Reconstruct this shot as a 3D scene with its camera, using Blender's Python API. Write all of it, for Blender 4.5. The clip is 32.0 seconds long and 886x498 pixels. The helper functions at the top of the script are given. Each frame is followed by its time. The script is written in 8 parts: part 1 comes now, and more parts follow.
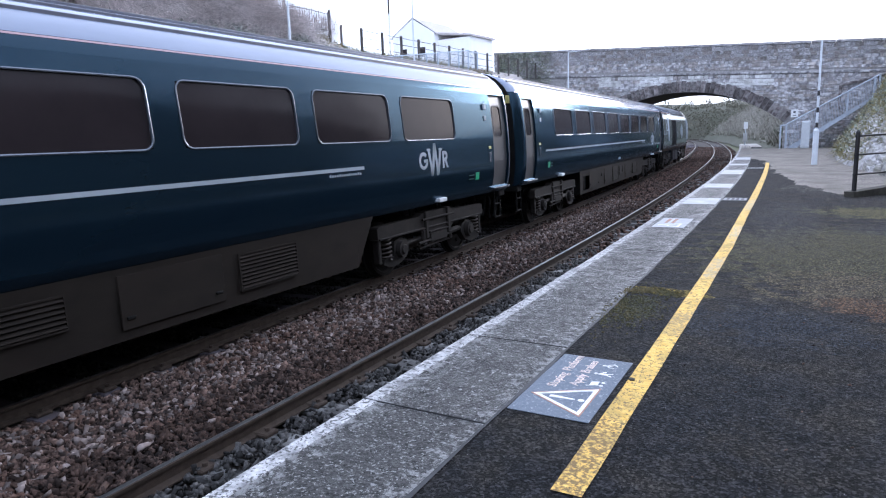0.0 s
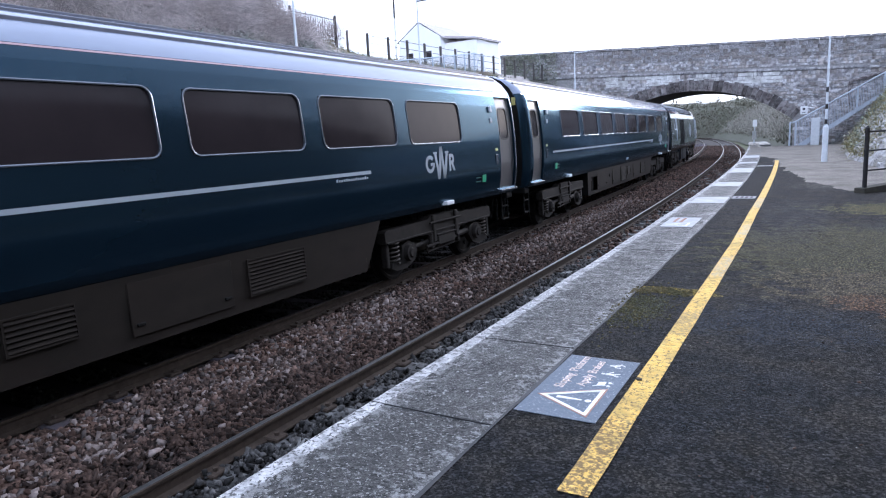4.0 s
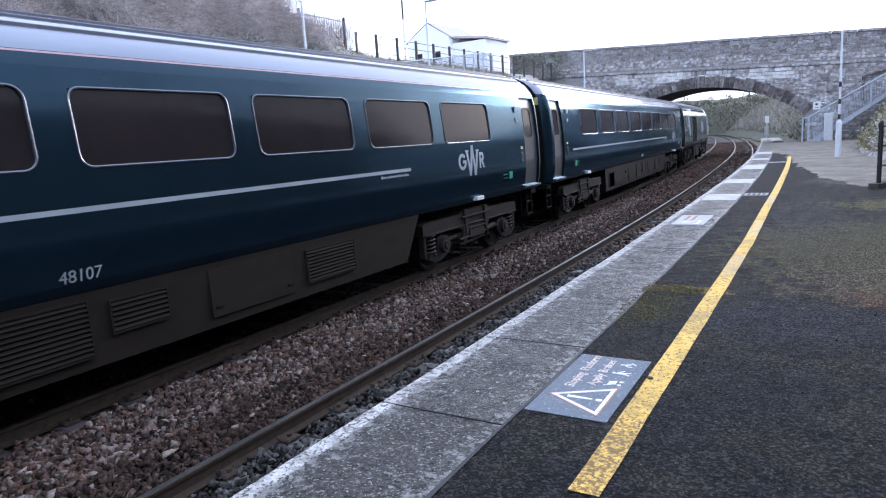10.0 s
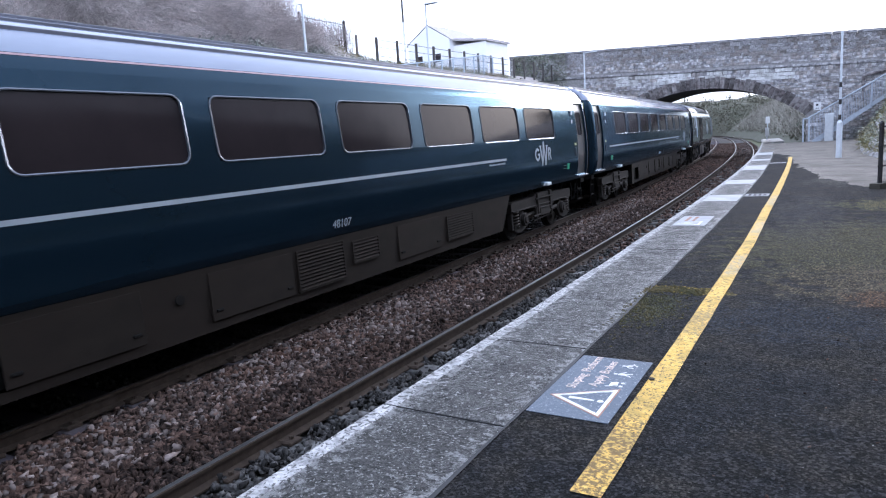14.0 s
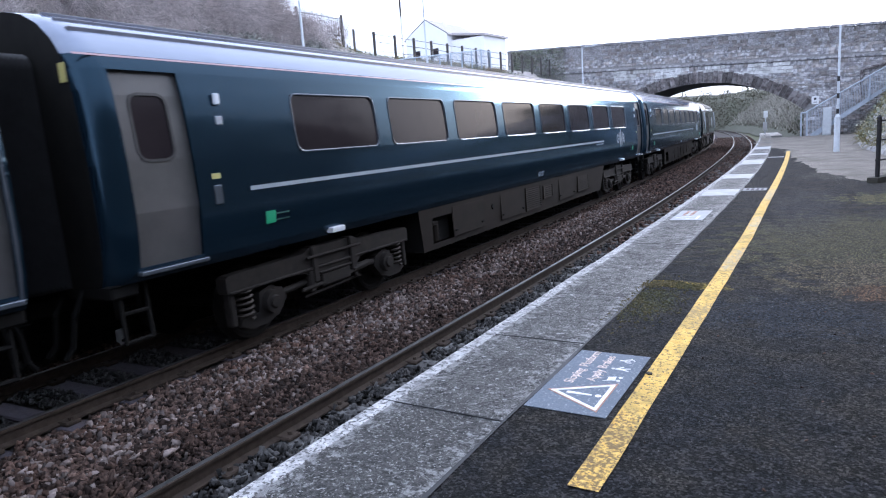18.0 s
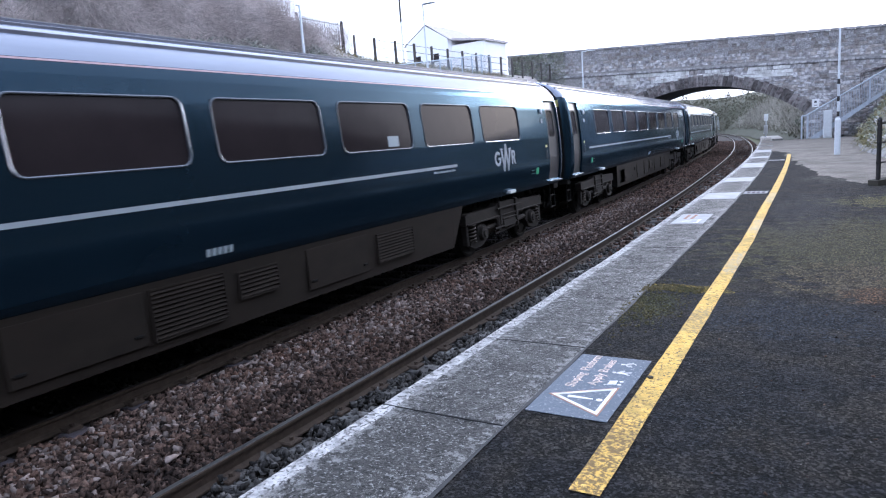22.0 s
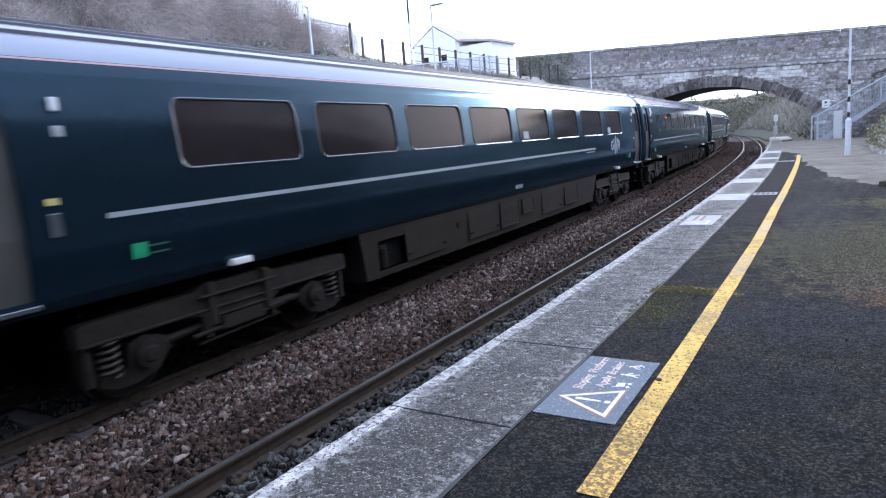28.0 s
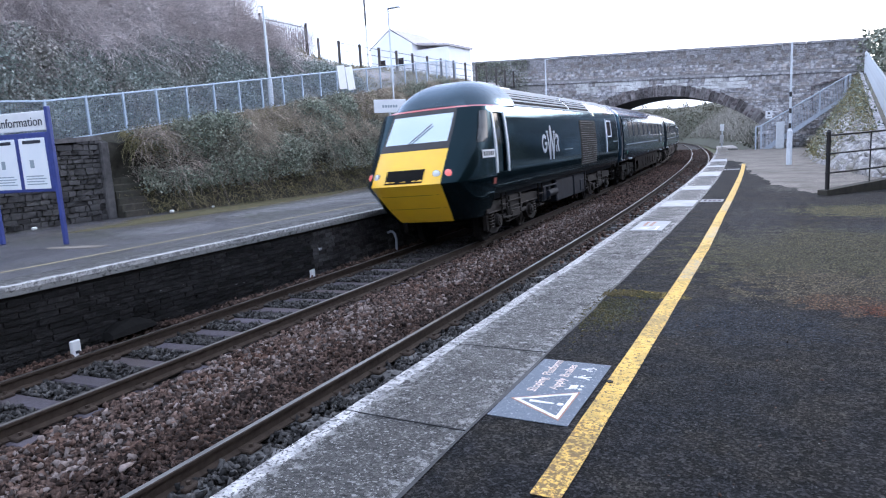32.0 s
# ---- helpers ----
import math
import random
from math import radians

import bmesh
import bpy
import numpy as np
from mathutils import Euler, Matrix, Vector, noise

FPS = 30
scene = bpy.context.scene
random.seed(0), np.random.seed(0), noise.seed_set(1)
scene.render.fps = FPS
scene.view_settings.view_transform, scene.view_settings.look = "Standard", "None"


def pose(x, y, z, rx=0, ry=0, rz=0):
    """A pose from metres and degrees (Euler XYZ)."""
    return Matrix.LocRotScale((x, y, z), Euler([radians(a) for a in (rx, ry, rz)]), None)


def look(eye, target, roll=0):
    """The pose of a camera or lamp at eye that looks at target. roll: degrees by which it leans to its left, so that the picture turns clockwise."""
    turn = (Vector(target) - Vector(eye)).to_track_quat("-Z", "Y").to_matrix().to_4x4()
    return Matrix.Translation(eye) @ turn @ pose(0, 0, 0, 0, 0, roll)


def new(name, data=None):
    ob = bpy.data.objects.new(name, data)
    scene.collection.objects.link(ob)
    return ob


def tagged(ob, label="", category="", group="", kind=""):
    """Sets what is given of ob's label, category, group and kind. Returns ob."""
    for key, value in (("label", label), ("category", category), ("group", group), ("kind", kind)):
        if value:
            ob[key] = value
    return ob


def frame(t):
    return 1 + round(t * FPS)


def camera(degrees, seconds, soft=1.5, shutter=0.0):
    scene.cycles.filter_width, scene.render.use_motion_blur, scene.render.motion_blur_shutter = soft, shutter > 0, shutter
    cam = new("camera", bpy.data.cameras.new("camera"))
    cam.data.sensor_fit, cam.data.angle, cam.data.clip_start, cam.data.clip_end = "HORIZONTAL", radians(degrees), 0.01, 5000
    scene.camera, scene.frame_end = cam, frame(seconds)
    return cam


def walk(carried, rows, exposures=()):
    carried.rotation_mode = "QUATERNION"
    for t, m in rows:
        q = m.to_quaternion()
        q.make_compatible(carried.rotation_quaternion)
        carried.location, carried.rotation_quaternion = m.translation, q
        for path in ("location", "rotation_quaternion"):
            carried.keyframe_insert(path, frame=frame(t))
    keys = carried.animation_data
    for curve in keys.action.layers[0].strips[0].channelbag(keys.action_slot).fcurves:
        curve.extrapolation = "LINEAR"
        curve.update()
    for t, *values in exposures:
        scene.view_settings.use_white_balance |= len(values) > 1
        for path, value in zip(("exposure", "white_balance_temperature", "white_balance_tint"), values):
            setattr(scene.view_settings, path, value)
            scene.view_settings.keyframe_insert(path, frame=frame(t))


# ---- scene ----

EXPO, KELVIN, TINT = -0.33, 5620, 17

# ================= camera and its walk =================
cam = camera(68.33, 32.0, soft=1.15, shutter=0.35)
# seconds, x, y, z, yaw, pitch, roll of the hand-held camera
PATH = [
    (0, -0.056, 0.007, 1.423, 28.927, -9.705, 1.752),
    (0.5, -0.051, 0.010, 1.424, 29.024, -9.415, 1.844),
    (1, -0.049, 0.009, 1.422, 29.647, -9.285, 2.238),
    (1.5, -0.045, 0.009, 1.420, 29.967, -9.426, 2.337),
    (2, -0.044, 0.009, 1.421, 29.841, -9.222, 2.350),
    (2.5, -0.041, 0.008, 1.420, 29.760, -8.974, 2.389),
    (3, -0.038, 0.007, 1.419, 29.650, -9.098, 2.463),
    (3.5, -0.032, 0.010, 1.419, 29.670, -9.295, 2.674),
    (5.5, -0.023, 0.012, 1.419, 29.168, -9.515, 2.834),
    (6, -0.022, 0.012, 1.421, 28.985, -9.502, 2.884),
    (6.5, -0.022, 0.012, 1.421, 29.187, -9.551, 2.915),
    (7, -0.022, 0.011, 1.421, 29.165, -9.527, 2.969),
    (7.5, -0.021, 0.011, 1.420, 29.251, -9.515, 2.971),
    (8, -0.020, 0.011, 1.421, 29.295, -9.734, 2.982),
    (8.5, -0.020, 0.011, 1.421, 29.574, -9.627, 3.025),
    (9, -0.020, 0.011, 1.421, 29.737, -9.428, 3.177),
    (9.5, -0.018, 0.010, 1.420, 30.019, -9.384, 3.265),
    (10, -0.016, 0.010, 1.421, 30.454, -9.342, 3.430),
    (10.5, -0.015, 0.011, 1.423, 30.899, -9.077, 3.629),
    (11, -0.015, 0.010, 1.422, 30.616, -9.132, 3.489),
    (11.5, -0.016, 0.009, 1.422, 30.399, -9.086, 3.420),
    (12, -0.016, 0.010, 1.422, 30.503, -9.054, 3.595),
    (12.5, -0.016, 0.008, 1.421, 30.568, -9.122, 3.656),
    (13, -0.014, 0.009, 1.420, 30.567, -9.174, 3.605),
    (13.5, -0.014, 0.008, 1.420, 30.524, -9.122, 3.588),
    (14, -0.013, 0.008, 1.419, 30.512, -9.137, 3.705),
    (14.5, -0.012, 0.009, 1.420, 30.555, -9.206, 3.730),
    (16.5, -0.011, 0.009, 1.420, 30.192, -9.276, 3.623),
    (17, -0.015, 0.007, 1.420, 30.358, -9.269, 3.538),
    (17.5, -0.014, 0.007, 1.420, 30.399, -9.532, 3.624),
    (18, -0.010, 0.009, 1.421, 30.341, -9.586, 3.832),
    (18.5, -0.009, 0.008, 1.421, 30.386, -9.574, 3.900),
    (19, -0.007, 0.009, 1.421, 30.303, -9.594, 4.056),
    (19.5, -0.007, 0.008, 1.420, 30.317, -9.471, 4.127),
    (20, -0.005, 0.008, 1.421, 30.379, -9.396, 4.103),
    (20.5, -0.005, 0.008, 1.422, 30.405, -9.392, 4.082),
    (21, -0.004, 0.008, 1.421, 30.485, -9.248, 4.140),
    (21.5, -0.002, 0.008, 1.421, 30.341, -9.274, 4.071),
    (22, -0.002, 0.008, 1.421, 30.416, -9.165, 4.129),
    (22.5, -0.003, 0.009, 1.422, 30.436, -9.277, 4.119),
    (23, -0.005, 0.008, 1.421, 30.629, -9.338, 4.105),
    (23.5, -0.006, 0.007, 1.422, 30.594, -9.456, 4.065),
    (24, -0.006, 0.008, 1.424, 30.740, -9.551, 4.137),
    (24.5, -0.006, 0.007, 1.424, 30.679, -9.564, 4.049),
    (25, -0.004, 0.007, 1.422, 30.857, -9.517, 4.175),
    (25.5, -0.003, 0.006, 1.423, 30.848, -9.444, 4.109),
    (27.5, -0.003, 0.006, 1.424, 31.057, -9.089, 4.146),
    (28, -0.002, 0.006, 1.425, 31.089, -9.038, 4.155),
    (28.5, -0.003, 0.004, 1.423, 31.443, -9.197, 4.298),
    (29, -0.001, 0.005, 1.424, 31.656, -9.381, 4.499),
    (29.5, 0.001, 0.005, 1.425, 31.781, -9.413, 4.408),
    (30, 0.001, 0.005, 1.426, 31.364, -9.231, 4.302),
    (30.5, 0.001, 0.003, 1.424, 29.955, -8.987, 3.893),
    (31, 0.001, 0.003, 1.426, 28.564, -8.861, 3.767),
    (31.5, -0.002, 0.003, 1.430, 28.024, -9.042, 3.475),
    (32, -0.000, -0.000, 1.427, 27.297, -8.968, 3.232),
]
# seconds and metres that the train has run since the start
RUN = [
    (0, 0.00), (0.5, 0.00), (1, 0.00), (1.5, 0.00), (2, 0.00), (2.5, 0.00), (3, 0.00), (3.5, 0.00), (4, 0.00),
    (4.5, 0.00), (5, 0.00), (5.5, 0.00), (6, 0.00), (6.5, 0.01), (7, 0.05), (7.5, 0.09), (8, 0.17), (8.5, 0.29),
    (9, 0.44), (9.5, 0.63), (10, 0.86), (10.5, 1.16), (11, 1.45), (11.5, 1.83), (12, 2.28), (12.5, 2.79), (13, 3.33),
    (13.5, 3.98), (14, 4.68), (14.5, 5.39), (15, 6.11), (15.5, 6.92), (16, 7.86), (16.5, 8.97), (17, 10.19), (17.5, 11.36),
    (18, 12.66), (18.5, 14.10), (19, 15.47), (19.5, 17.00), (20, 18.71), (20.5, 20.33), (21, 22.15), (21.5, 24.14), (22, 26.07),
    (22.5, 28.15), (23, 30.39), (23.5, 32.64), (24, 35.06), (24.5, 37.71), (25, 40.27), (25.5, 42.95), (26, 45.74), (26.5, 48.62),
    (27, 51.59), (27.5, 54.69), (28, 57.91), (28.5, 61.24), (29, 64.65), (29.5, 68.15), (30, 71.60), (30.5, 75.51), (31, 79.09),
    (31.5, 82.90), (32, 86.81),
]

walk(cam, [(t, pose(x, y, z, 90 + p, r, w)) for t, x, y, z, w, p, r in PATH],
     exposures=[(0.0, EXPO, KELVIN, TINT), (32.0, EXPO, KELVIN, TINT)])

# ================= world and sun =================
SUN_UP, SUN_AZ = 16.0, 14.0      # elevation; compass turn from +y
world = bpy.data.worlds.new("world")
scene.world = world
world.use_nodes = True
wn, wl = world.node_tree.nodes, world.node_tree.links
sky = wn.new("ShaderNodeTexSky")
sky.sky_type = 'NISHITA'
sky.sun_disc = False
sky.sun_elevation = radians(SUN_UP)
sky.sun_rotation = radians(SUN_AZ)
sky.air_density, sky.dust_density, sky.ozone_density = 1.0, 6.0, 1.0
haze = wn.new("ShaderNodeMixRGB")
haze.inputs[0].default_value = 0.72
haze.inputs[2].default_value = (18.0, 19.5, 21.5, 1)
wl.new(sky.outputs[0], haze.inputs[1])
wl.new(haze.outputs[0], wn["Background"].inputs[0])
wn["Background"].inputs[1].default_value = 0.168
sun = new("sun", bpy.data.lights.new("sun", 'SUN'))
sun.data.energy, sun.data.angle = 1.1, radians(14)
sun.data.color = (1.0, 0.98, 0.95)
_a, _e = radians(SUN_AZ), radians(SUN_UP)
sun.matrix_world = look((0, 0, 60), (-40 * math.sin(_a) * math.cos(_e), -40 * math.cos(_a) * math.cos(_e), 60 - 40 * math.sin(_e)))

# ================= materials =================


def surface(name, c1, c2, scale=6.0, rough=0.8, rough2=None, metal=0.0, bump=0.0, bump_scale=40.0, c3=None, scale3=0.7, amount3=0.5,
            island=0.0, each=0.0, spec=0.5, stretch=None, speck=None, speck_scale=60.0, speck_cut=0.62, coat=0.0, hard=0.18, depth=0.01, grain=None, tint=None):
    """Two-scale procedural surface: c1 to c2 by fine noise, c3 as broad stains, specks, bump; variation per island or object."""
    m = bpy.data.materials.new(name)
    m.use_nodes = True
    n, l = m.node_tree.nodes, m.node_tree.links
    b = n["Principled BSDF"]
    tc = n.new("ShaderNodeTexCoord")
    co = tc.outputs["Object"]
    if stretch:
        mp = n.new("ShaderNodeMapping")
        mp.inputs["Scale"].default_value = stretch
        l.new(co, mp.inputs["Vector"])
        co = mp.outputs["Vector"]

    if each:
        oi = n.new("ShaderNodeObjectInfo")
        sh = n.new("ShaderNodeVectorMath")
        sh.operation = 'MULTIPLY_ADD'
        sh.inputs[1].default_value = (37.0, 53.0, 29.0)
        l.new(oi.outputs["Random"], sh.inputs[0])
        l.new(co, sh.inputs[2])
        co = sh.outputs[0]

    def ns(sc, detail=5.0, ro=0.6):
        t = n.new("ShaderNodeTexNoise")
        t.inputs["Scale"].default_value, t.inputs["Detail"].default_value, t.inputs["Roughness"].default_value = sc, detail, ro
        l.new(co, t.inputs["Vector"])
        return t.outputs[0]

    def ramp(src, lo, hi):
        r = n.new("ShaderNodeMapRange")
        r.inputs[1].default_value, r.inputs[2].default_value = lo, hi
        l.new(src, r.inputs[0])
        return r.outputs[0]

    def mix(fac, a, bb):
        x = n.new("ShaderNodeMixRGB")
        for i, v in ((0, fac), (1, a), (2, bb)):
            if isinstance(v, tuple):
                x.inputs[i].default_value = (*v, 1) if len(v) == 3 else v
            elif isinstance(v, float):
                x.inputs[i].default_value = v
            else:
                l.new(v, x.inputs[i])
        return x.outputs[0]
    fine = ns(scale)
    col = mix(ramp(fine, 0.5 - hard, 0.5 + hard), c1, c2)
    if c3:
        st = ramp(ns(scale3, 6.0, 0.65), 0.45, 0.62)
        k = n.new("ShaderNodeMath")
        k.operation = 'MULTIPLY'
        k.inputs[1].default_value = amount3
        l.new(st, k.inputs[0])
        col = mix(k.outputs[0], col, c3)
    if speck:
        sp = ramp(ns(speck_scale, 2.0, 0.5), speck_cut, speck_cut + 0.05)
        col = mix(sp, col, speck)
    if grain:
        colour, gs, cut, det = grain
        col = mix(ramp(ns(gs, det, 0.65), cut, cut + 0.06), col, colour)
    for amt, node, out in ((island, "ShaderNodeNewGeometry", "Random Per Island"), (each, "ShaderNodeObjectInfo", "Random")):
        if amt:
            g = n.new(node)
            h = n.new("ShaderNodeHueSaturation")
            r = n.new("ShaderNodeMapRange")
            r.inputs[3].default_value, r.inputs[4].default_value = 1 - amt, 1 + amt
            l.new(g.outputs[out], r.inputs[0])
            l.new(r.outputs[0], h.inputs["Value"])
            l.new(col, h.inputs["Color"])
            col = h.outputs[0]
    l.new(col, b.inputs["Base Color"])
    b.inputs["Metallic"].default_value = metal
    b.inputs["Specular IOR Level"].default_value = spec
    b.inputs["Coat Weight"].default_value = coat
    if tint:
        b.inputs["Specular Tint"].default_value = (*tint, 1)
    b.inputs["Coat Roughness"].default_value = 0.06
    if rough2 is None:
        b.inputs["Roughness"].default_value = rough
    else:
        r = n.new("ShaderNodeMapRange")
        r.inputs[1].default_value, r.inputs[2].default_value = 0.35, 0.65
        r.inputs[3].default_value, r.inputs[4].default_value = rough, rough2
        l.new(ns(scale3 * 2.2, 5.0, 0.6), r.inputs[0])
        l.new(r.outputs[0], b.inputs["Roughness"])
    if bump:
        bp = n.new("ShaderNodeBump")
        bp.inputs["Strength"].default_value = min(1.0, bump)
        bp.inputs["Distance"].default_value = depth
        l.new(ns(bump_scale, 4.0, 0.6), bp.inputs["Height"])
        l.new(bp.outputs[0], b.inputs["Normal"])
    return m


def plain(name, c, rough=0.5, metal=0.0, emit=0.0, spec=0.5):
    m = surface(name, c, tuple(v * 0.86 for v in c), 25.0, rough, metal=metal, spec=spec)
    if emit:
        b = m.node_tree.nodes["Principled BSDF"]
        b.inputs["Emission Color"].default_value = (*c, 1)
        b.inputs["Emission Strength"].default_value = emit
    return m


ASPHALT = surface("asphalt", (0.0125, 0.0131, 0.0152), (0.0265, 0.0265, 0.0285), 14.0, 0.8, 0.97, bump=1.0, bump_scale=95.0, spec=0.14,
                  c3=(0.046, 0.039, 0.028), scale3=2.2, amount3=0.45, hard=0.12, depth=0.02,
                  grain=((0.26, 0.26, 0.25), 55.0, 0.70, 2.0))
# Paler than the near platform's asphalt, to hold its wet sky sheen.
SHEEN_ASPHALT = surface("sheen_pale_asphalt", (0.022, 0.022, 0.026), (0.11, 0.105, 0.115), 60.0, 0.3, 0.6, bump=0.9, bump_scale=70.0, c3=(0.05, 0.052, 0.035), scale3=0.5, amount3=0.7,
                       hard=0.07, speck=(0.2, 0.2, 0.2), speck_scale=60.0, speck_cut=0.6, depth=0.02)
MOSS = surface("moss", (0.085, 0.078, 0.028), (0.050, 0.048, 0.022), 40.0, 0.95, bump=1.0, bump_scale=80.0, c3=(0.13, 0.095, 0.035), scale3=3.0)
GRIT = surface("grit", (0.115, 0.100, 0.085), (0.29, 0.257, 0.222), 45.0, 0.95, bump=0.8, bump_scale=100.0, c3=(0.085, 0.075, 0.06), scale3=0.9, amount3=0.7, hard=0.08)
SLAB = surface("slab_concrete", (0.012, 0.0118, 0.0115), (0.085, 0.083, 0.080), 34.0, 0.4, 0.75, bump=1.0, bump_scale=70.0,
               c3=(0.045, 0.044, 0.042), scale3=2.6, amount3=0.6, speck=(0.36, 0.36, 0.35), speck_scale=75.0, speck_cut=0.62, each=0.15, hard=0.07, depth=0.03,
               grain=((0.36, 0.36, 0.355), 24.0, 0.58, 12.0))
WHITE_EDGE = surface("white_edge_paint", (0.64, 0.625, 0.625), (0.35, 0.35, 0.352), 34.0, 0.7, bump=0.9, bump_scale=80.0, c3=(0.15, 0.15, 0.152),
                     scale3=13.0, amount3=0.85, speck=(0.09, 0.088, 0.085), speck_scale=55.0, speck_cut=0.55, each=0.1)
YELLOW = surface("yellow_line_paint", (0.90, 0.60, 0.155), (0.72, 0.42, 0.065), 22.0, 0.75, bump=0.8, bump_scale=120.0, c3=(0.46, 0.31, 0.08),
                 scale3=4.0, amount3=0.8, speck=(0.10, 0.075, 0.04), speck_scale=70.0, speck_cut=0.60, grain=((0.20, 0.135, 0.05), 24.0, 0.56, 10.0))
OLD_YELLOW = surface("worn_yellow_paint", (0.42, 0.36, 0.22), (0.20, 0.17, 0.11), 9.0, 0.85, bump=0.6, bump_scale=90.0)
BALLAST = surface("ballast_bed", (0.009, 0.007, 0.0065), (0.026, 0.020, 0.018), 30.0, 0.95, bump=1.0, bump_scale=28.0, c3=(0.014, 0.010, 0.008),
                  scale3=0.8)
STONE_PALE = surface("pale_ballast_stones", (0.10, 0.080, 0.074), (0.22, 0.183, 0.168), 16.0, 0.9, island=0.7, spec=0.2)
STONE = surface("ballast_stones", (0.0095, 0.0055, 0.0046), (0.128, 0.088, 0.072), 20.0, 0.9, island=0.85, c3=(0.070, 0.038, 0.026), scale3=0.9, amount3=0.6, hard=0.14, spec=0.2)
STONE_DARK = surface("dark_oily_stones", (0.012, 0.0115, 0.0115), (0.085, 0.082, 0.080), 20.0, 0.85, island=0.8, spec=0.2)
# The ballast stone colours at about two thirds of their brightness.
STONE_DARKER = surface("darker_brown_stones", (0.0065, 0.0038, 0.0032), (0.088, 0.060, 0.049), 20.0, 0.9, island=0.85, c3=(0.045, 0.026, 0.018), scale3=0.9, amount3=0.6, hard=0.14, spec=0.2)
RAIL_SIDE = surface("rusty_rail", (0.030, 0.021, 0.016), (0.055, 0.040, 0.030), 12.0, 0.85, bump=0.4, bump_scale=60.0, spec=0.25)
BRIGHT_RAIL = surface("polished_rail_head", (0.15, 0.147, 0.145), (0.24, 0.236, 0.23), 6.0, 0.4, metal=0.9, stretch=(6, 0.3, 6))
RAIL_TOP = surface("worn_rail_head", (0.11, 0.10, 0.09), (0.18, 0.17, 0.16), 6.0, 0.45, metal=0.9, stretch=(6, 0.3, 6))
SLEEPER = surface("sleeper", (0.046, 0.040, 0.052), (0.078, 0.068, 0.085), 18.0, 0.9, bump=0.6, bump_scale=50.0, each=0.25, c3=(0.05, 0.035, 0.025))
DIRTY_SLEEPER = surface("oily_concrete_sleeper", (0.030, 0.029, 0.029), (0.075, 0.073, 0.072), 14.0, 0.9, bump=0.5, bump_scale=50.0, each=0.35, c3=(0.30, 0.30, 0.295), scale3=3.0, amount3=0.55)
CONC_SLEEPER = surface("concrete_sleeper", (0.22, 0.22, 0.215), (0.32, 0.315, 0.30), 18.0, 0.9, bump=0.5, bump_scale=50.0, each=0.2)
BRICK = surface("engineering_brick", (0.006, 0.0058, 0.0066), (0.029, 0.027, 0.0275), 16.0, 0.85, bump=1.0, bump_scale=45.0, each=0.6, island=0.6, depth=0.02,
                c3=(0.085, 0.083, 0.082), scale3=1.2, amount3=0.35, spec=0.25, grain=((0.38, 0.38, 0.40), 1.6, 0.66, 9.0))
MORTAR = surface("mortar", (0.010, 0.0095, 0.009), (0.022, 0.021, 0.020), 20.0, 0.95, bump=0.5)
MASON = surface("limestone", (0.165, 0.163, 0.175), (0.53, 0.522, 0.54), 4.5, 0.9, bump=1.0, bump_scale=14.0, each=0.22, island=0.22,
                c3=(0.22, 0.20, 0.20), scale3=0.8, amount3=0.6, hard=0.12, depth=0.03)
STONE_BROWN = surface("brownish_limestone", (0.16, 0.146, 0.14), (0.40, 0.37, 0.36), 4.5, 0.9, bump=1.0, bump_scale=14.0, each=0.25, island=0.25, c3=(0.16, 0.145, 0.14), scale3=0.8, amount3=0.6, hard=0.12, depth=0.03)
MASON_PALE = surface("limewashed_stone", (0.66, 0.66, 0.66), (0.42, 0.42, 0.42), 4.0, 0.9, bump=0.8, bump_scale=22.0, each=0.25, c3=(0.2, 0.19, 0.18),
                     scale3=1.2, amount3=0.6)
MASON_DARK = surface("sooty_voussoir", (0.05, 0.042, 0.043), (0.15, 0.13, 0.128), 6.0, 0.9, bump=1.0, bump_scale=14.0, each=0.45, depth=0.03,
                     c3=(0.32, 0.31, 0.31), scale3=2.6, amount3=0.45, hard=0.10)
RUBBLE = surface("dark_rubble", (0.035, 0.034, 0.036), (0.085, 0.08, 0.08), 6.0, 0.9, bump=1.0, bump_scale=20.0, each=0.5, island=0.5, c3=(0.14, 0.135, 0.13), scale3=1.2, amount3=0.4)
JOINT = surface("bridge_joints", (0.22, 0.215, 0.215), (0.36, 0.35, 0.35), 8.0, 0.95, bump=0.5)
# Much darker than the stone faces of the bridge.
SOFFIT = surface("dark_soffit", (0.035, 0.033, 0.034), (0.07, 0.065, 0.062), 3.0, 0.95, bump=0.6, bump_scale=18.0)
EARTH = surface("leaf_litter", (0.34, 0.305, 0.29), (0.48, 0.435, 0.415), 5.0, 1.0, bump=1.0, bump_scale=14.0, c3=(0.16, 0.17, 0.12), scale3=0.6)
FAR_EARTH = surface("scrubby_earth", (0.07, 0.072, 0.054), (0.115, 0.113, 0.088), 3.0, 1.0, bump=1.0, bump_scale=10.0, c3=(0.07, 0.08, 0.05), scale3=0.3)
SOIL = surface("dark_bank_soil", (0.09, 0.083, 0.066), (0.18, 0.16, 0.13), 5.0, 1.0, bump=1.0, bump_scale=14.0, c3=(0.075, 0.09, 0.055), scale3=0.6)
# Darker than the soil of the other banks.
DARK_SOIL = surface("deep_brown_soil", (0.035, 0.032, 0.026), (0.075, 0.065, 0.052), 5.0, 1.0, bump=1.0, bump_scale=14.0, c3=(0.03, 0.036, 0.022), scale3=0.6)
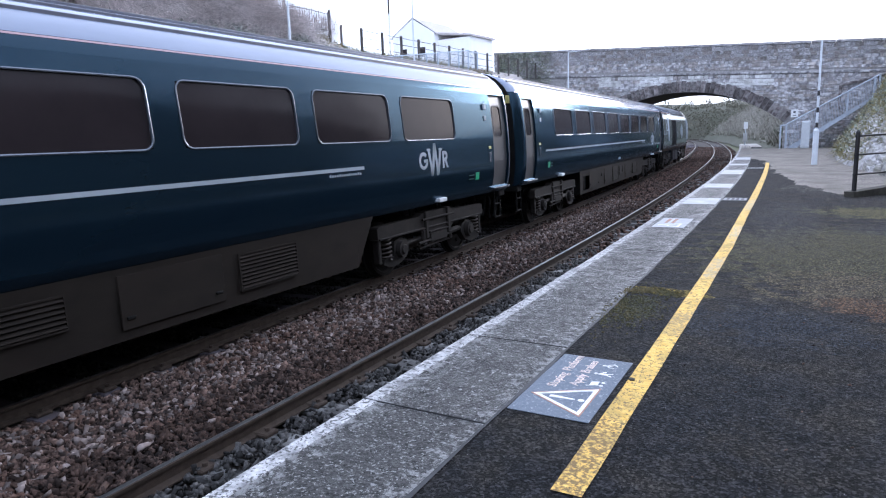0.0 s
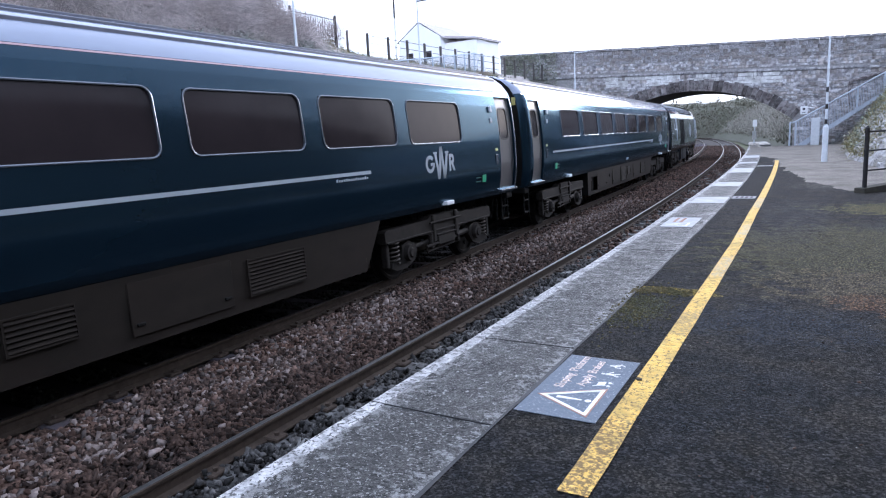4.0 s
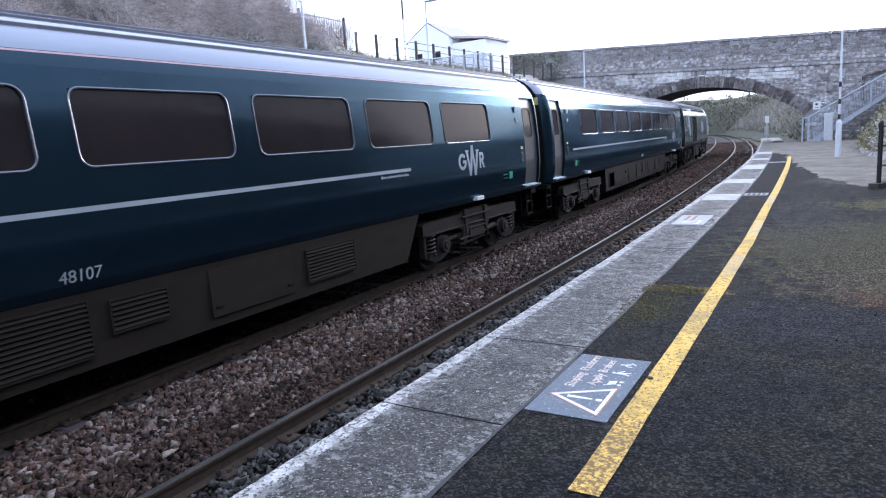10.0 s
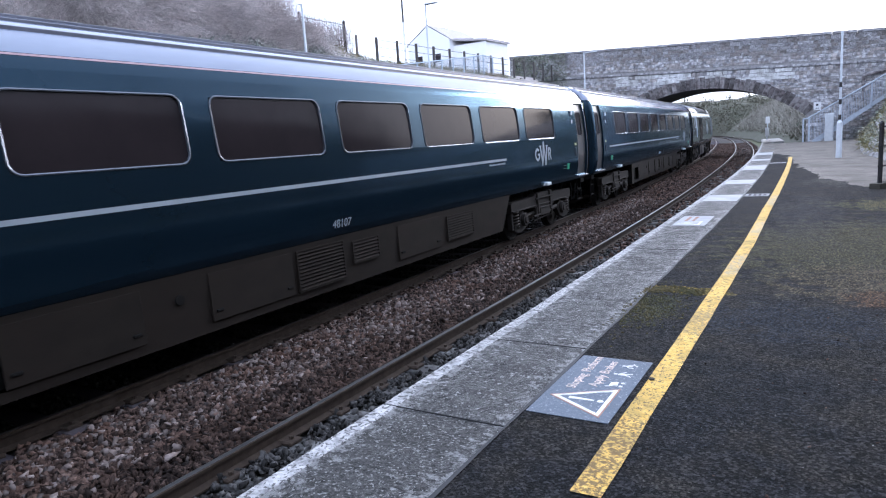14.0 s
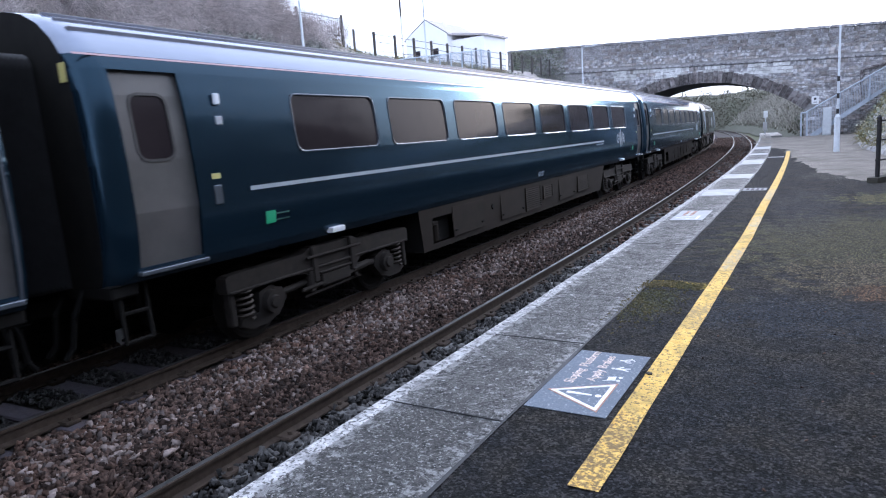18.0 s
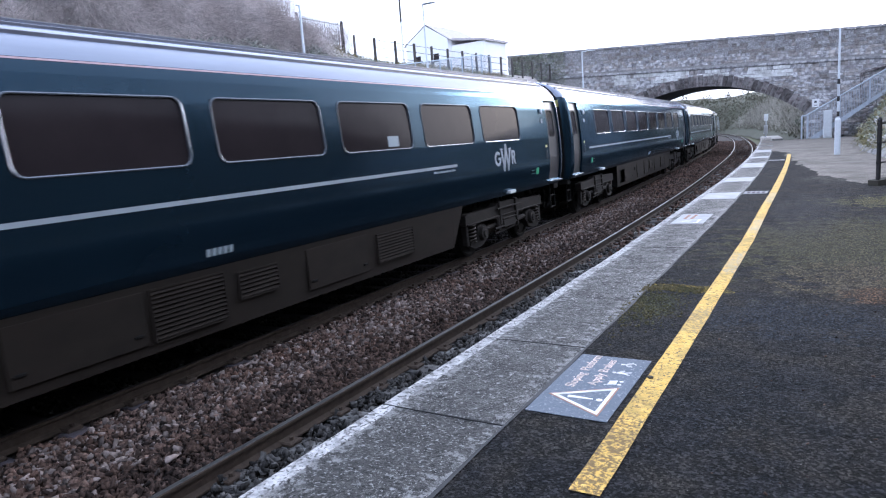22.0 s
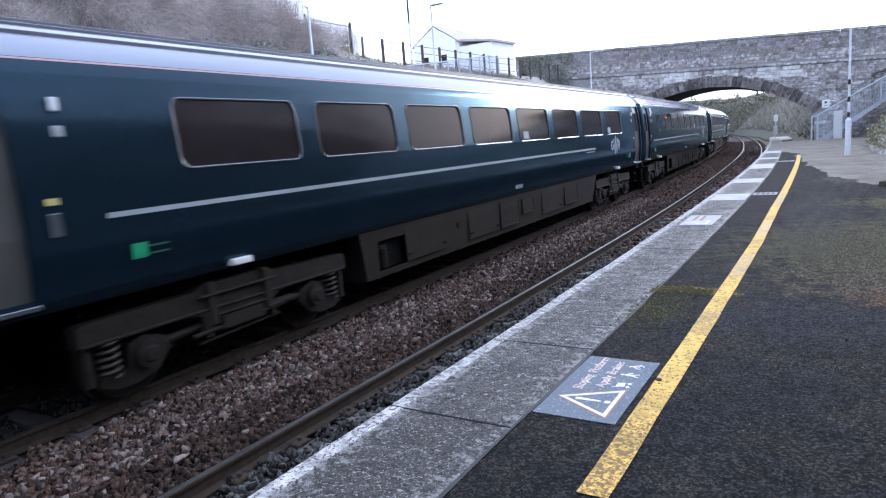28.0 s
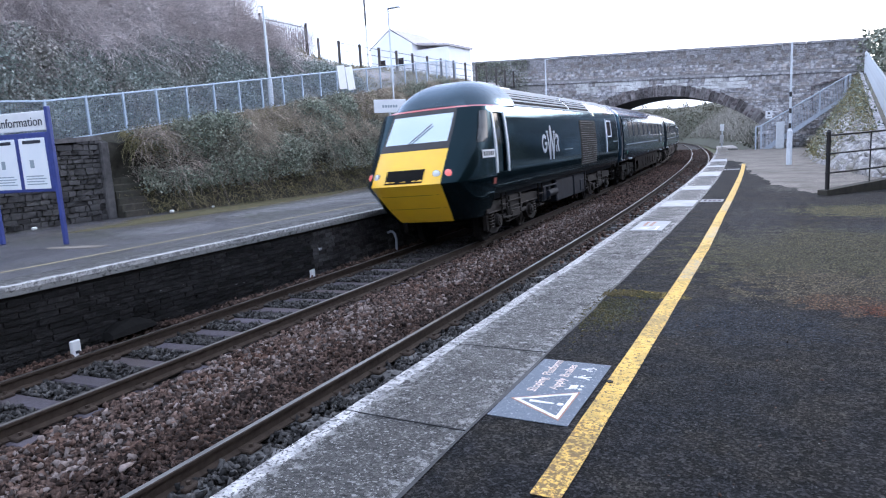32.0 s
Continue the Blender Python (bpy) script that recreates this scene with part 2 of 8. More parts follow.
GROUND = surface("rough_grass", (0.07, 0.085, 0.035), (0.11, 0.11, 0.06), 1.5, 1.0, bump=0.8, bump_scale=8.0, c3=(0.12, 0.10, 0.07), scale3=0.05)
IVY = surface("ivy_leaves", (0.115, 0.140, 0.105), (0.30, 0.33, 0.255), 3.0, 0.6, island=0.6, c3=(0.24, 0.21, 0.165), scale3=0.7, amount3=0.55)
HEDGE = surface("dark_hedge_leaves", (0.07, 0.085, 0.06), (0.15, 0.165, 0.12), 3.0, 0.5, island=0.5)
GREY_IVY = surface("grey_green_ivy", (0.19, 0.23, 0.205), (0.36, 0.40, 0.37), 3.0, 0.7, island=0.4, c3=(0.36, 0.32, 0.29), scale3=0.5, amount3=0.6)
DRY = surface("dry_bramble", (0.28, 0.235, 0.195), (0.50, 0.43, 0.36), 2.0, 0.9, island=0.4, c3=(0.20, 0.15, 0.13), scale3=0.4)
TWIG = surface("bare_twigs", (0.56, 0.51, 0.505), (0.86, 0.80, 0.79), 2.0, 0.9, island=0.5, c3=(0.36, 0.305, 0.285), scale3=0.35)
GRASS = surface("dry_grass", (0.18, 0.165, 0.07), (0.36, 0.30, 0.17), 3.0, 0.9, island=0.4, c3=(0.06, 0.075, 0.02), scale3=0.8)
STRAW = surface("dead_straw", (0.30, 0.255, 0.19), (0.52, 0.45, 0.36), 3.0, 0.9, island=0.45)
FAR_LEAF = surface("far_scrub", (0.080, 0.078, 0.055), (0.170, 0.158, 0.122), 0.5, 0.95, island=0.16, c3=(0.13, 0.14, 0.10), scale3=0.15)
FAR_TWIG = surface("far_bare_stems", (0.26, 0.245, 0.21), (0.38, 0.36, 0.32), 2.0, 0.95, island=0.4)
BLUE_WIRE = surface("blue_grey_wire", (0.34, 0.42, 0.52), (0.44, 0.52, 0.62), 9.0, 0.5)
MESH_WIRE = surface("dull_mesh_wire", (0.20, 0.25, 0.31), (0.28, 0.33, 0.40), 9.0, 0.5)
STAIR_PAINT = surface("blue_grey_stair_paint", (0.36, 0.41, 0.49), (0.46, 0.51, 0.58), 8.0, 0.5, c3=(0.30, 0.33, 0.37), scale3=1.5, amount3=0.4)
GALV = surface("galvanised_steel", (0.26, 0.29, 0.33), (0.36, 0.39, 0.43), 9.0, 0.55, metal=0.35, c3=(0.3, 0.32, 0.35), scale3=2.0)
PALE_PAINT = surface("pale_grey_paint", (0.60, 0.64, 0.70), (0.70, 0.74, 0.79), 8.0, 0.5, c3=(0.42, 0.44, 0.46), scale3=1.5, amount3=0.4)
BLACK_PAINT = surface("black_paint", (0.012, 0.012, 0.014), (0.022, 0.022, 0.024), 12.0, 0.45, c3=(0.05, 0.035, 0.03), scale3=2.0, amount3=0.4)
POSTBLACK = surface("weathered_post", (0.05, 0.045, 0.045), (0.09, 0.08, 0.075), 12.0, 0.9)
NAVY = surface("blue_sign_paint", (0.035, 0.05, 0.20), (0.05, 0.07, 0.26), 9.0, 0.4)
SIGN_WHITE = surface("sign_white", (0.78, 0.79, 0.80), (0.70, 0.71, 0.73), 5.0, 0.35)
PAPER = surface("poster_paper", (0.86, 0.88, 0.90), (0.78, 0.83, 0.87), 3.0, 0.25)
PRINT = plain("dark_print", (0.03, 0.035, 0.05), 0.6)
FADED = plain("faded_print", (0.32, 0.38, 0.42), 0.6)
MAT_GREY = surface("grey_ground_panel", (0.105, 0.130, 0.165), (0.140, 0.166, 0.205), 40.0, 0.7, bump=0.5, bump_scale=120.0, c3=(0.10, 0.12, 0.15),
                   scale3=3.0, amount3=0.4, speck=(0.30, 0.32, 0.35), speck_scale=70.0, speck_cut=0.62)
TEXT_MARK = surface("worn_peach_lettering", (0.86, 0.72, 0.65), (0.70, 0.58, 0.52), 30.0, 0.8, c3=(0.3, 0.28, 0.28), scale3=14.0, amount3=0.5)
MARK_WHITE = surface("worn_white_marking", (0.88, 0.87, 0.86), (0.70, 0.70, 0.70), 30.0, 0.8, c3=(0.35, 0.36, 0.37), scale3=12.0, amount3=0.5)
MARK_ORANGE = plain("faded_orange_marking", (0.42, 0.24, 0.17), 0.8)

GREEN = surface("dark_green_coach_paint", (0.0092, 0.0205, 0.0345), (0.0112, 0.0250, 0.0410), 0.6, 0.13, 0.20, c3=(0.014, 0.030, 0.046), scale3=0.9, amount3=0.35,
                coat=0.12, spec=0.5, stretch=(1, 0.35, 1), metal=0.5, tint=(0.42, 0.74, 1.0))
PC_GREEN = surface("dark_green_locomotive_paint", (0.0024, 0.0080, 0.0102), (0.0032, 0.0102, 0.0126), 0.6, 0.09, 0.15, c3=(0.004, 0.010, 0.013), scale3=0.9,
                   amount3=0.30, coat=0.05, spec=0.35, stretch=(1, 0.35, 1), metal=0.5, tint=(0.48, 0.76, 0.95))
CAB_ROOF = surface("dark_teal_cab_roof", (0.010, 0.026, 0.034), (0.016, 0.034, 0.044), 2.0, 0.18, 0.28, c3=(0.02, 0.03, 0.035), scale3=0.8, coat=0.1, metal=0.5, tint=(0.55, 0.72, 0.95))
# Pale blue base stands in for sky mirrored in dark roof paint.
ROOF = surface("sky_tinted_coach_roof", (0.18, 0.22, 0.32), (0.235, 0.28, 0.385), 2.0, 0.14, 0.26, c3=(0.15, 0.18, 0.26), scale3=0.8, stretch=(1, 0.15, 1), coat=0.6)
SKIRT = surface("brake_dust_skirt", (0.0098, 0.0074, 0.0056), (0.0156, 0.0120, 0.0090), 4.0, 0.85, c3=(0.0175, 0.012, 0.009), scale3=0.9, amount3=0.5,
                stretch=(1, 0.5, 1), spec=0.2)
UNDER = surface("oily_underframe", (0.004, 0.004, 0.004), (0.008, 0.0075, 0.007), 6.0, 0.85, spec=0.15)
BOGIE = surface("dusty_bogie", (0.0066, 0.0052, 0.0043), (0.0175, 0.0136, 0.0108), 8.0, 0.8, c3=(0.008, 0.007, 0.0065), scale3=2.0, amount3=0.6, spec=0.25)
BOGIE_PALE = surface("dusty_spring", (0.030, 0.025, 0.021), (0.052, 0.043, 0.036), 8.0, 0.75, spec=0.25)
LOUVRE_PAINT = surface("dark_louvre_paint", (0.005, 0.006, 0.008), (0.009, 0.010, 0.013), 9.0, 0.7, spec=0.1)
LOUVRE_EDGE = surface("pale_louvre_edge", (0.055, 0.062, 0.075), (0.095, 0.104, 0.122), 9.0, 0.5, spec=0.2)
# Near-black wheels carry the shade behind the bogie frames in their colour.
WHEEL = surface("shaded_wheel", (0.005, 0.0045, 0.0042), (0.011, 0.0095, 0.0085), 9.0, 0.8, spec=0.15)
GLASS = surface("tinted_window_glass", (0.018, 0.0145, 0.0165), (0.027, 0.021, 0.023), 0.8, 0.08, 0.13, spec=0.12)
SILVER = surface("window_frame_alloy", (0.15, 0.17, 0.20), (0.11, 0.125, 0.15), 6.0, 0.22, metal=0.6)
DOOR_GREY = surface("grey_door_paint", (0.066, 0.064, 0.063), (0.090, 0.087, 0.085), 2.0, 0.35, c3=(0.11, 0.10, 0.10), scale3=1.5, amount3=0.5)
RUBBER = surface("black_rubber", (0.008, 0.008, 0.009), (0.018, 0.018, 0.02), 9.0, 0.55)
STRIPE = surface("silver_stripe", (0.34, 0.38, 0.42), (0.28, 0.32, 0.36), 1.2, 0.35)
LOGO = surface("white_emblem", (0.36, 0.39, 0.43), (0.29, 0.325, 0.36), 2.0, 0.35)
RED_LINE = plain("orange_red_line", (0.50, 0.33, 0.36), 0.25)
CAB_RED = plain("red_cab_line", (0.55, 0.10, 0.10), 0.3)
LAMP_GREEN = plain("green_handle_box", (0.02, 0.34, 0.16), 0.45)
DULL_GREEN = plain("dull_green_lettering", (0.03, 0.10, 0.075), 0.5)
STEP_WHITE = plain("white_step_plate", (0.72, 0.74, 0.76), 0.5)
PALE_YELLOW = plain("pale_yellow_label", (0.50, 0.45, 0.16), 0.5)
NOSE_YELLOW = surface("warning_yellow", (0.92, 0.56, 0.012), (0.86, 0.50, 0.02), 2.0, 0.28, 0.4, c3=(0.70, 0.42, 0.04), scale3=1.4, amount3=0.3, coat=0.3)
CAB_GLASS = surface("cab_glass", (0.03, 0.035, 0.038), (0.045, 0.05, 0.055), 0.8, 0.05, spec=0.6)
# Pale, part-metal glass stands in for the strong sky reflection on the windscreen.
SCREEN = surface("sky_bright_windscreen", (0.40, 0.47, 0.50), (0.47, 0.53, 0.56), 0.8, 0.10, metal=0.75)
TAIL_RED = plain("tail_lamp_red", (0.85, 0.16, 0.13), 0.3, emit=0.7)
LENS = plain("lamp_lens", (0.72, 0.74, 0.72), 0.15)
LED = plain("orange_display", (1.0, 0.16, 0.03), 0.5, emit=1.3)
RENDER_WALL = surface("white_house_render", (0.93, 0.93, 0.95), (0.89, 0.89, 0.91), 1.0, 0.9)
SLATE = surface("house_slate", (0.42, 0.385, 0.40), (0.52, 0.48, 0.49), 4.0, 0.7)
STEELGREY = surface("grey_cabinet", (0.48, 0.51, 0.55), (0.56, 0.59, 0.62), 5.0, 0.5)
LITTER = plain("pale_litter", (0.75, 0.75, 0.73), 0.8)
DECK = surface("ramp_slats", (0.25, 0.26, 0.275), (0.36, 0.37, 0.385), 6.0, 0.8, each=0.25, bump=0.5)
ROCK = surface("rock_face", (0.24, 0.23, 0.235), (0.56, 0.545, 0.54), 4.0, 0.95, bump=1.0, bump_scale=9.0, c3=(0.15, 0.135, 0.09), scale3=1.4, amount3=0.7, hard=0.10, depth=0.08)


def stains(m, spots):
    """Patches on a surface, moss and rust among them: spots of (x, y, rx, ry, colour, strength), with ragged edges."""
    n, l = m.node_tree.nodes, m.node_tree.links
    b = n["Principled BSDF"]
    tc = n.new("ShaderNodeTexCoord")
    nz = n.new("ShaderNodeTexNoise")
    nz.inputs["Scale"].default_value, nz.inputs["Detail"].default_value, nz.inputs["Roughness"].default_value = 5.0, 10.0, 0.72
    l.new(tc.outputs["Object"], nz.inputs["Vector"])
    fine = n.new("ShaderNodeTexNoise")
    fine.inputs["Scale"].default_value, fine.inputs["Detail"].default_value = 60.0, 4.0
    l.new(tc.outputs["Object"], fine.inputs["Vector"])
    speckle = n.new("ShaderNodeMapRange")
    speckle.inputs[1].default_value, speckle.inputs[2].default_value = 0.43, 0.56
    l.new(fine.outputs[0], speckle.inputs[0])
    col = b.inputs["Base Color"].links[0].from_socket
    for x, y, rx, ry, c, k in spots:
        mp = n.new("ShaderNodeMapping")
        mp.inputs["Location"].default_value = (-x / rx, -y / ry, 0)
        mp.inputs["Scale"].default_value = (1 / rx, 1 / ry, 0)
        l.new(tc.outputs["Object"], mp.inputs["Vector"])
        ln = n.new("ShaderNodeVectorMath")
        ln.operation = 'LENGTH'
        l.new(mp.outputs[0], ln.inputs[0])
        ad = n.new("ShaderNodeMath")
        ad.operation = 'MULTIPLY_ADD'
        ad.inputs[1].default_value, ad.inputs[2].default_value = 3.4, -1.7
        l.new(nz.outputs[0], ad.inputs[0])
        sm = n.new("ShaderNodeMath")
        l.new(ln.outputs["Value"], sm.inputs[0])
        l.new(ad.outputs[0], sm.inputs[1])
        r = n.new("ShaderNodeMapRange")
        r.inputs[1].default_value, r.inputs[2].default_value, r.inputs[3].default_value, r.inputs[4].default_value = 0.98, 0.70, 0.0, k
        l.new(sm.outputs[0], r.inputs[0])
        gr = n.new("ShaderNodeMath")
        gr.operation = 'MULTIPLY'
        l.new(r.outputs[0], gr.inputs[0])
        l.new(speckle.outputs[0], gr.inputs[1])
        x_ = n.new("ShaderNodeMixRGB")
        l.new(gr.outputs[0], x_.inputs[0])
        l.new(col, x_.inputs[1])
        x_.inputs[2].default_value = (*c, 1)
        col = x_.outputs[0]
    l.new(col, b.inputs["Base Color"])


def aggregate(m, size, low, high):
    """Small stones of uneven brightness bedded in a surface, each one cell about 1/size metres wide."""
    n, l = m.node_tree.nodes, m.node_tree.links
    b = n["Principled BSDF"]
    tc = n.new("ShaderNodeTexCoord")
    vo = n.new("ShaderNodeTexVoronoi")
    vo.inputs["Scale"].default_value = size
    l.new(tc.outputs["Object"], vo.inputs["Vector"])
    sep = n.new("ShaderNodeSeparateColor")
    l.new(vo.outputs["Color"], sep.inputs[0])
    pw = n.new("ShaderNodeMath")
    pw.operation = 'POWER'
    pw.inputs[1].default_value = 2.6
    l.new(sep.outputs[0], pw.inputs[0])
    r = n.new("ShaderNodeMapRange")
    r.inputs[3].default_value, r.inputs[4].default_value = low, high
    l.new(pw.outputs[0], r.inputs[0])
    hs = n.new("ShaderNodeHueSaturation")
    l.new(r.outputs[0], hs.inputs["Value"])
    l.new(b.inputs["Base Color"].links[0].from_socket, hs.inputs["Color"])
    l.new(hs.outputs[0], b.inputs["Base Color"])


def border_lichen(m, middle, reach, colour):
    """Pale lichen that thickens, with broken edges, away from the trodden middle of a slab."""
    n, l = m.node_tree.nodes, m.node_tree.links
    b = n["Principled BSDF"]
    tc = n.new("ShaderNodeTexCoord")
    geo = n.new("ShaderNodeNewGeometry")
    xyz = n.new("ShaderNodeSeparateXYZ")
    l.new(tc.outputs["Object"], xyz.inputs[0])
    d = n.new("ShaderNodeMath")
    d.operation = 'SUBTRACT'
    d.inputs[1].default_value = middle
    l.new(xyz.outputs[0], d.inputs[0])
    a = n.new("ShaderNodeMath")
    a.operation = 'ABSOLUTE'
    l.new(d.outputs[0], a.inputs[0])
    nz = n.new("ShaderNodeTexNoise")
    nz.inputs["Scale"].default_value, nz.inputs["Detail"].default_value, nz.inputs["Roughness"].default_value = 13.0, 10.0, 0.74
    l.new(geo.outputs["Position"], nz.inputs["Vector"])
    w = n.new("ShaderNodeMath")
    w.operation = 'MULTIPLY_ADD'
    w.inputs[1].default_value = 1.5
    l.new(nz.outputs[0], w.inputs[0])
    l.new(a.outputs[0], w.inputs[2])
    r = n.new("ShaderNodeMapRange")
    r.inputs[1].default_value, r.inputs[2].default_value, r.inputs[4].default_value = reach + 0.76, reach + 0.86, 0.8
    l.new(w.outputs[0], r.inputs[0])
    mx = n.new("ShaderNodeMixRGB")
    l.new(r.outputs[0], mx.inputs[0])
    l.new(b.inputs["Base Color"].links[0].from_socket, mx.inputs[1])
    mx.inputs[2].default_value = (*colour, 1)
    l.new(mx.outputs[0], b.inputs["Base Color"])


border_lichen(SLAB, 0.42, 0.27, (0.31, 0.31, 0.305))
stains(SHEEN_ASPHALT, [(-14.2, 15.0, 1.1, 7.0, (0.16, 0.125, 0.055), 0.9), (-13.4, 11.0, 1.6, 1.6, (0.09, 0.075, 0.05), 0.8), (-12.2, 16.0, 0.8, 5.0, (0.30, 0.30, 0.31), 0.6),
                      (-11.6, 9.5, 1.0, 1.2, (0.26, 0.255, 0.27), 0.7), (-10.6, 14.5, 0.6, 4.0, (0.05, 0.05, 0.055), 0.8), (-11.8, 22.0, 1.2, 4.0, (0.20, 0.18, 0.11), 0.7)])
PLATFORM = ASPHALT.copy()
PLATFORM.name = "platform_asphalt"
stains(PLATFORM, [(-1.1, 5.95, 0.42, 0.16, (0.26, 0.19, 0.02), 0.8), (-1.25, 5.3, 0.26, 0.5, (0.06, 0.064, 0.025), 0.7), (0.5, 8.4, 1.7, 2.6, (0.095, 0.088, 0.04), 0.9),
                  (1.6, 12.6, 1.8, 1.0, (0.16, 0.145, 0.05), 0.75), (0.6, 6.5, 1.1, 0.9, (0.10, 0.08, 0.05), 0.9),
                  (1.95, 6.5, 0.45, 0.3, (0.14, 0.055, 0.025), 0.9), (-0.2, 5.2, 0.7, 0.6, (0.022, 0.03, 0.045), 0.7), (0.8, 17.5, 1.4, 1.5, (0.12, 0.112, 0.10), 0.7),
                  (-0.4, 3.6, 0.5, 0.7, (0.014, 0.017, 0.022), 0.6), (-0.3, 11.5, 0.5, 3.0, (0.055, 0.057, 0.063), 0.5), (1.2, 10.5, 0.8, 0.6, (0.03, 0.036, 0.05), 0.6), (0.52, 5.95, 0.45, 0.38, (0.11, 0.05, 0.025), 0.7), (0.72, 5.8, 0.2, 0.2, (0.10, 0.03, 0.012), 1.0)])
aggregate(PLATFORM, 85.0, 0.35, 2.6)
stains(YELLOW, [(-0.82, 2.5, 0.25, 0.7, (0.20, 0.125, 0.045), 0.95), (-0.80, 5.0, 0.12, 0.35, (0.34, 0.24, 0.10), 0.9), (-0.80, 7.2, 0.14, 0.7, (0.42, 0.36, 0.24), 0.9),
                (-0.84, 9.8, 0.14, 0.9, (0.50, 0.44, 0.30), 0.9), (-0.9, 13.5, 0.2, 1.0, (0.45, 0.40, 0.28), 0.8)])

# ================= mesh helpers =================


class Mesh:
    """Collects vertices and faces for one mesh."""

    def __init__(self):
        self.v, self.f, self.i = [], [], []

    def add(self, verts, faces, slot=0):
        k = len(self.v)
        self.v += [tuple(p) for p in verts]
        self.f += [tuple(j + k for j in q) for q in faces]
        self.i += [slot] * len(faces)
        return self

    def box(self, x0, x1, y0, y1, z0, z1, slot=0):
        v = [(x, y, z) for z in (z0, z1) for y in (y0, y1) for x in (x0, x1)]
        return self.add(v, [(0, 2, 3, 1), (4, 5, 7, 6), (0, 1, 5, 4), (2, 6, 7, 3), (0, 4, 6, 2), (1, 3, 7, 5)], slot)

    def soft(self, x0, x1, y0, y1, z0, z1, b, slot=0):
        """A box with chamfered edges."""
        v, idx = [], {}
        for cx in (0, 1):
            for cy in (0, 1):
                for cz in (0, 1):
                    for ax in range(3):
                        p = [(x0, x1)[cx], (y0, y1)[cy], (z0, z1)[cz]]
                        s = [(b, -b)[cx], (b, -b)[cy], (b, -b)[cz]]
                        for a in range(3):
                            if a != ax:
                                p[a] += s[a]
                        idx[cx, cy, cz, ax] = len(v)
                        v.append(p)
        f = []
        for ax in range(3):
            o = [a for a in range(3) if a != ax]
            for c in (0, 1):
                q = []
                for d in ((0, 0), (1, 0), (1, 1), (0, 1)):
                    k = [0, 0, 0]
                    k[ax], k[o[0]], k[o[1]] = c, d[0], d[1]
                    q.append(idx[(*k, ax)])
                f.append(tuple(q))
            for d in ((0, 0), (1, 0), (1, 1), (0, 1)):
                k0, k1 = [0, 0, 0], [0, 0, 0]
                for k, c in ((k0, 0), (k1, 1)):
                    k[ax], k[o[0]], k[o[1]] = c, d[0], d[1]
                f.append((idx[(*k0, o[0])], idx[(*k1, o[0])], idx[(*k1, o[1])], idx[(*k0, o[1])]))
        for cx in (0, 1):
            for cy in (0, 1):
                for cz in (0, 1):
                    f.append(tuple(idx[cx, cy, cz, a] for a in range(3)))
        return self.add(v, f, slot)

    def tube(self, a, b, r, r2=None, n=8, slot=0, caps=True):
        a, b = Vector(a), Vector(b)
        r2 = r if r2 is None else r2
        d = (b - a).normalized()
        u = d.orthogonal().normalized()
        w = d.cross(u)
        ring = [(u * math.cos(t) + w * math.sin(t)) for t in (2 * math.pi * k / n for k in range(n))]
        v = [a + q * r for q in ring] + [b + q * r2 for q in ring]
        f = [(k, (k + 1) % n, n + (k + 1) % n, n + k) for k in range(n)]
        if caps:
            f += [tuple(range(n - 1, -1, -1)), tuple(range(n, 2 * n))]
        return self.add(v, f, slot)

    def grid(self, rows, slot=0, close=False, caps=False):
        """Faces between rows of equally many points."""
        m = len(rows[0])
        v = [p for r in rows for p in r]
        f = []
        for a in range(len(rows) - 1):
            for b in range(m if close else m - 1):
                c = (b + 1) % m
                f.append((a * m + b, a * m + c, (a + 1) * m + c, (a + 1) * m + b))
        if caps:
            f += [tuple(range(m - 1, -1, -1)), tuple(range((len(rows) - 1) * m, len(rows) * m))]
        return self.add(v, f, slot)

    def path(self, pts, r, n=6, slot=0):
        """One bent rod through the points."""
        pts = [Vector(q) for q in pts]
        rows = []
        for k, c in enumerate(pts):
            d = (pts[min(k + 1, len(pts) - 1)] - pts[max(k - 1, 0)]).normalized()
            u = d.cross(Vector((0.3, 0.1, 1.0)) if abs(d.z) < 0.9 else Vector((1, 0.2, 0))).normalized()
            w = d.cross(u)
            rows.append([tuple(c + (u * math.cos(t) + w * math.sin(t)) * r) for t in (2 * math.pi * j / n for j in range(n))])
        return self.grid(rows, slot, True, True)

    def plate(self, outline, z0, z1, slot=0):
        """An outline in x, y raised from z0 to z1."""
        n = len(outline)
        return self.add([(x, y, z0) for x, y in outline] + [(x, y, z1) for x, y in outline],
                        [tuple(range(n - 1, -1, -1)), tuple(range(n, 2 * n))] + [(k, (k + 1) % n, n + (k + 1) % n, n + k) for k in range(n)], slot)

    def spring(self, c, r, h, turns, wire, slot=0):
        pts = []
        n = int(turns * 10)
        for k in range(n + 1):
            a = 2 * math.pi * k / 10
            pts.append((c[0] + r * math.cos(a), c[1] + r * math.sin(a), c[2] + h * k / n, a))
        rows = []
        for x, y, z, a in pts:
            rows.append([(x + wire * math.cos(q) * math.cos(a), y + wire * math.cos(q) * math.sin(a), z + wire * math.sin(q)) for q in (0, 1.57, 3.14, 4.71)])
        return self.grid(rows, slot, True, True)

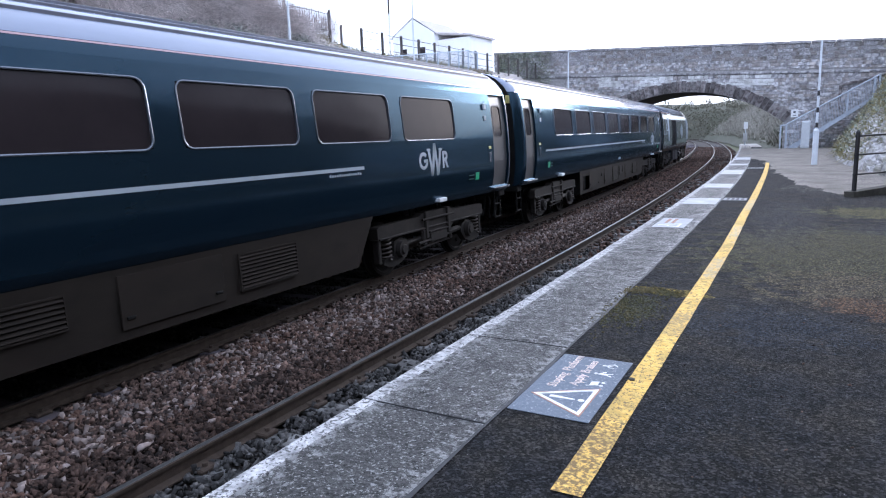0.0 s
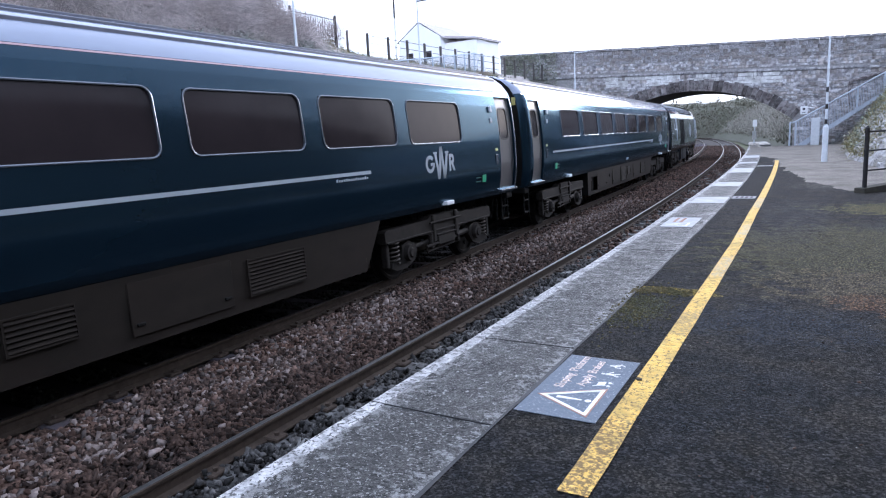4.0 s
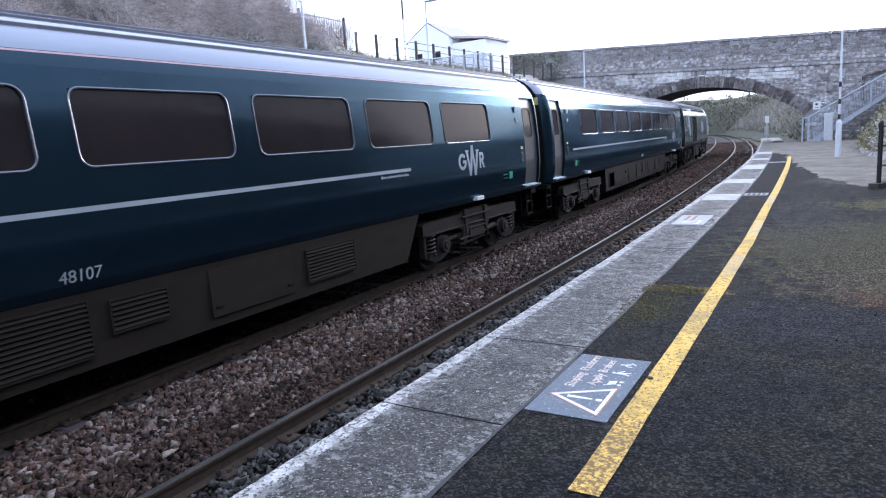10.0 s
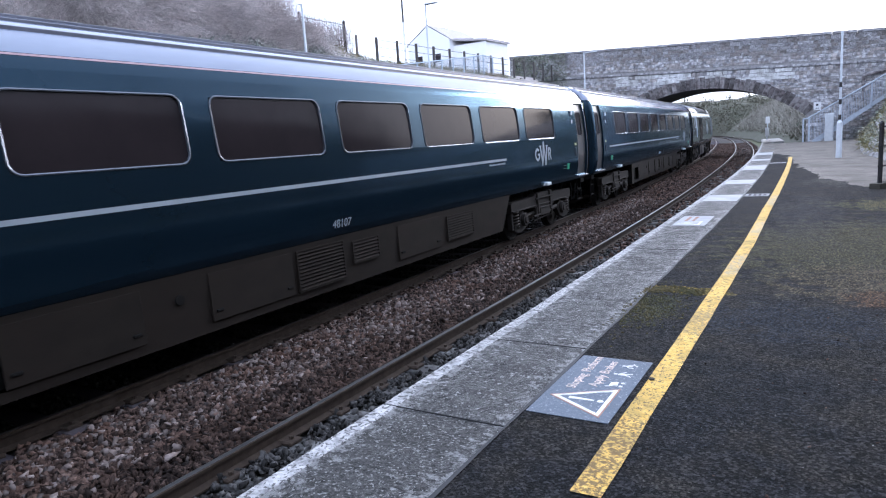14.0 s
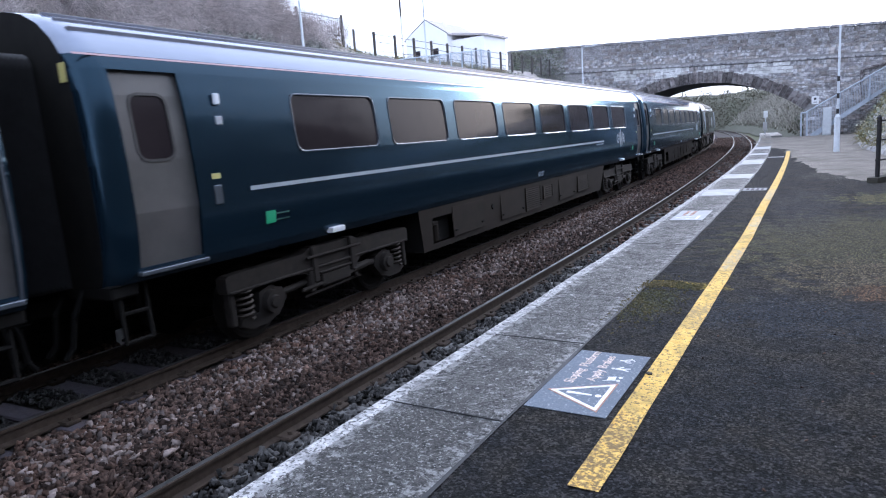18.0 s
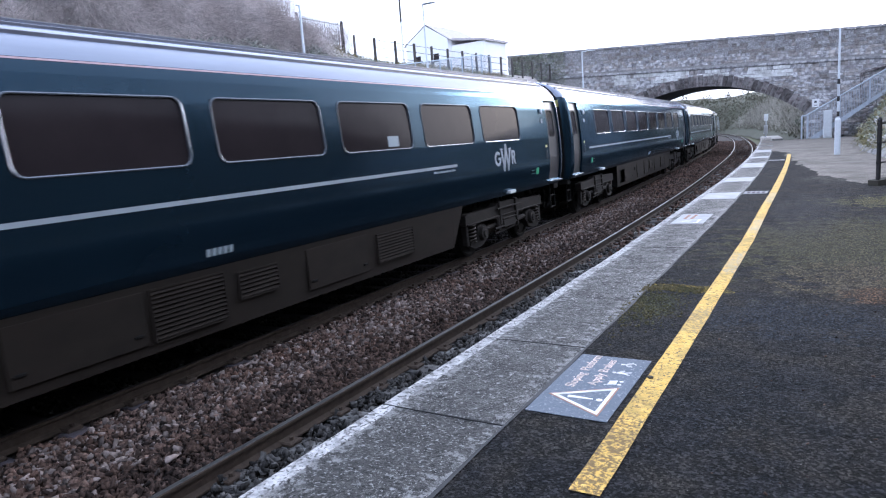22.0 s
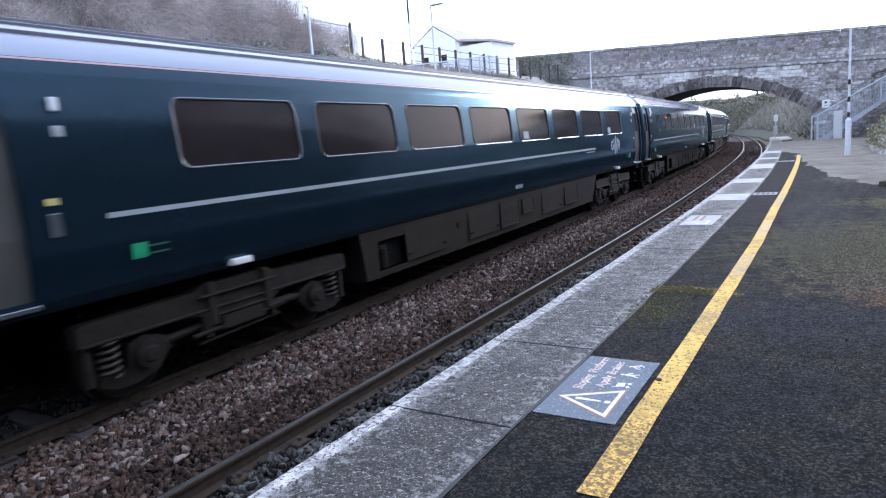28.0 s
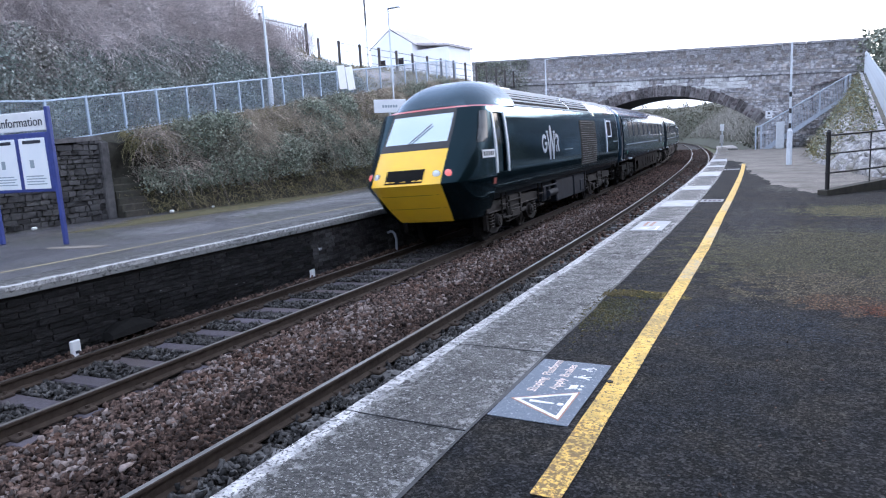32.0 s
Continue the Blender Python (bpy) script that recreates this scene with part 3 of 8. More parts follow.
    def data(self, name, mats, smooth=None):
        me = bpy.data.meshes.new(name)
        me.from_pydata(self.v, [], self.f)
        for m in (mats if isinstance(mats, (list, tuple)) else [mats]):
            me.materials.append(m)
        me.polygons.foreach_set("material_index", self.i)
        bm = bmesh.new()
        bm.from_mesh(me)
        bmesh.ops.recalc_face_normals(bm, faces=bm.faces)
        if smooth:
            c = math.cos(radians(smooth))
            for f in bm.faces:
                f.smooth = True
            for e in bm.edges:
                if len(e.link_faces) == 2 and e.link_faces[0].normal.dot(e.link_faces[1].normal) < c:
                    e.smooth = False
        bm.to_mesh(me)
        bm.free()
        me.update()
        return me

    def obj(self, name, mats, parent=None, label="", smooth=None):
        return put(name, self.data(name, mats, smooth), parent, label)


def put(name, me, parent=None, label="", m=None):
    ob = new(name, me)
    if parent is not None:
        ob.parent = parent
    if m is not None:
        ob.matrix_basis = m
    if label:
        ob["label"] = label
    return ob


def base(name, label, category, group="", kind="", m=None):
    ob = tagged(new(name), label, category, group, kind)
    ob.empty_display_size = 0.2
    if m is not None:
        ob.matrix_basis = m
    return ob


def raw_mesh(name, verts, faces, mats, smooth=False):
    """A large mesh from arrays, all faces with equally many corners."""
    verts, faces = np.asarray(verts, np.float32), np.asarray(faces, np.int32)
    me = bpy.data.meshes.new(name)
    k = faces.shape[1]
    me.vertices.add(len(verts))
    me.vertices.foreach_set("co", verts.ravel())
    me.loops.add(faces.size)
    me.loops.foreach_set("vertex_index", faces.ravel())
    me.polygons.add(len(faces))
    me.polygons.foreach_set("loop_start", np.arange(0, faces.size, k, dtype=np.int32))
    me.polygons.foreach_set("loop_total", np.full(len(faces), k, dtype=np.int32))
    for m in (mats if isinstance(mats, (list, tuple)) else [mats]):
        me.materials.append(m)
    me.update(calc_edges=True)
    me.validate()
    return me


def letters(text, size):
    """The built-in font as a flat mesh, x to the right, y up."""
    cu = bpy.data.curves.new("letters", 'FONT')
    cu.body, cu.size, cu.align_x, cu.extrude = text, size, 'CENTER', 0.002
    ob = new("letters", cu)
    me = bpy.data.meshes.new_from_object(ob.evaluated_get(bpy.context.evaluated_depsgraph_get()))
    bpy.data.objects.remove(ob)
    bpy.data.curves.remove(cu)
    return me


# ================= the line of the railway =================
KNOT_S = [-120, 0, 20, 40, 60, 80, 110, 140, 170, 260]
KNOT_K = [0.00126, 0.00126, 0.00227, 0.00081, 0.00181, 0.00090, 0.0009, 0.0015, 0.005, 0.006]
_S = np.arange(-120, 260.01, 0.1)
_k = np.interp(_S, KNOT_S, KNOT_K)
_th = np.concatenate([[0], np.cumsum((_k[1:] + _k[:-1]) / 2 * 0.1)])
_i0 = int(np.argmin(abs(_S)))
_th -= _th[_i0]
_X = np.concatenate([[0], np.cumsum(-(np.sin(_th[1:]) + np.sin(_th[:-1])) / 2 * 0.1)])
_Y = np.concatenate([[0], np.cumsum((np.cos(_th[1:]) + np.cos(_th[:-1])) / 2 * 0.1)])
_X -= _X[_i0]
_Y -= _Y[_i0]


def at(s, o, z=0.0):
    """The point s metres along the line and o metres to its right."""
    x, y, t = np.interp(s, _S, _X), np.interp(s, _S, _Y), np.interp(s, _S, _th)
    return Vector((x + o * math.cos(t), y + o * math.sin(t), z))


def turn(s):
    return math.degrees(float(np.interp(s, _S, _th)))


RAIL_Z, CANT = -0.923, 0.050
LL, LR, NF, NN = -7.96, -6.455, -4.222, -2.717      # rails, from far to near
EDGE, LEFT_EDGE, SLAB_IN = -2.144, -8.523, -1.385
BED = RAIL_Z - 0.15


def strip(me, s0, s1, step, section, slot=0, close=True, caps=True):
    """Sweeps a section of (o, z) along the line."""
    n = max(1, int(round((s1 - s0) / step)))
    rows = [[tuple(at(s0 + (s1 - s0) * k / n, o, z)) for o, z in section] for k in range(n + 1)]
    return me.grid(rows, slot, close, caps and close)

# ================= ground, trackbed, platforms =================


def structure(ob, label, category):
    return tagged(ob, label, category, kind="structure")


gm = Mesh()
gm.add([(-900, -500, -1.45), (900, -500, -1.45), (900, 1500, -1.45), (-900, 1500, -1.45)], [(0, 1, 2, 3)])
structure(gm.obj("ground", GROUND), "rough winter grassland around the railway cutting", "ground")

bm_ = Mesh()
strip(bm_, -90, 230, 2.0, [(-10.2, -1.4), (-10.2, BED - 0.02), (LL - 0.45, BED - 0.03), (LL - 0.2, BED - 0.095), (LR + 0.2, BED - 0.055), (LR + 0.5, BED + 0.03), (NF - 0.6, BED - 0.0), (NF - 0.25, BED - 0.05), (NF - 0.05, BED - 0.12), (NN - 0.2, BED - 0.09),
                           (NN + 0.2, BED - 0.0), (EDGE + 0.1, BED), (EDGE + 0.1, -1.4)])
structure(bm_.obj("trackbed", BALLAST), "brown-grey ballast bed under two tracks", "ballast")

# right platform
pm = Mesh()
strip(pm, -30, 50, 2.0, [(SLAB_IN + 0.004, -1.4), (SLAB_IN + 0.004, 0.0), (14.0, 0.0), (14.0, -1.4)])
platform_right = structure(pm.obj("platform_right", PLATFORM), "dark damp asphalt platform surface with mossy patches", "platform")
pw = Mesh()
strip(pw, -30, 62, 2.0, [(EDGE + 0.06, -1.4), (EDGE + 0.06, -0.13), (SLAB_IN, -0.13), (SLAB_IN, -1.4)])
structure(pw.obj("platform_wall_right", MORTAR), "dark brick retaining wall below the platform edge", "wall")

# left platform
lm = Mesh()
strip(lm, -30, 54, 2.0, [(LEFT_EDGE - 0.62, -1.4), (LEFT_EDGE - 0.62, 0.0), (-19.0, 0.0), (-19.0, -1.4)])
structure(lm.obj("platform_left", SHEEN_ASPHALT), "dark asphalt of the opposite platform", "platform")
lw = Mesh()
strip(lw, -30, 54, 2.0, [(LEFT_EDGE - 0.075, -1.4), (LEFT_EDGE - 0.075, -0.13), (LEFT_EDGE - 0.6, -0.13), (LEFT_EDGE - 0.6, -1.4)])
platform_wall_left = structure(lw.obj("platform_wall_left", MORTAR), "sooty brick retaining wall of the opposite platform", "wall")

# coping slabs and their white edges
SLAB_LEN = 1.3
edging = structure(base("coping_right", "worn concrete coping slabs along the platform edge", "coping"), "worn concrete coping slabs along the platform edge", "coping")
edging_left = structure(base("coping_left", "concrete coping slabs of the opposite platform edge", "coping"), "concrete coping slabs of the opposite platform edge", "coping")


def slab_mesh(w, length, white):
    me = Mesh()
    me.soft(0, w, 0.003, length - 0.003, -0.13, 0.002, 0.004, 0)
    d = me.data("coping_slab", SLAB)
    me = Mesh()
    me.soft(-0.003, white, 0.004, length - 0.004, -0.06, 0.006, 0.004, 0)
    return d, me.data("white_edge", WHITE_EDGE)


slab_d, edge_d = slab_mesh(SLAB_IN - EDGE, SLAB_LEN, 0.09)
lslab_d, ledge_d = slab_mesh(0.60, SLAB_LEN, 0.13)
for k in range(-18, 46):
    s = 2.80 + SLAB_LEN * k
    p = at(s, EDGE)
    j = random.uniform(-0.006, 0.006)
    sl = put("coping_slab", slab_d, edging, "", pose(p.x + j, p.y, random.uniform(-0.003, 0.003), 0, 0, turn(s + 0.65)))
    put("white_edge", edge_d, sl, "chipped white paint on the edge")
me = Mesh()
me.soft(0.0, SLAB_IN - EDGE, -0.003, 0.003, -0.02, 0.0052, 0.001)
joint_d = me.data("joint", RUBBER)
for k in range(-6, 2):      # dark, open joints between the slabs
    s = 2.80 + SLAB_LEN * k
    p = at(s, EDGE)
    put("joint", joint_d, edging, "", pose(p.x, p.y, 0, 0, 0, turn(s) + random.uniform(-1, 1)))
for k in range(-14, 39):
    s = 2.0 + SLAB_LEN * k
    p = at(s + SLAB_LEN, LEFT_EDGE)
    sl = put("coping_slab", lslab_d, edging_left, "", pose(p.x, p.y, random.uniform(-0.003, 0.003), 0, 0, turn(s + 0.65) + 180))
    put("white_edge", ledge_d, sl, "chipped white paint on the edge")

# yellow safety line
YL = [(2.33, -0.89), (6.0, -0.88), (8.6, -0.87), (12.0, -0.895), (19.0, -0.87), (30.0, -0.78)]
ym = Mesh()
rows = []
for s in np.arange(2.33, 30.01, 0.25):
    o = float(np.interp(s, [q[0] for q in YL], [q[1] for q in YL]))
    wob = 0.001 * math.sin(s * 3.1) + 0.0008 * math.sin(s * 7.7)
    rows.append([tuple(at(s, o + wob, 0.0075)), tuple(at(s, o + 0.13 + wob * 0.6 + 0.002 * math.sin(s * 5.3), 0.0075))])
ym.grid(rows)
structure(ym.obj("safety_line", YELLOW), "worn yellow safety line painted on the asphalt", "line marking")
ym = Mesh()
strip(ym, -20, 50, 1.0, [(LEFT_EDGE - 1.28, 0.004), (LEFT_EDGE - 1.36, 0.004)], close=False)
structure(ym.obj("safety_line_left", OLD_YELLOW), "faded yellow line on the opposite platform", "line marking")


def blob(name, cx, cy, rx, ry, mat, label, cat, z=0.003, seed=0, rough=0.3):
    rnd = random.Random(seed)
    n = 40
    ph = [rnd.uniform(0, 6.28) for _ in range(5)]
    pts = []
    for k in range(n):
        a = 2 * math.pi * k / n
        r = 1 + rough * sum(math.sin((j + 2) * a + ph[j]) / (j + 2) for j in range(5))
        pts.append((cx + rx * r * math.cos(a), cy + ry * r * math.sin(a), z))
    me = Mesh()
    me.add(pts, [tuple(range(n))])
    return structure(me.obj(name, mat), label, cat)


# ---- tracks
def track(name, a, b, sleeper_mat, label, top, s0=-80, s1=190):
    t = tagged(base(name, label, "railway track"), kind="structure")
    for o, z in ((a, RAIL_Z - CANT), (b, RAIL_Z)):
        me = Mesh()
        prof = [(-0.070, -0.16), (0.070, -0.16), (0.070, -0.145), (0.010, -0.125), (0.010, -0.045), (0.034, -0.032), (0.035, -0.006), (0.026, 0.0), (-0.026, 0.0), (-0.035, -0.006), (-0.034, -0.032),
                (-0.010, -0.045), (-0.010, -0.125), (-0.070, -0.145)]
        strip(me, s0, s1, 1.5, [(o + x, z + h) for x, h in prof])
        m = len(prof)
        for k, f in enumerate(me.f):
            if len(f) == 4 and (k % m) == 7:
                me.i[k] = 1
        me.obj("rail", [RAIL_SIDE, top], t, "rusty steel rail with a worn head")
    me = Mesh()
    me.soft(-1.28, 1.28, -0.125, 0.125, -0.30, -0.165, 0.015)
    sl = me.data("sleeper", sleeper_mat)
    ch = Mesh()
    for x in (-0.7525, 0.7525):
        ch.soft(x - 0.17, x + 0.17, -0.08, 0.08, -0.168, -0.125, 0.012)
        for d in (-0.11, 0.11):
            ch.tube((x + d, 0, -0.13), (x + d, 0, -0.095), 0.022, n=6)
    ch = ch.data("rail_chair", RAIL_SIDE)
    k, s = 0, s0
    while s < 120:
        p = at(s, (a + b) / 2, RAIL_Z - CANT / 2)
        m = pose(p.x, p.y, p.z, 0, -math.degrees(math.asin(CANT / 1.505)), turn(s) + random.uniform(-0.6, 0.6))
        so = put("sleeper", sl, t, "", m)
        if -5 < s < 45:
            put("rail_chair", ch, so)
        s += 0.70
    return t


track("far_track", LL, LR, SLEEPER, "railway track with timber sleepers beside the opposite platform", RAIL_TOP)
track("near_track", NF, NN, DIRTY_SLEEPER, "railway track with dirty concrete sleepers beside the platform", BRIGHT_RAIL)

# ================= the road bridge =================
BY, BDEEP = 52.5, 7.0
ARCH_X, ARCH_H, ARCH_R, ARCH_SPRING = -8.6, 4.20, 10.94, 1.74


def par_top(x):
    """Height of the sloping parapet's top."""
    return 1.427 + (BY / 57.0) * (7.40 - 0.0512 * (x * 57 / BY - 4.4) * 1.0 - 1.427)


def course_z(x):
    return par_top(x) - 2.02


def intrados(x):
    d = abs(x - ARCH_X)
    if d > 6.9:
        return -1.4
    return ARCH_H - ARCH_R + math.sqrt(max(0.0, ARCH_R ** 2 - d * d))


bridge = base("road_bridge", "grey limestone road bridge with a flat arch over the tracks", "bridge", kind="structure")
me = Mesh()
X0, X1 = -23.9, 4.9
xs = sorted({X0, X1, *np.linspace(ARCH_X - 6.9, ARCH_X + 6.9, 41), ARCH_X - 6.91, ARCH_X + 6.91})
front = [(x, intrados(x), par_top(x) - 0.18) for x in xs]
for (xa, za, ta), (xb, zb, tb) in zip(front, front[1:]):
    for y in (BY + 0.05, BY + BDEEP - 0.05):
        me.add([(xa, y, za), (xb, y, zb), (xb, y, tb), (xa, y, ta)], [(0, 1, 2, 3)], 0)
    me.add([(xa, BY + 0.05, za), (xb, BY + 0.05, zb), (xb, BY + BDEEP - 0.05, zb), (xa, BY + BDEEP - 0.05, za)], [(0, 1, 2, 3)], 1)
    ca, cb = course_z(xa), course_z(xb)
    me.add([(xa, BY + 0.45, ca), (xb, BY + 0.45, cb), (xb, BY + BDEEP - 0.45, cb), (xa, BY + BDEEP - 0.45, ca)], [(0, 1, 2, 3)], 2)
    for y0, y1 in ((BY + 0.05, BY + 0.45), (BY + BDEEP - 0.45, BY + BDEEP - 0.05)):
        me.add([(xa, y0, ta), (xb, y0, tb), (xb, y1, tb), (xa, y1, ta)], [(0, 1, 2, 3)], 0)
    for y in (BY + 0.45, BY + BDEEP - 0.45):
        me.add([(xa, y, ca), (xb, y, cb), (xb, y, tb), (xa, y, ta)], [(0, 1, 2, 3)], 0)
for x in (X0, X1):
    me.add([(x, BY + 0.05, -1.4), (x, BY + BDEEP - 0.05, -1.4), (x, BY + BDEEP - 0.05, par_top(x) - 0.18), (x, BY + 0.05, par_top(x) - 0.18)], [(0, 1, 2, 3)], 0)
me.obj("core", [JOINT, SOFFIT, ASPHALT], bridge, "mortar joints and dark arch barrel")

# ================= left bank =================


def path_z(y):
    return float(np.interp(y, [-30, 10, 33, 37, 44, 60], [1.4, 1.97, 4.96, 4.6, 2.6, 2.4]))


def foot_x(y):
    return float(np.interp(y, [-30, 12.0, 13.5, 15.7, 20, 30, 55], [-16.1, -16.1, -15.5, -15.0, -14.7, -14.5, -13.5]))


def upper_z(y):
    """Height of the ground on top of the upper bank."""
    return float(np.interp(y, [-30, 18, 22.5, 26, 28, 60], [7.6, 7.5, 7.0, 6.1, 5.85, 6.2]))


def bank_rows(cols, y0, y1, dy, seed):
    rows = []
    for y in np.arange(y0, y1 + 0.01, dy):
        r = []
        for x, z, amp in cols(y):
            n = noise.noise(Vector((x * 0.7, y * 0.7, seed)))
            n2 = noise.noise(Vector((x * 2.1, y * 2.1, seed + 7)))
            r.append((x + amp * (0.5 * n + 0.25 * n2), y, z + amp * (0.5 * n2 + 0.35 * n)))
        rows.append(r)
    return rows


FENCE_X = -16.4


def lower_cols(y):
    f, z = foot_x(y), path_z(y)
    if y < 12.0:
        return [(-16.2, -0.3, 0), (-16.25, 0.5, 0), (-16.3, 1.2, 0), (-16.34, max(1.2, z - 0.05), 0), (FENCE_X + 0.02, z, 0.0), (-18.6, z, 0.03)]
    return [(f, -0.05, 0.02), (f - 0.25, z * 0.3, 0.35), (f - 0.5, z * 0.6, 0.45), (f + (FENCE_X + 0.3 - f) * 0.8, z * 0.9, 0.3), (FENCE_X, z, 0.02), (-18.6, z, 0.05)]


me = Mesh()
me.grid(bank_rows(lower_cols, -30, 54, 0.5, 3))
structure(me.obj("lower_bank", DARK_SOIL, smooth=60), "steep ivy-grown bank behind the opposite platform", "bank")


def upper_cols(y):
    z, u = path_z(y), upper_z(y)
    top = max(u, z + 0.05)
    return [(-18.5, z - 0.05, 0.0), (-18.7, z + (top - z) * 0.22, 0.25), (-19.2, z + (top - z) * 0.55, 0.35), (-19.8, z + (top - z) * 0.85, 0.25), (-20.4, top, 0.08), (-24, top + 0.2, 0.2), (-40, top + 1.0, 0.5), (-90, top + 4, 1.0)]


me = Mesh()
me.grid(bank_rows(upper_cols, -30, 50, 0.75, 9))
structure(me.obj("upper_bank", EARTH, smooth=60), "high overgrown bank above the footpath", "bank")

# ================= the train =================
PITCH, HALF = 23.58, 11.29           # coach pitch, half the body's length
PIVOT = 8.2                           # bogie centre from the coach's middle
SIDE = [(1.22, 1.13), (1.29, 1.22), (1.345, 1.5), (1.37, 1.8), (1.37, 2.28), (1.35, 2.62), (1.32, 2.96), (1.275, 3.2), (1.22, 3.34), (1.10, 3.50),
        (0.90, 3.66), (0.64, 3.78), (0.32, 3.85), (0.0, 3.87)]
WIN_Z0, WIN_Z1 = 2.30, 3.005


def side_x(z):
    return float(np.interp(z, [p[1] for p in SIDE], [p[0] for p in SIDE]))


def body_shell(y0, y1, holes, extra=(), rounded_end=False):
    """Both sides with their openings, the cantrail and the roof; slot 0 paint, slot 1 roof."""
    me = Mesh()
    cuts = sorted({y0, y1, *extra, *[v for h in holes for v in h[:2]]})
    zs = sorted({p[1] for p in SIDE} | {v for h in holes for v in h[2:4]})

    def tuck(y):
        """The rear corners curve inwards."""
        return float(np.interp(y - y0, [0, 0.04, 0.10, 0.17, 0.24], [0.86, 0.925, 0.97, 0.993, 1.0])) if rounded_end else 1.0
    for sgn in (1, -1):
        for a, b in zip(cuts, cuts[1:]):
            for c, d in zip(zs, zs[1:]):
                ym, zm = (a + b) / 2, (c + d) / 2
                if any(h[0] < ym < h[1] and h[2] < zm < h[3] and (h[4] == 0 or h[4] == sgn) for h in holes):
                    continue
                p, q = side_x(c) * sgn, side_x(d) * sgn
                ka, kb = tuck(a), tuck(b)
                me.add([(p * ka, a, c), (p * kb, b, c), (q * kb, b, d), (q * ka, a, d)], [(0, 1, 2, 3)], 1 if zm > 3.33 else 0)
    for y in (y0, y1):
        ring = [(x * tuck(y), y, z) for x, z in SIDE] + [(-x * tuck(y), y, z) for x, z in SIDE[-2::-1]]
        me.add(ring, [tuple(range(len(ring)))], 2)
    me.add([(1.22, y0, 1.13), (1.22, y1, 1.13), (-1.22, y1, 1.13), (-1.22, y0, 1.13)], [(0, 1, 2, 3)], 2)
    bm = bmesh.new()
    d = me.data("body", [GREEN, ROOF, UNDER])
    bm.from_mesh(d)
    bmesh.ops.remove_doubles(bm, verts=bm.verts, dist=0.0005)
    bmesh.ops.recalc_face_normals(bm, faces=bm.faces)
    for f in bm.faces:
        f.smooth = True
    for e in bm.edges:
        e.smooth = not (len(e.link_faces) == 2 and e.link_faces[0].normal.dot(e.link_faces[1].normal) < 0.82)
    bm.to_mesh(d)
    bm.free()
    return d


def rounded(w, z0, z1, r, n=5):
    pts = []
    for cy, cz, a0 in ((w / 2 - r, z1 - r, 0), (-w / 2 + r, z1 - r, 90), (-w / 2 + r, z0 + r, 180), (w / 2 - r, z0 + r, 270)):
        for k in range(n + 1):
            a = radians(a0 + 90 * k / n)
            pts.append((cy + r * math.cos(a), cz + r * math.sin(a)))
    return pts


def window_frame_mesh(w, z0, z1, r=0.11, t=0.022, mat=None, name="window_frame", proud=0.012):
    me = Mesh()
    i, o = rounded(w, z0, z1, r), rounded(w + 2 * t, z0 - t, z1 + t, r + t)
    rows = [[(side_x(z) + d, y, z) for y, z in loop] for loop, d in ((o, -0.004), (o, proud * 0.7), ([(0.5 * (a[0] + b[0]), 0.5 * (a[1] + b[1])) for a, b in zip(i, o)], proud),
                                                                  (i, proud * 0.6), (i, -0.03))]
    me.grid(rows, 0, True)
    return me.data(name, mat or SILVER, 40)


def pane_mesh(w, z0, z1, inset=0.014, mat=None, name="pane"):
    me = Mesh()
    rows = [[(side_x(z) - inset, y, z) for y in (-w / 2 - 0.02, w / 2 + 0.02)] for z in np.linspace(z0 - 0.02, z1 + 0.02, 4)]
    me.grid(rows)
    return me.data(name, mat or GLASS, 40)


def patch(y0, y1, z0, z1, lift=0.003, nz=4):
    """A thin skin that follows the coach side."""
    me = Mesh()
    zs = np.linspace(z0, z1, nz)
    me.grid([[(side_x(z) + lift, y, z) for y in (y0, y1)] for z in zs])
    return me


def shape_on_side(outline, lift=0.005):
    """A flat plate of (y, z) points laid on the coach side."""
    n = len(outline)
    return ([(side_x(z) + lift, y, z) for y, z in outline] + [(side_x(z) - 0.004, y, z) for y, z in outline],
            [tuple(range(n))] + [(k, (k + 1) % n, n + (k + 1) % n, n + k) for k in range(n)])


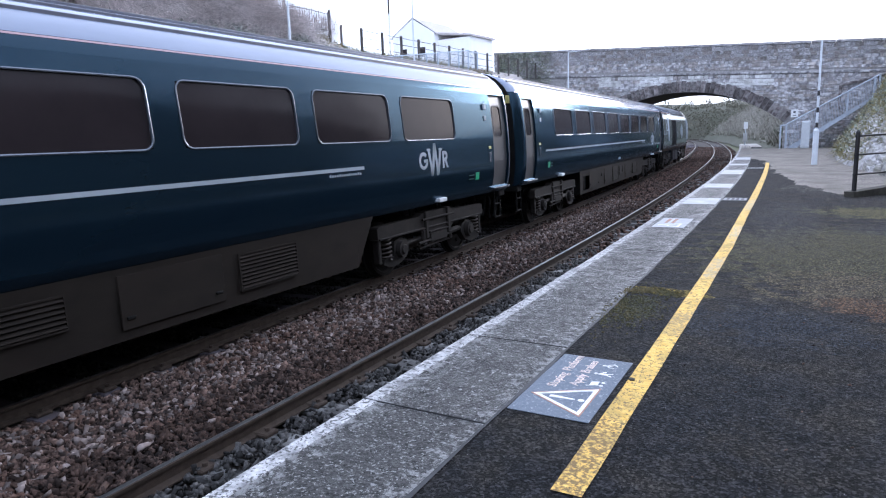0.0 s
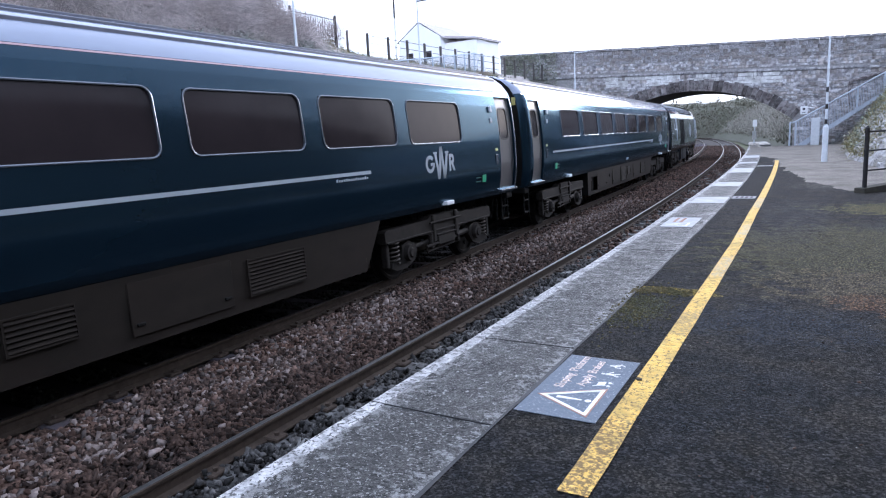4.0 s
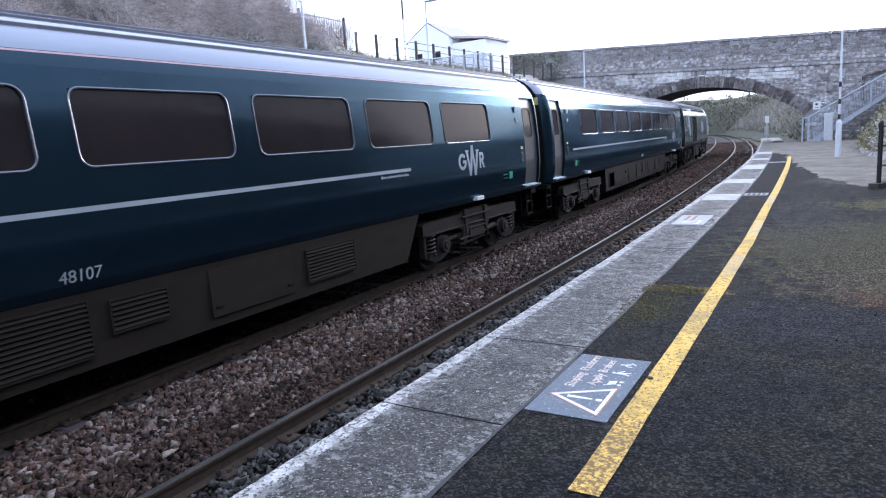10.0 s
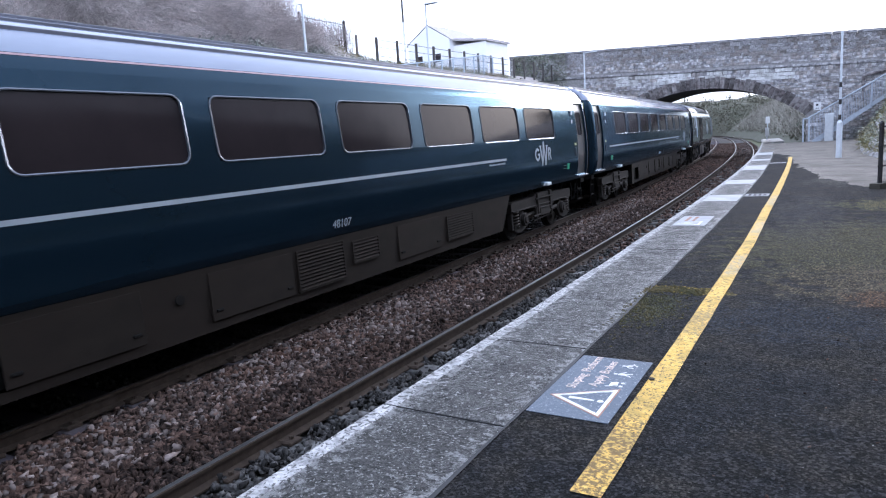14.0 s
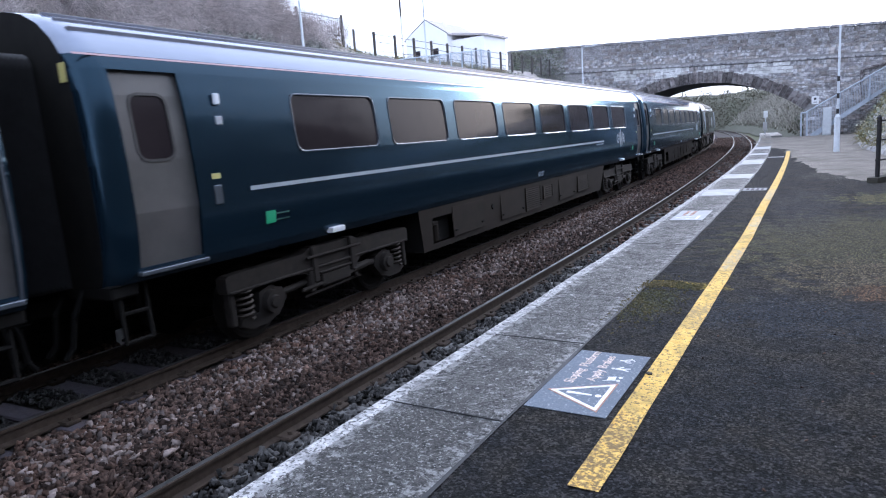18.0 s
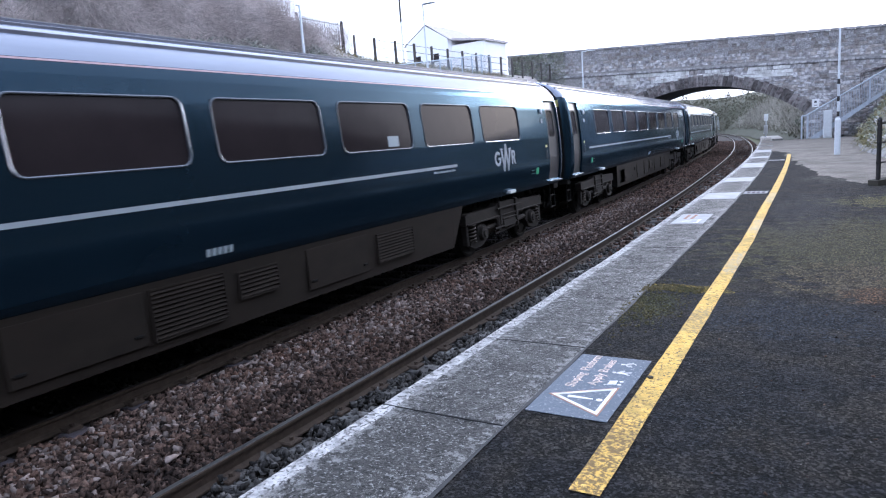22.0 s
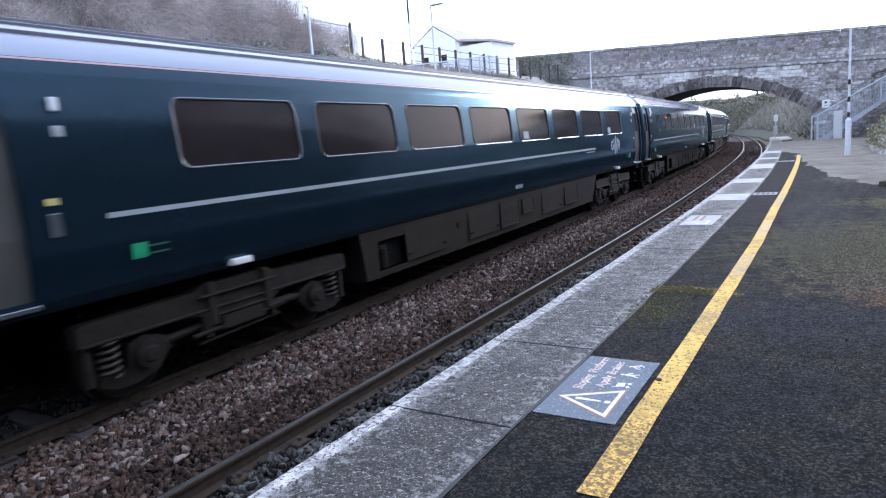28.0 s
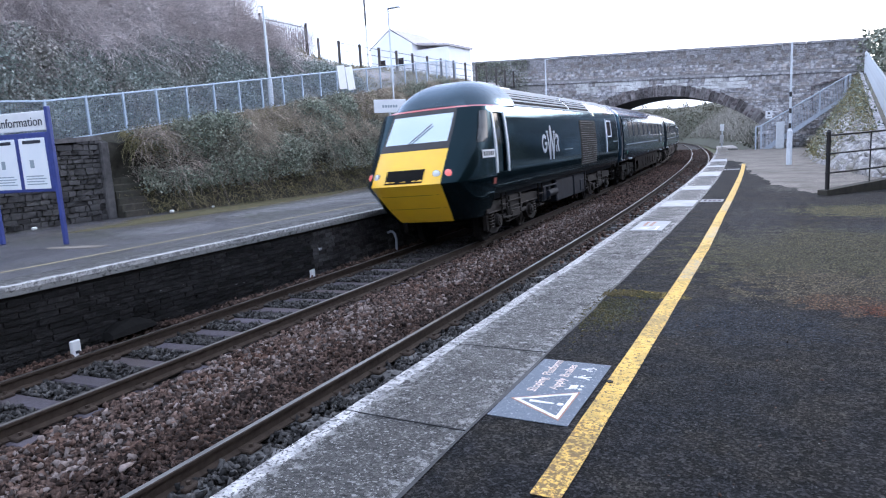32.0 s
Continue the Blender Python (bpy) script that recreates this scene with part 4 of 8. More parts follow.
def emblem_meshes(h, zc):
    """Three plain shapes, a tall zigzag between an open ring and a block with a leg. They run towards +y."""
    out = []
    me = Mesh()
    z = [(-0.40, 0.36), (-0.19, -0.52), (0.0, 0.56), (0.19, -0.52), (0.40, 0.36)]
    w = h * 0.070
    for (a, b), (c, d) in zip(z, z[1:]):
        for k in range(8):
            t0, t1 = k / 8, (k + 1) / 8
            y0, y1, z0, z1 = (a + (c - a) * t0) * h, (a + (c - a) * t1) * h, zc + (b + (d - b) * t0) * h, zc + (b + (d - b) * t1) * h
            me.add(*shape_on_side([(y0 - w, z0), (y0 + w, z0), (y1 + w, z1), (y1 - w, z1)]))
    for sy in (-1, 1):
        me.add(*shape_on_side([(sy * 0.40 * h - 1.7 * w, zc + 0.33 * h), (sy * 0.40 * h + 1.7 * w, zc + 0.33 * h), (sy * 0.40 * h + 1.7 * w, zc + 0.39 * h), (sy * 0.40 * h - 1.7 * w, zc + 0.39 * h)], 0.006))
    out.append(weld(me.data("emblem", LOGO)))
    r, t = h * 0.29, h * 0.115
    cy = -h * 0.76
    me = Mesh()
    k = 14
    for a in range(k):
        a0, a1 = radians(42 + a * 318 / k), radians(42 + (a + 1) * 318 / k)
        q = [(cy + rr * math.cos(x), zc + rr * math.sin(x)) for rr, x in ((r, a0), (r, a1), (r - t, a1), (r - t, a0))]
        me.add(*shape_on_side(q))
    me.add(*shape_on_side([(cy + 0.1 * r, zc - 0.5 * t), (cy + r, zc - 0.5 * t), (cy + r, zc + 0.4 * t), (cy + 0.1 * r, zc + 0.4 * t)]))
    out.append(weld(me.data("ring", LOGO)))
    b0 = h * 0.53
    me = Mesh()
    me.add(*shape_on_side([(b0, zc - r), (b0 + t, zc - r), (b0 + t, zc + r), (b0, zc + r)]))
    rr = r * 0.60
    c2, y2 = zc + r - rr, b0 + t + h * 0.07
    for a in range(8):
        a0, a1 = radians(-90 + a * 22.5), radians(-90 + (a + 1) * 22.5)
        q = [(y2 + x * math.cos(v), c2 + x * math.sin(v)) for x, v in ((rr, a0), (rr, a1), (rr - t, a1), (rr - t, a0))]
        me.add(*shape_on_side(q))
    for zz in (zc + r - t, zc + r - 2 * rr):
        me.add(*shape_on_side([(b0 + t, zz), (y2, zz), (y2, zz + t), (b0 + t, zz + t)]))
    me.add(*shape_on_side([(y2 - 0.5 * t, zc + r - 2 * rr + 0.4 * t), (y2 + 0.7 * t, zc + r - 2 * rr + 0.4 * t), (y2 + 2.0 * t, zc - r), (y2 + 0.8 * t, zc - r)], 0.006))
    out.append(weld(me.data("block", LOGO)))
    return out


def add_emblem(meshes, thing, m):
    e = put("emblem", meshes[0], thing, "white three-part emblem", m)
    put("ring", meshes[1], e)
    put("block", meshes[2], e)


def weld(me):
    bm = bmesh.new()
    bm.from_mesh(me)
    bmesh.ops.remove_doubles(bm, verts=bm.verts, dist=0.0006)
    bm.to_mesh(me)
    bm.free()
    return me


def wheelset_mesh():
    me = Mesh()
    me.tube((-0.95, 0, 0), (0.95, 0, 0), 0.08, n=10)
    for sx in (-1, 1):
        prof = [(0.70, 0.10), (0.70, 0.40), (0.675, 0.425), (0.675, 0.485), (0.70, 0.487), (0.715, 0.46), (0.83, 0.452), (0.83, 0.40), (0.80, 0.37), (0.78, 0.12), (0.86, 0.10), (0.86, 0.0)]
        rows = [[(sx * x, r * math.cos(a), r * math.sin(a)) for x, r in prof] for a in (2 * math.pi * k / 28 for k in range(29))]
        me.grid(rows)
        for k in range(5):      # lightening holes
            a = 2 * math.pi * k / 5
            me.tube((sx * 0.795, 0.24 * math.cos(a), 0.24 * math.sin(a)), (sx * 0.81, 0.24 * math.cos(a), 0.24 * math.sin(a)), 0.045, n=8, slot=1)
    return me.data("wheelset", [WHEEL, UNDER], 35)


WHEELSET = wheelset_mesh()
WHEELS = []


def bogie_meshes():
    out = {}
    me = Mesh()
    for sx in (-1, 1):
        x0, x1 = sorted((sx * 0.98, sx * 1.15))
        rows = []
        for y, a, b in ((-1.97, 0.72, 0.895), (-1.92, 0.70, 0.925), (-1.0, 0.70, 0.94), (-0.62, 0.68, 0.945), (-0.5, 0.60, 1.0), (0.5, 0.60, 1.0), (0.62, 0.68, 0.945), (1.0, 0.70, 0.94),
                        (1.92, 0.70, 0.925), (1.97, 0.72, 0.895)):
            rows.append([(x0, y, a), (x1, y, a), (x1, y, b), (x0, y, b)])
        me.grid(rows, 0, True, True)
        me.soft(*sorted((sx * 1.13, sx * 1.175)), -1.94, 1.94, 0.70, 0.735, 0.01)
        for y in (-1.88, 1.88):                  # legs outside the springs
            me.soft(*sorted((sx * 1.0, sx * 1.12)), y - 0.045, y + 0.045, 0.30, 0.74, 0.015)
        for y in (-0.42, 0.42):
            me.soft(*sorted((sx * 1.0, sx * 1.19)), y - 0.06, y + 0.06, 0.52, 1.02, 0.02)
    me.soft(-1.0, 1.0, -0.35, 0.35, 0.55, 0.85, 0.03)
    out["frame"] = weld(me.data("bogie_frame", BOGIE, 30))
    me = Mesh()
    me.spring((0, 0, 0), 0.095, 0.38, 5.5, 0.02)
    out["spring"] = me.data("coil_spring", BOGIE_PALE, 60)
    me = Mesh()          # cranked arm that holds axle box and spring seat
    pts = [(-0.34, 0.46), (-0.28, 0.60), (-0.06, 0.67), (0.12, 0.62), (0.16, 0.38), (0.44, 0.37), (0.47, 0.28), (0.32, 0.215), (0.06, 0.21), (-0.18, 0.28)]
    n = len(pts)
    me.add([(1.0, y, z) for y, z in pts] + [(1.12, y, z) for y, z in pts], [tuple(range(n)), tuple(range(2 * n - 1, n - 1, -1))] + [(k, (k + 1) % n, n + (k + 1) % n, n + k) for k in range(n)])
    me.tube((1.10, -0.05, 0.47), (1.20, -0.05, 0.47), 0.155, 0.14, n=18)
    me.tube((1.20, -0.05, 0.47), (1.225, -0.05, 0.47), 0.09, 0.07, n=12)
    me.tube((1.07, -0.25, 0.52), (1.07, -0.82, 0.55), 0.045, n=8)
    out["axle_box"] = me.data("axle_box", BOGIE, 35)
    me = Mesh()          # hanging box, damper and rods
    me.soft(1.05, 1.185, -0.33, 0.33, 0.43, 0.62, 0.025)
    me.soft(1.04, 1.20, -0.36, 0.36, 0.62, 0.65, 0.01)
    me.tube((1.16, -0.72, 0.47), (1.16, 0.72, 0.52), 0.026, n=7)
    me.tube((1.15, 0.40, 0.53), (1.15, 0.80, 0.56), 0.05, n=9)
    me.soft(1.08, 1.17, -0.56, -0.44, 0.40, 0.70, 0.02)
    me.soft(1.07, 1.16, 0.46, 0.55, 0.40, 0.72, 0.02)
    me.tube((1.10, -0.62, 0.36), (1.10, 0.62, 0.40), 0.022, n=6)
    me.tube((1.19, -0.6, 0.88), (1.19, 0.6, 0.88), 0.02, n=6)
    out["brake_gear"] = me.data("brake_gear", BOGIE, 35)
    return out


BOGIE_PARTS = bogie_meshes()


def add_bogie(thing, y):
    b = put("bogie", BOGIE_PARTS["frame"], thing, "dusty brown steel bogie", pose(0, y, 0))
    for sx in (0, 180):
        for sy in (-1, 1):
            put("coil_spring", BOGIE_PARTS["spring"], b, "", pose(1.07 if not sx else -1.07, sy * 1.66, 0.34))
            m = pose(0, sy * 1.33, 0, 0, 0, sx)
            if (sy < 0) == (sx == 0):
                m = m @ Matrix.Diagonal((1, -1, 1, 1))
            put("axle_box", BOGIE_PARTS["axle_box"], b, "", m)
        put("brake_gear", BOGIE_PARTS["brake_gear"], b, "", pose(0, 0, 0, 0, 0, sx))
    for sy in (-1, 1):
        w = put("wheelset", WHEELSET, b, "", pose(0, sy * 1.33, 0.457))
        WHEELS.append((w, sy * 1.33))
    return b


def both(name, me, thing, y, label="", sides=(1, -1)):
    """A part on the coach's sides at y, made for the right side."""
    out = []
    for s in sides:
        out.append(put(name, me, thing, label, pose(0, y, 0, 0, 0, 0 if s > 0 else 180)))
    return out


WIN_W = 1.81
FRAME_M, PANE_M = window_frame_mesh(WIN_W, WIN_Z0, WIN_Z1), pane_mesh(WIN_W, WIN_Z0, WIN_Z1)
TOILET_FRAME, TOILET_PANE = window_frame_mesh(0.50, 2.27, 2.93, 0.09, 0.022), pane_mesh(0.50, 2.27, 2.93)
TOILET_BAR = patch(-0.25, 0.25, 2.59, 2.62, 0.004).data("glazing_bar", SILVER)
DOOR_W, DOOR_Z0, DOOR_Z1 = 0.78, 1.27, 3.19


def door_meshes():
    out = {}
    me = Mesh()
    w, holes = DOOR_W / 2 + 0.02, (-0.20, 0.20, 2.32, 2.95)
    ys = [-w, holes[0], holes[1], w]
    zs = [DOOR_Z0 - 0.01, 1.8, holes[2], 2.62, holes[3], DOOR_Z1 + 0.01]
    for a, b in zip(ys, ys[1:]):
        for c, d in zip(zs, zs[1:]):
            if holes[0] <= a < holes[1] and holes[2] <= c < holes[3]:
                continue
            me.add([(side_x(c) - 0.055, a, c), (side_x(c) - 0.055, b, c), (side_x(d) - 0.055, b, d), (side_x(d) - 0.055, a, d)], [(0, 1, 2, 3)])
    for y in (-w, w):      # reveals
        me.grid([[(side_x(z) - d, y, z) for z in zs] for d in (0.06, 0.0)], 1)
    for z in (zs[0], zs[-1]):
        me.grid([[(side_x(z) - d, y, z) for y in (-w, w)] for d in (0.06, 0.0)], 1)
    out["door"] = me.data("plug_door", [DOOR_GREY, GREEN])
    me = Mesh()
    i, o = rounded(0.40, 2.32, 2.95, 0.10), rounded(0.46, 2.29, 2.98, 0.13)
    me.grid([[(side_x(z) - 0.055 + d, y, z) for y, z in loop] for loop, d in ((o, 0), (o, 0.008), (i, 0.008), (i, -0.01))], 0, True)
    out["frame"] = me.data("door_window_seal", RUBBER, 40)
    out["pane"] = pane_mesh(0.40, 2.32, 2.95, 0.062)
    me = Mesh()
    me.soft(1.24, 1.36, -DOOR_W / 2 - 0.03, DOOR_W / 2 + 0.03, 1.19, 1.235, 0.008)
    out["sill"] = me.data("door_sill", SILVER)
    me = Mesh()
    me.grid([[(side_x(z) + d, y, z) for z in np.linspace(1.2, 3.26, 9)] for d, y in ((0.0, 0.0), (0.014, 0.004), (0.014, 0.03), (0.0, 0.034))])
    out["edge"] = me.data("door_edge_strip", SILVER)
    return out


DOORS = door_meshes()


def small_fittings():
    out = {}
    me = Mesh()
    me.soft(1.33, 1.372, -0.04, 0.04, 2.86, 2.985, 0.012)
    out["indicator_lamp"] = me.data("indicator_lamp", PALE_PAINT)
    me = Mesh()
    me.soft(1.335, 1.362, -0.05, 0.05, 2.64, 2.74, 0.008)
    out["push_button_box"] = me.data("push_button_box", GALV)
    me = Mesh()
    me.add(*shape_on_side([(-0.06, 2.06), (0.06, 2.06), (0.06, 2.12), (-0.06, 2.12)], 0.006), 0)
    me.soft(1.36, 1.385, -0.055, 0.055, 1.78, 1.99, 0.008, 1)
    out["door_control"] = me.data("door_control", [PALE_YELLOW, SILVER])
    out["green_box"] = patch(-0.085, 0.085, 1.46, 1.61, 0.012).data("handle_cover", LAMP_GREEN)
    me = Mesh()
    for z in (1.48, 1.555):
        me.add(*shape_on_side([(-0.13, z), (0.10, z), (0.10, z + 0.018), (-0.13, z + 0.018)], 0.006))
    out["green_bars"] = me.data("small_lettering", DULL_GREEN)
    me = Mesh()
    me.soft(1.25, 1.37, -0.14, 0.14, 1.16, 1.235, 0.01)
    out["step_plate"] = me.data("step_plate", STEP_WHITE)
    me = Mesh()
    me.soft(1.0, 1.10, -0.010, 0.0, 3.08, 3.26, 0.003)
    out["end_label"] = me.data("yellow_label", PALE_YELLOW)
    return out


FIT = small_fittings()


def gangway_mesh():
    """One folded rubber bellows."""
    me = Mesh()
    rows = []
    for k in range(17):
        d = 0.0 if k % 2 else 0.05
        w, z0, z1, c = 0.62 - d, 1.12 + d, 3.42 - d, 0.12
        ring = [(w, z0), (w, z1 - c), (w - 0.35 * c, z1 - 0.35 * c), (w - c, z1), (-w + c, z1), (-w + 0.35 * c, z1 - 0.35 * c), (-w, z1 - c), (-w, z0)]
        rows.append([(x, k * 0.024, z) for x, z in ring])
    me.grid(rows, 0, True, True)
    return me.data("gangway", RUBBER)


GANGWAY = gangway_mesh()


def end_gear_mesh():
    me = Mesh()
    me.soft(-0.16, 0.16, -0.6, 0.22, 0.82, 1.02, 0.03)
    for x in (-0.72, -0.4, 0.45, 0.75):
        pts = [(x, -0.02, 1.1), (x, 0.12, 0.85), (x * 0.95, 0.16, 0.55), (x * 0.9, 0.24, 0.45)]
        for a, b in zip(pts, pts[1:]):
            me.tube(a, b, 0.028, n=7)
    for sx in (-1, 1):
        for a, b in (((sx * 1.12, -0.42, 1.13), (sx * 1.12, -0.42, 0.52)), ((sx * 1.12, -0.12, 1.13), (sx * 1.12, -0.12, 0.52)),
                     ((sx * 1.12, -0.42, 0.54), (sx * 1.12, -0.12, 0.54)), ((sx * 1.12, -0.42, 0.83), (sx * 1.12, -0.12, 0.83))):
            me.tube(a, b, 0.022, n=6)
    me.soft(-1.2, 1.2, -0.3, 0.0, 1.0, 1.14, 0.02)
    return me.data("coupling", UNDER, 35)


END_GEAR = end_gear_mesh()


def skirt_mesh(openings):
    me = Mesh()
    a, b = -5.63, 6.02
    for sx in (1, -1):
        x = 1.235 * sx
        cuts = sorted({a + 0.13, b - 0.42, *[v for o in openings for v in o[:2]]})
        zs = sorted({0.40, 1.14, *[v for o in openings for v in o[2:4]]})
        for p, q in zip(cuts, cuts[1:]):
            for c, d in zip(zs, zs[1:]):
                if any(o[0] <= p < o[1] and o[2] <= c < o[3] for o in openings):
                    continue
                me.add([(x - sx * 0.05 * (1.14 - c), p, c), (x - sx * 0.05 * (1.14 - c), q, c), (x - sx * 0.05 * (1.14 - d), q, d), (x - sx * 0.05 * (1.14 - d), p, d)], [(0, 1, 2, 3)])
        for e0, e1 in ((a, a + 0.13), (b, b - 0.42)):
            me.add([(x, e0, 1.14), (x, e1, 1.14), (x - sx * 0.035, e1, 0.40)], [(0, 1, 2)])
        for o in openings:
            me.add([(x - sx * 0.14, o[0], o[2]), (x - sx * 0.14, o[1], o[2]), (x - sx * 0.14, o[1], o[3]), (x - sx * 0.14, o[0], o[3])], [(0, 1, 2, 3)], 1)
            me.add([(x, o[0], o[3]), (x, o[1], o[3]), (x - sx * 0.14, o[1], o[3]), (x - sx * 0.14, o[0], o[3])], [(0, 1, 2, 3)], 1)
    me.add([(1.19, a + 0.13, 0.40), (1.19, b - 0.42, 0.40), (-1.19, b - 0.42, 0.40), (-1.19, a + 0.13, 0.40)], [(0, 1, 2, 3)], 1)
    for y in (a + 0.13, b - 0.42):
        me.add([(1.19, y, 0.40), (-1.19, y, 0.40), (-1.22, y, 1.14), (1.22, y, 1.14)], [(0, 1, 2, 3)], 1)
    return me.data("skirt", [SKIRT, UNDER])


def louvre_mesh(w, h, n):
    """A louvred panel, centred, on the skirt's right side."""
    me = Mesh()
    for k in range(n):
        z = -h / 2 + h * (k + 0.5) / n
        me.add([(1.225, -w / 2, z - h / n * 0.42), (1.225, w / 2, z - h / n * 0.42), (1.252, w / 2, z - h / n * 0.25), (1.252, -w / 2, z - h / n * 0.25),
                (1.225, w / 2, z + h / n * 0.35), (1.225, -w / 2, z + h / n * 0.35)], [(0, 1, 2, 3), (3, 2, 4, 5)])
    me.box(1.20, 1.222, -w / 2, w / 2, -h / 2, h / 2, 1)
    for y in (-w / 2 - 0.02, w / 2):
        me.box(1.21, 1.245, y, y + 0.02, -h / 2 - 0.02, h / 2 + 0.02)
    for z in (-h / 2 - 0.02, h / 2):
        me.box(1.21, 1.245, -w / 2, w / 2, z, z + 0.02)
    return me.data("louvre", [SKIRT, UNDER])


LOUVRES = {}


def louvre(thing, y, z, w, h, n):
    if (w, h, n) not in LOUVRES:
        LOUVRES[w, h, n] = louvre_mesh(w, h, n)
    put("louvre", LOUVRES[w, h, n], thing, "", pose(0, y, z))
    put("louvre", LOUVRES[w, h, n], thing, "", pose(0, y, z, 0, 0, 180))


def panel_mesh(w, h):
    me = Mesh()
    me.soft(1.22, 1.236, -w / 2, w / 2, -h / 2, h / 2, 0.006)
    for y in (-w / 2 + 0.1, w / 2 - 0.1):
        me.soft(1.23, 1.256, y - 0.05, y + 0.05, -h / 2 + 0.1, -h / 2 + 0.135, 0.008, 1)
    return me.data("access_panel", [SKIRT, UNDER])


PANEL = panel_mesh(1.35, 0.56)
FILLER = Mesh()
FILLER.tube((1.13, 0, 0.52), (1.13, 0, 0.82), 0.07, 0.07, 10)
FILLER.soft(1.10, 1.16, -0.10, 0.10, 0.80, 0.88, 0.015)
FILLER = FILLER.data("filler_box", SKIRT, 30)
DRAIN_HOLE = Mesh()
DRAIN_HOLE.tube((1.20, 0, 0.86), (1.237, 0, 0.86), 0.062, 0.055, 14)
DRAIN_HOLE = DRAIN_HOLE.data("drain_hole", UNDER, 30)
RIB = surface("dark_roof_rib", (0.07, 0.075, 0.10), (0.11, 0.115, 0.15), 3.0, 0.3)
ROOF_RIB = Mesh()
for _o in (-0.98, -0.80, -0.62, -0.2, 0.2, 0.62, 0.80, 0.98):
    _z = float(np.interp(abs(_o), [p[0] for p in SIDE[::-1]], [p[1] for p in SIDE[::-1]]))
    ROOF_RIB.soft(_o - 0.025, _o + 0.025, -HALF + 0.15, HALF - 0.15, _z - 0.03, _z + 0.022, 0.008)
for _y, _l in ((-9.9, 1.3), (-3.0, 0.9), (4.0, 0.9), (9.7, 1.5)):
    ROOF_RIB.soft(-0.42, 0.42, _y - _l / 2, _y + _l / 2, 3.76, 3.85, 0.03)
ROOF_RIB = ROOF_RIB.data("roof_ribs", RIB)
CANT_LINE = patch(-HALF, HALF, 3.315, 3.335, 0.003, 2).data("cantrail_line", RED_LINE)
SCRIPT_BARS = Mesh()
for _k in range(14):
    _y = -0.38 + _k * 0.055
    SCRIPT_BARS.add(*shape_on_side([(_y, 1.815), (_y + 0.035, 1.815), (_y + 0.035, 1.845 + 0.015 * (_k % 4 == 0)), (_y, 1.845)]))
SCRIPT_BARS = SCRIPT_BARS.data("small_lettering", LOGO)
EMBLEM = emblem_meshes(0.53, 1.93)
NOTICE = patch(-0.15, 0.15, 2.335, 2.50, -0.010, 2).data("window_notice", FADED)
SEAT_SIGN = patch(-0.16, 0.16, 2.96, 3.19, 0.004).data("seat_sign", STRIPE)
SEAT_MARK = Mesh()
SEAT_MARK.add(*shape_on_side([(-0.05 + 0.055 * math.cos(a), 3.05 + 0.055 * math.sin(a)) for a in np.linspace(0, 5.7, 12)], 0.008))
SEAT_MARK.add(*shape_on_side([(-0.07, 3.09), (0.04, 3.09), (0.04, 3.16), (-0.07, 3.16)], 0.008))
SEAT_MARK = SEAT_MARK.data("pictogram", SIGN_WHITE)
NUM_MESH = letters("48107", 0.165)
for _v in NUM_MESH.vertices:             # laid on the curved side
    _z = 1.265 + _v.co.y
    _v.co = (side_x(_z) + 0.004 + _v.co.z, _v.co.x, _z)
NUM_MESH.materials.append(LOGO)
NUM_BARS = Mesh()
for _k in range(5):
    NUM_BARS.add(*shape_on_side([(-0.19 + _k * 0.08, 1.275), (-0.135 + _k * 0.08, 1.275), (-0.135 + _k * 0.08, 1.36), (-0.19 + _k * 0.08, 1.36)]))
NUM_BARS = NUM_BARS.data("running_number", FADED)


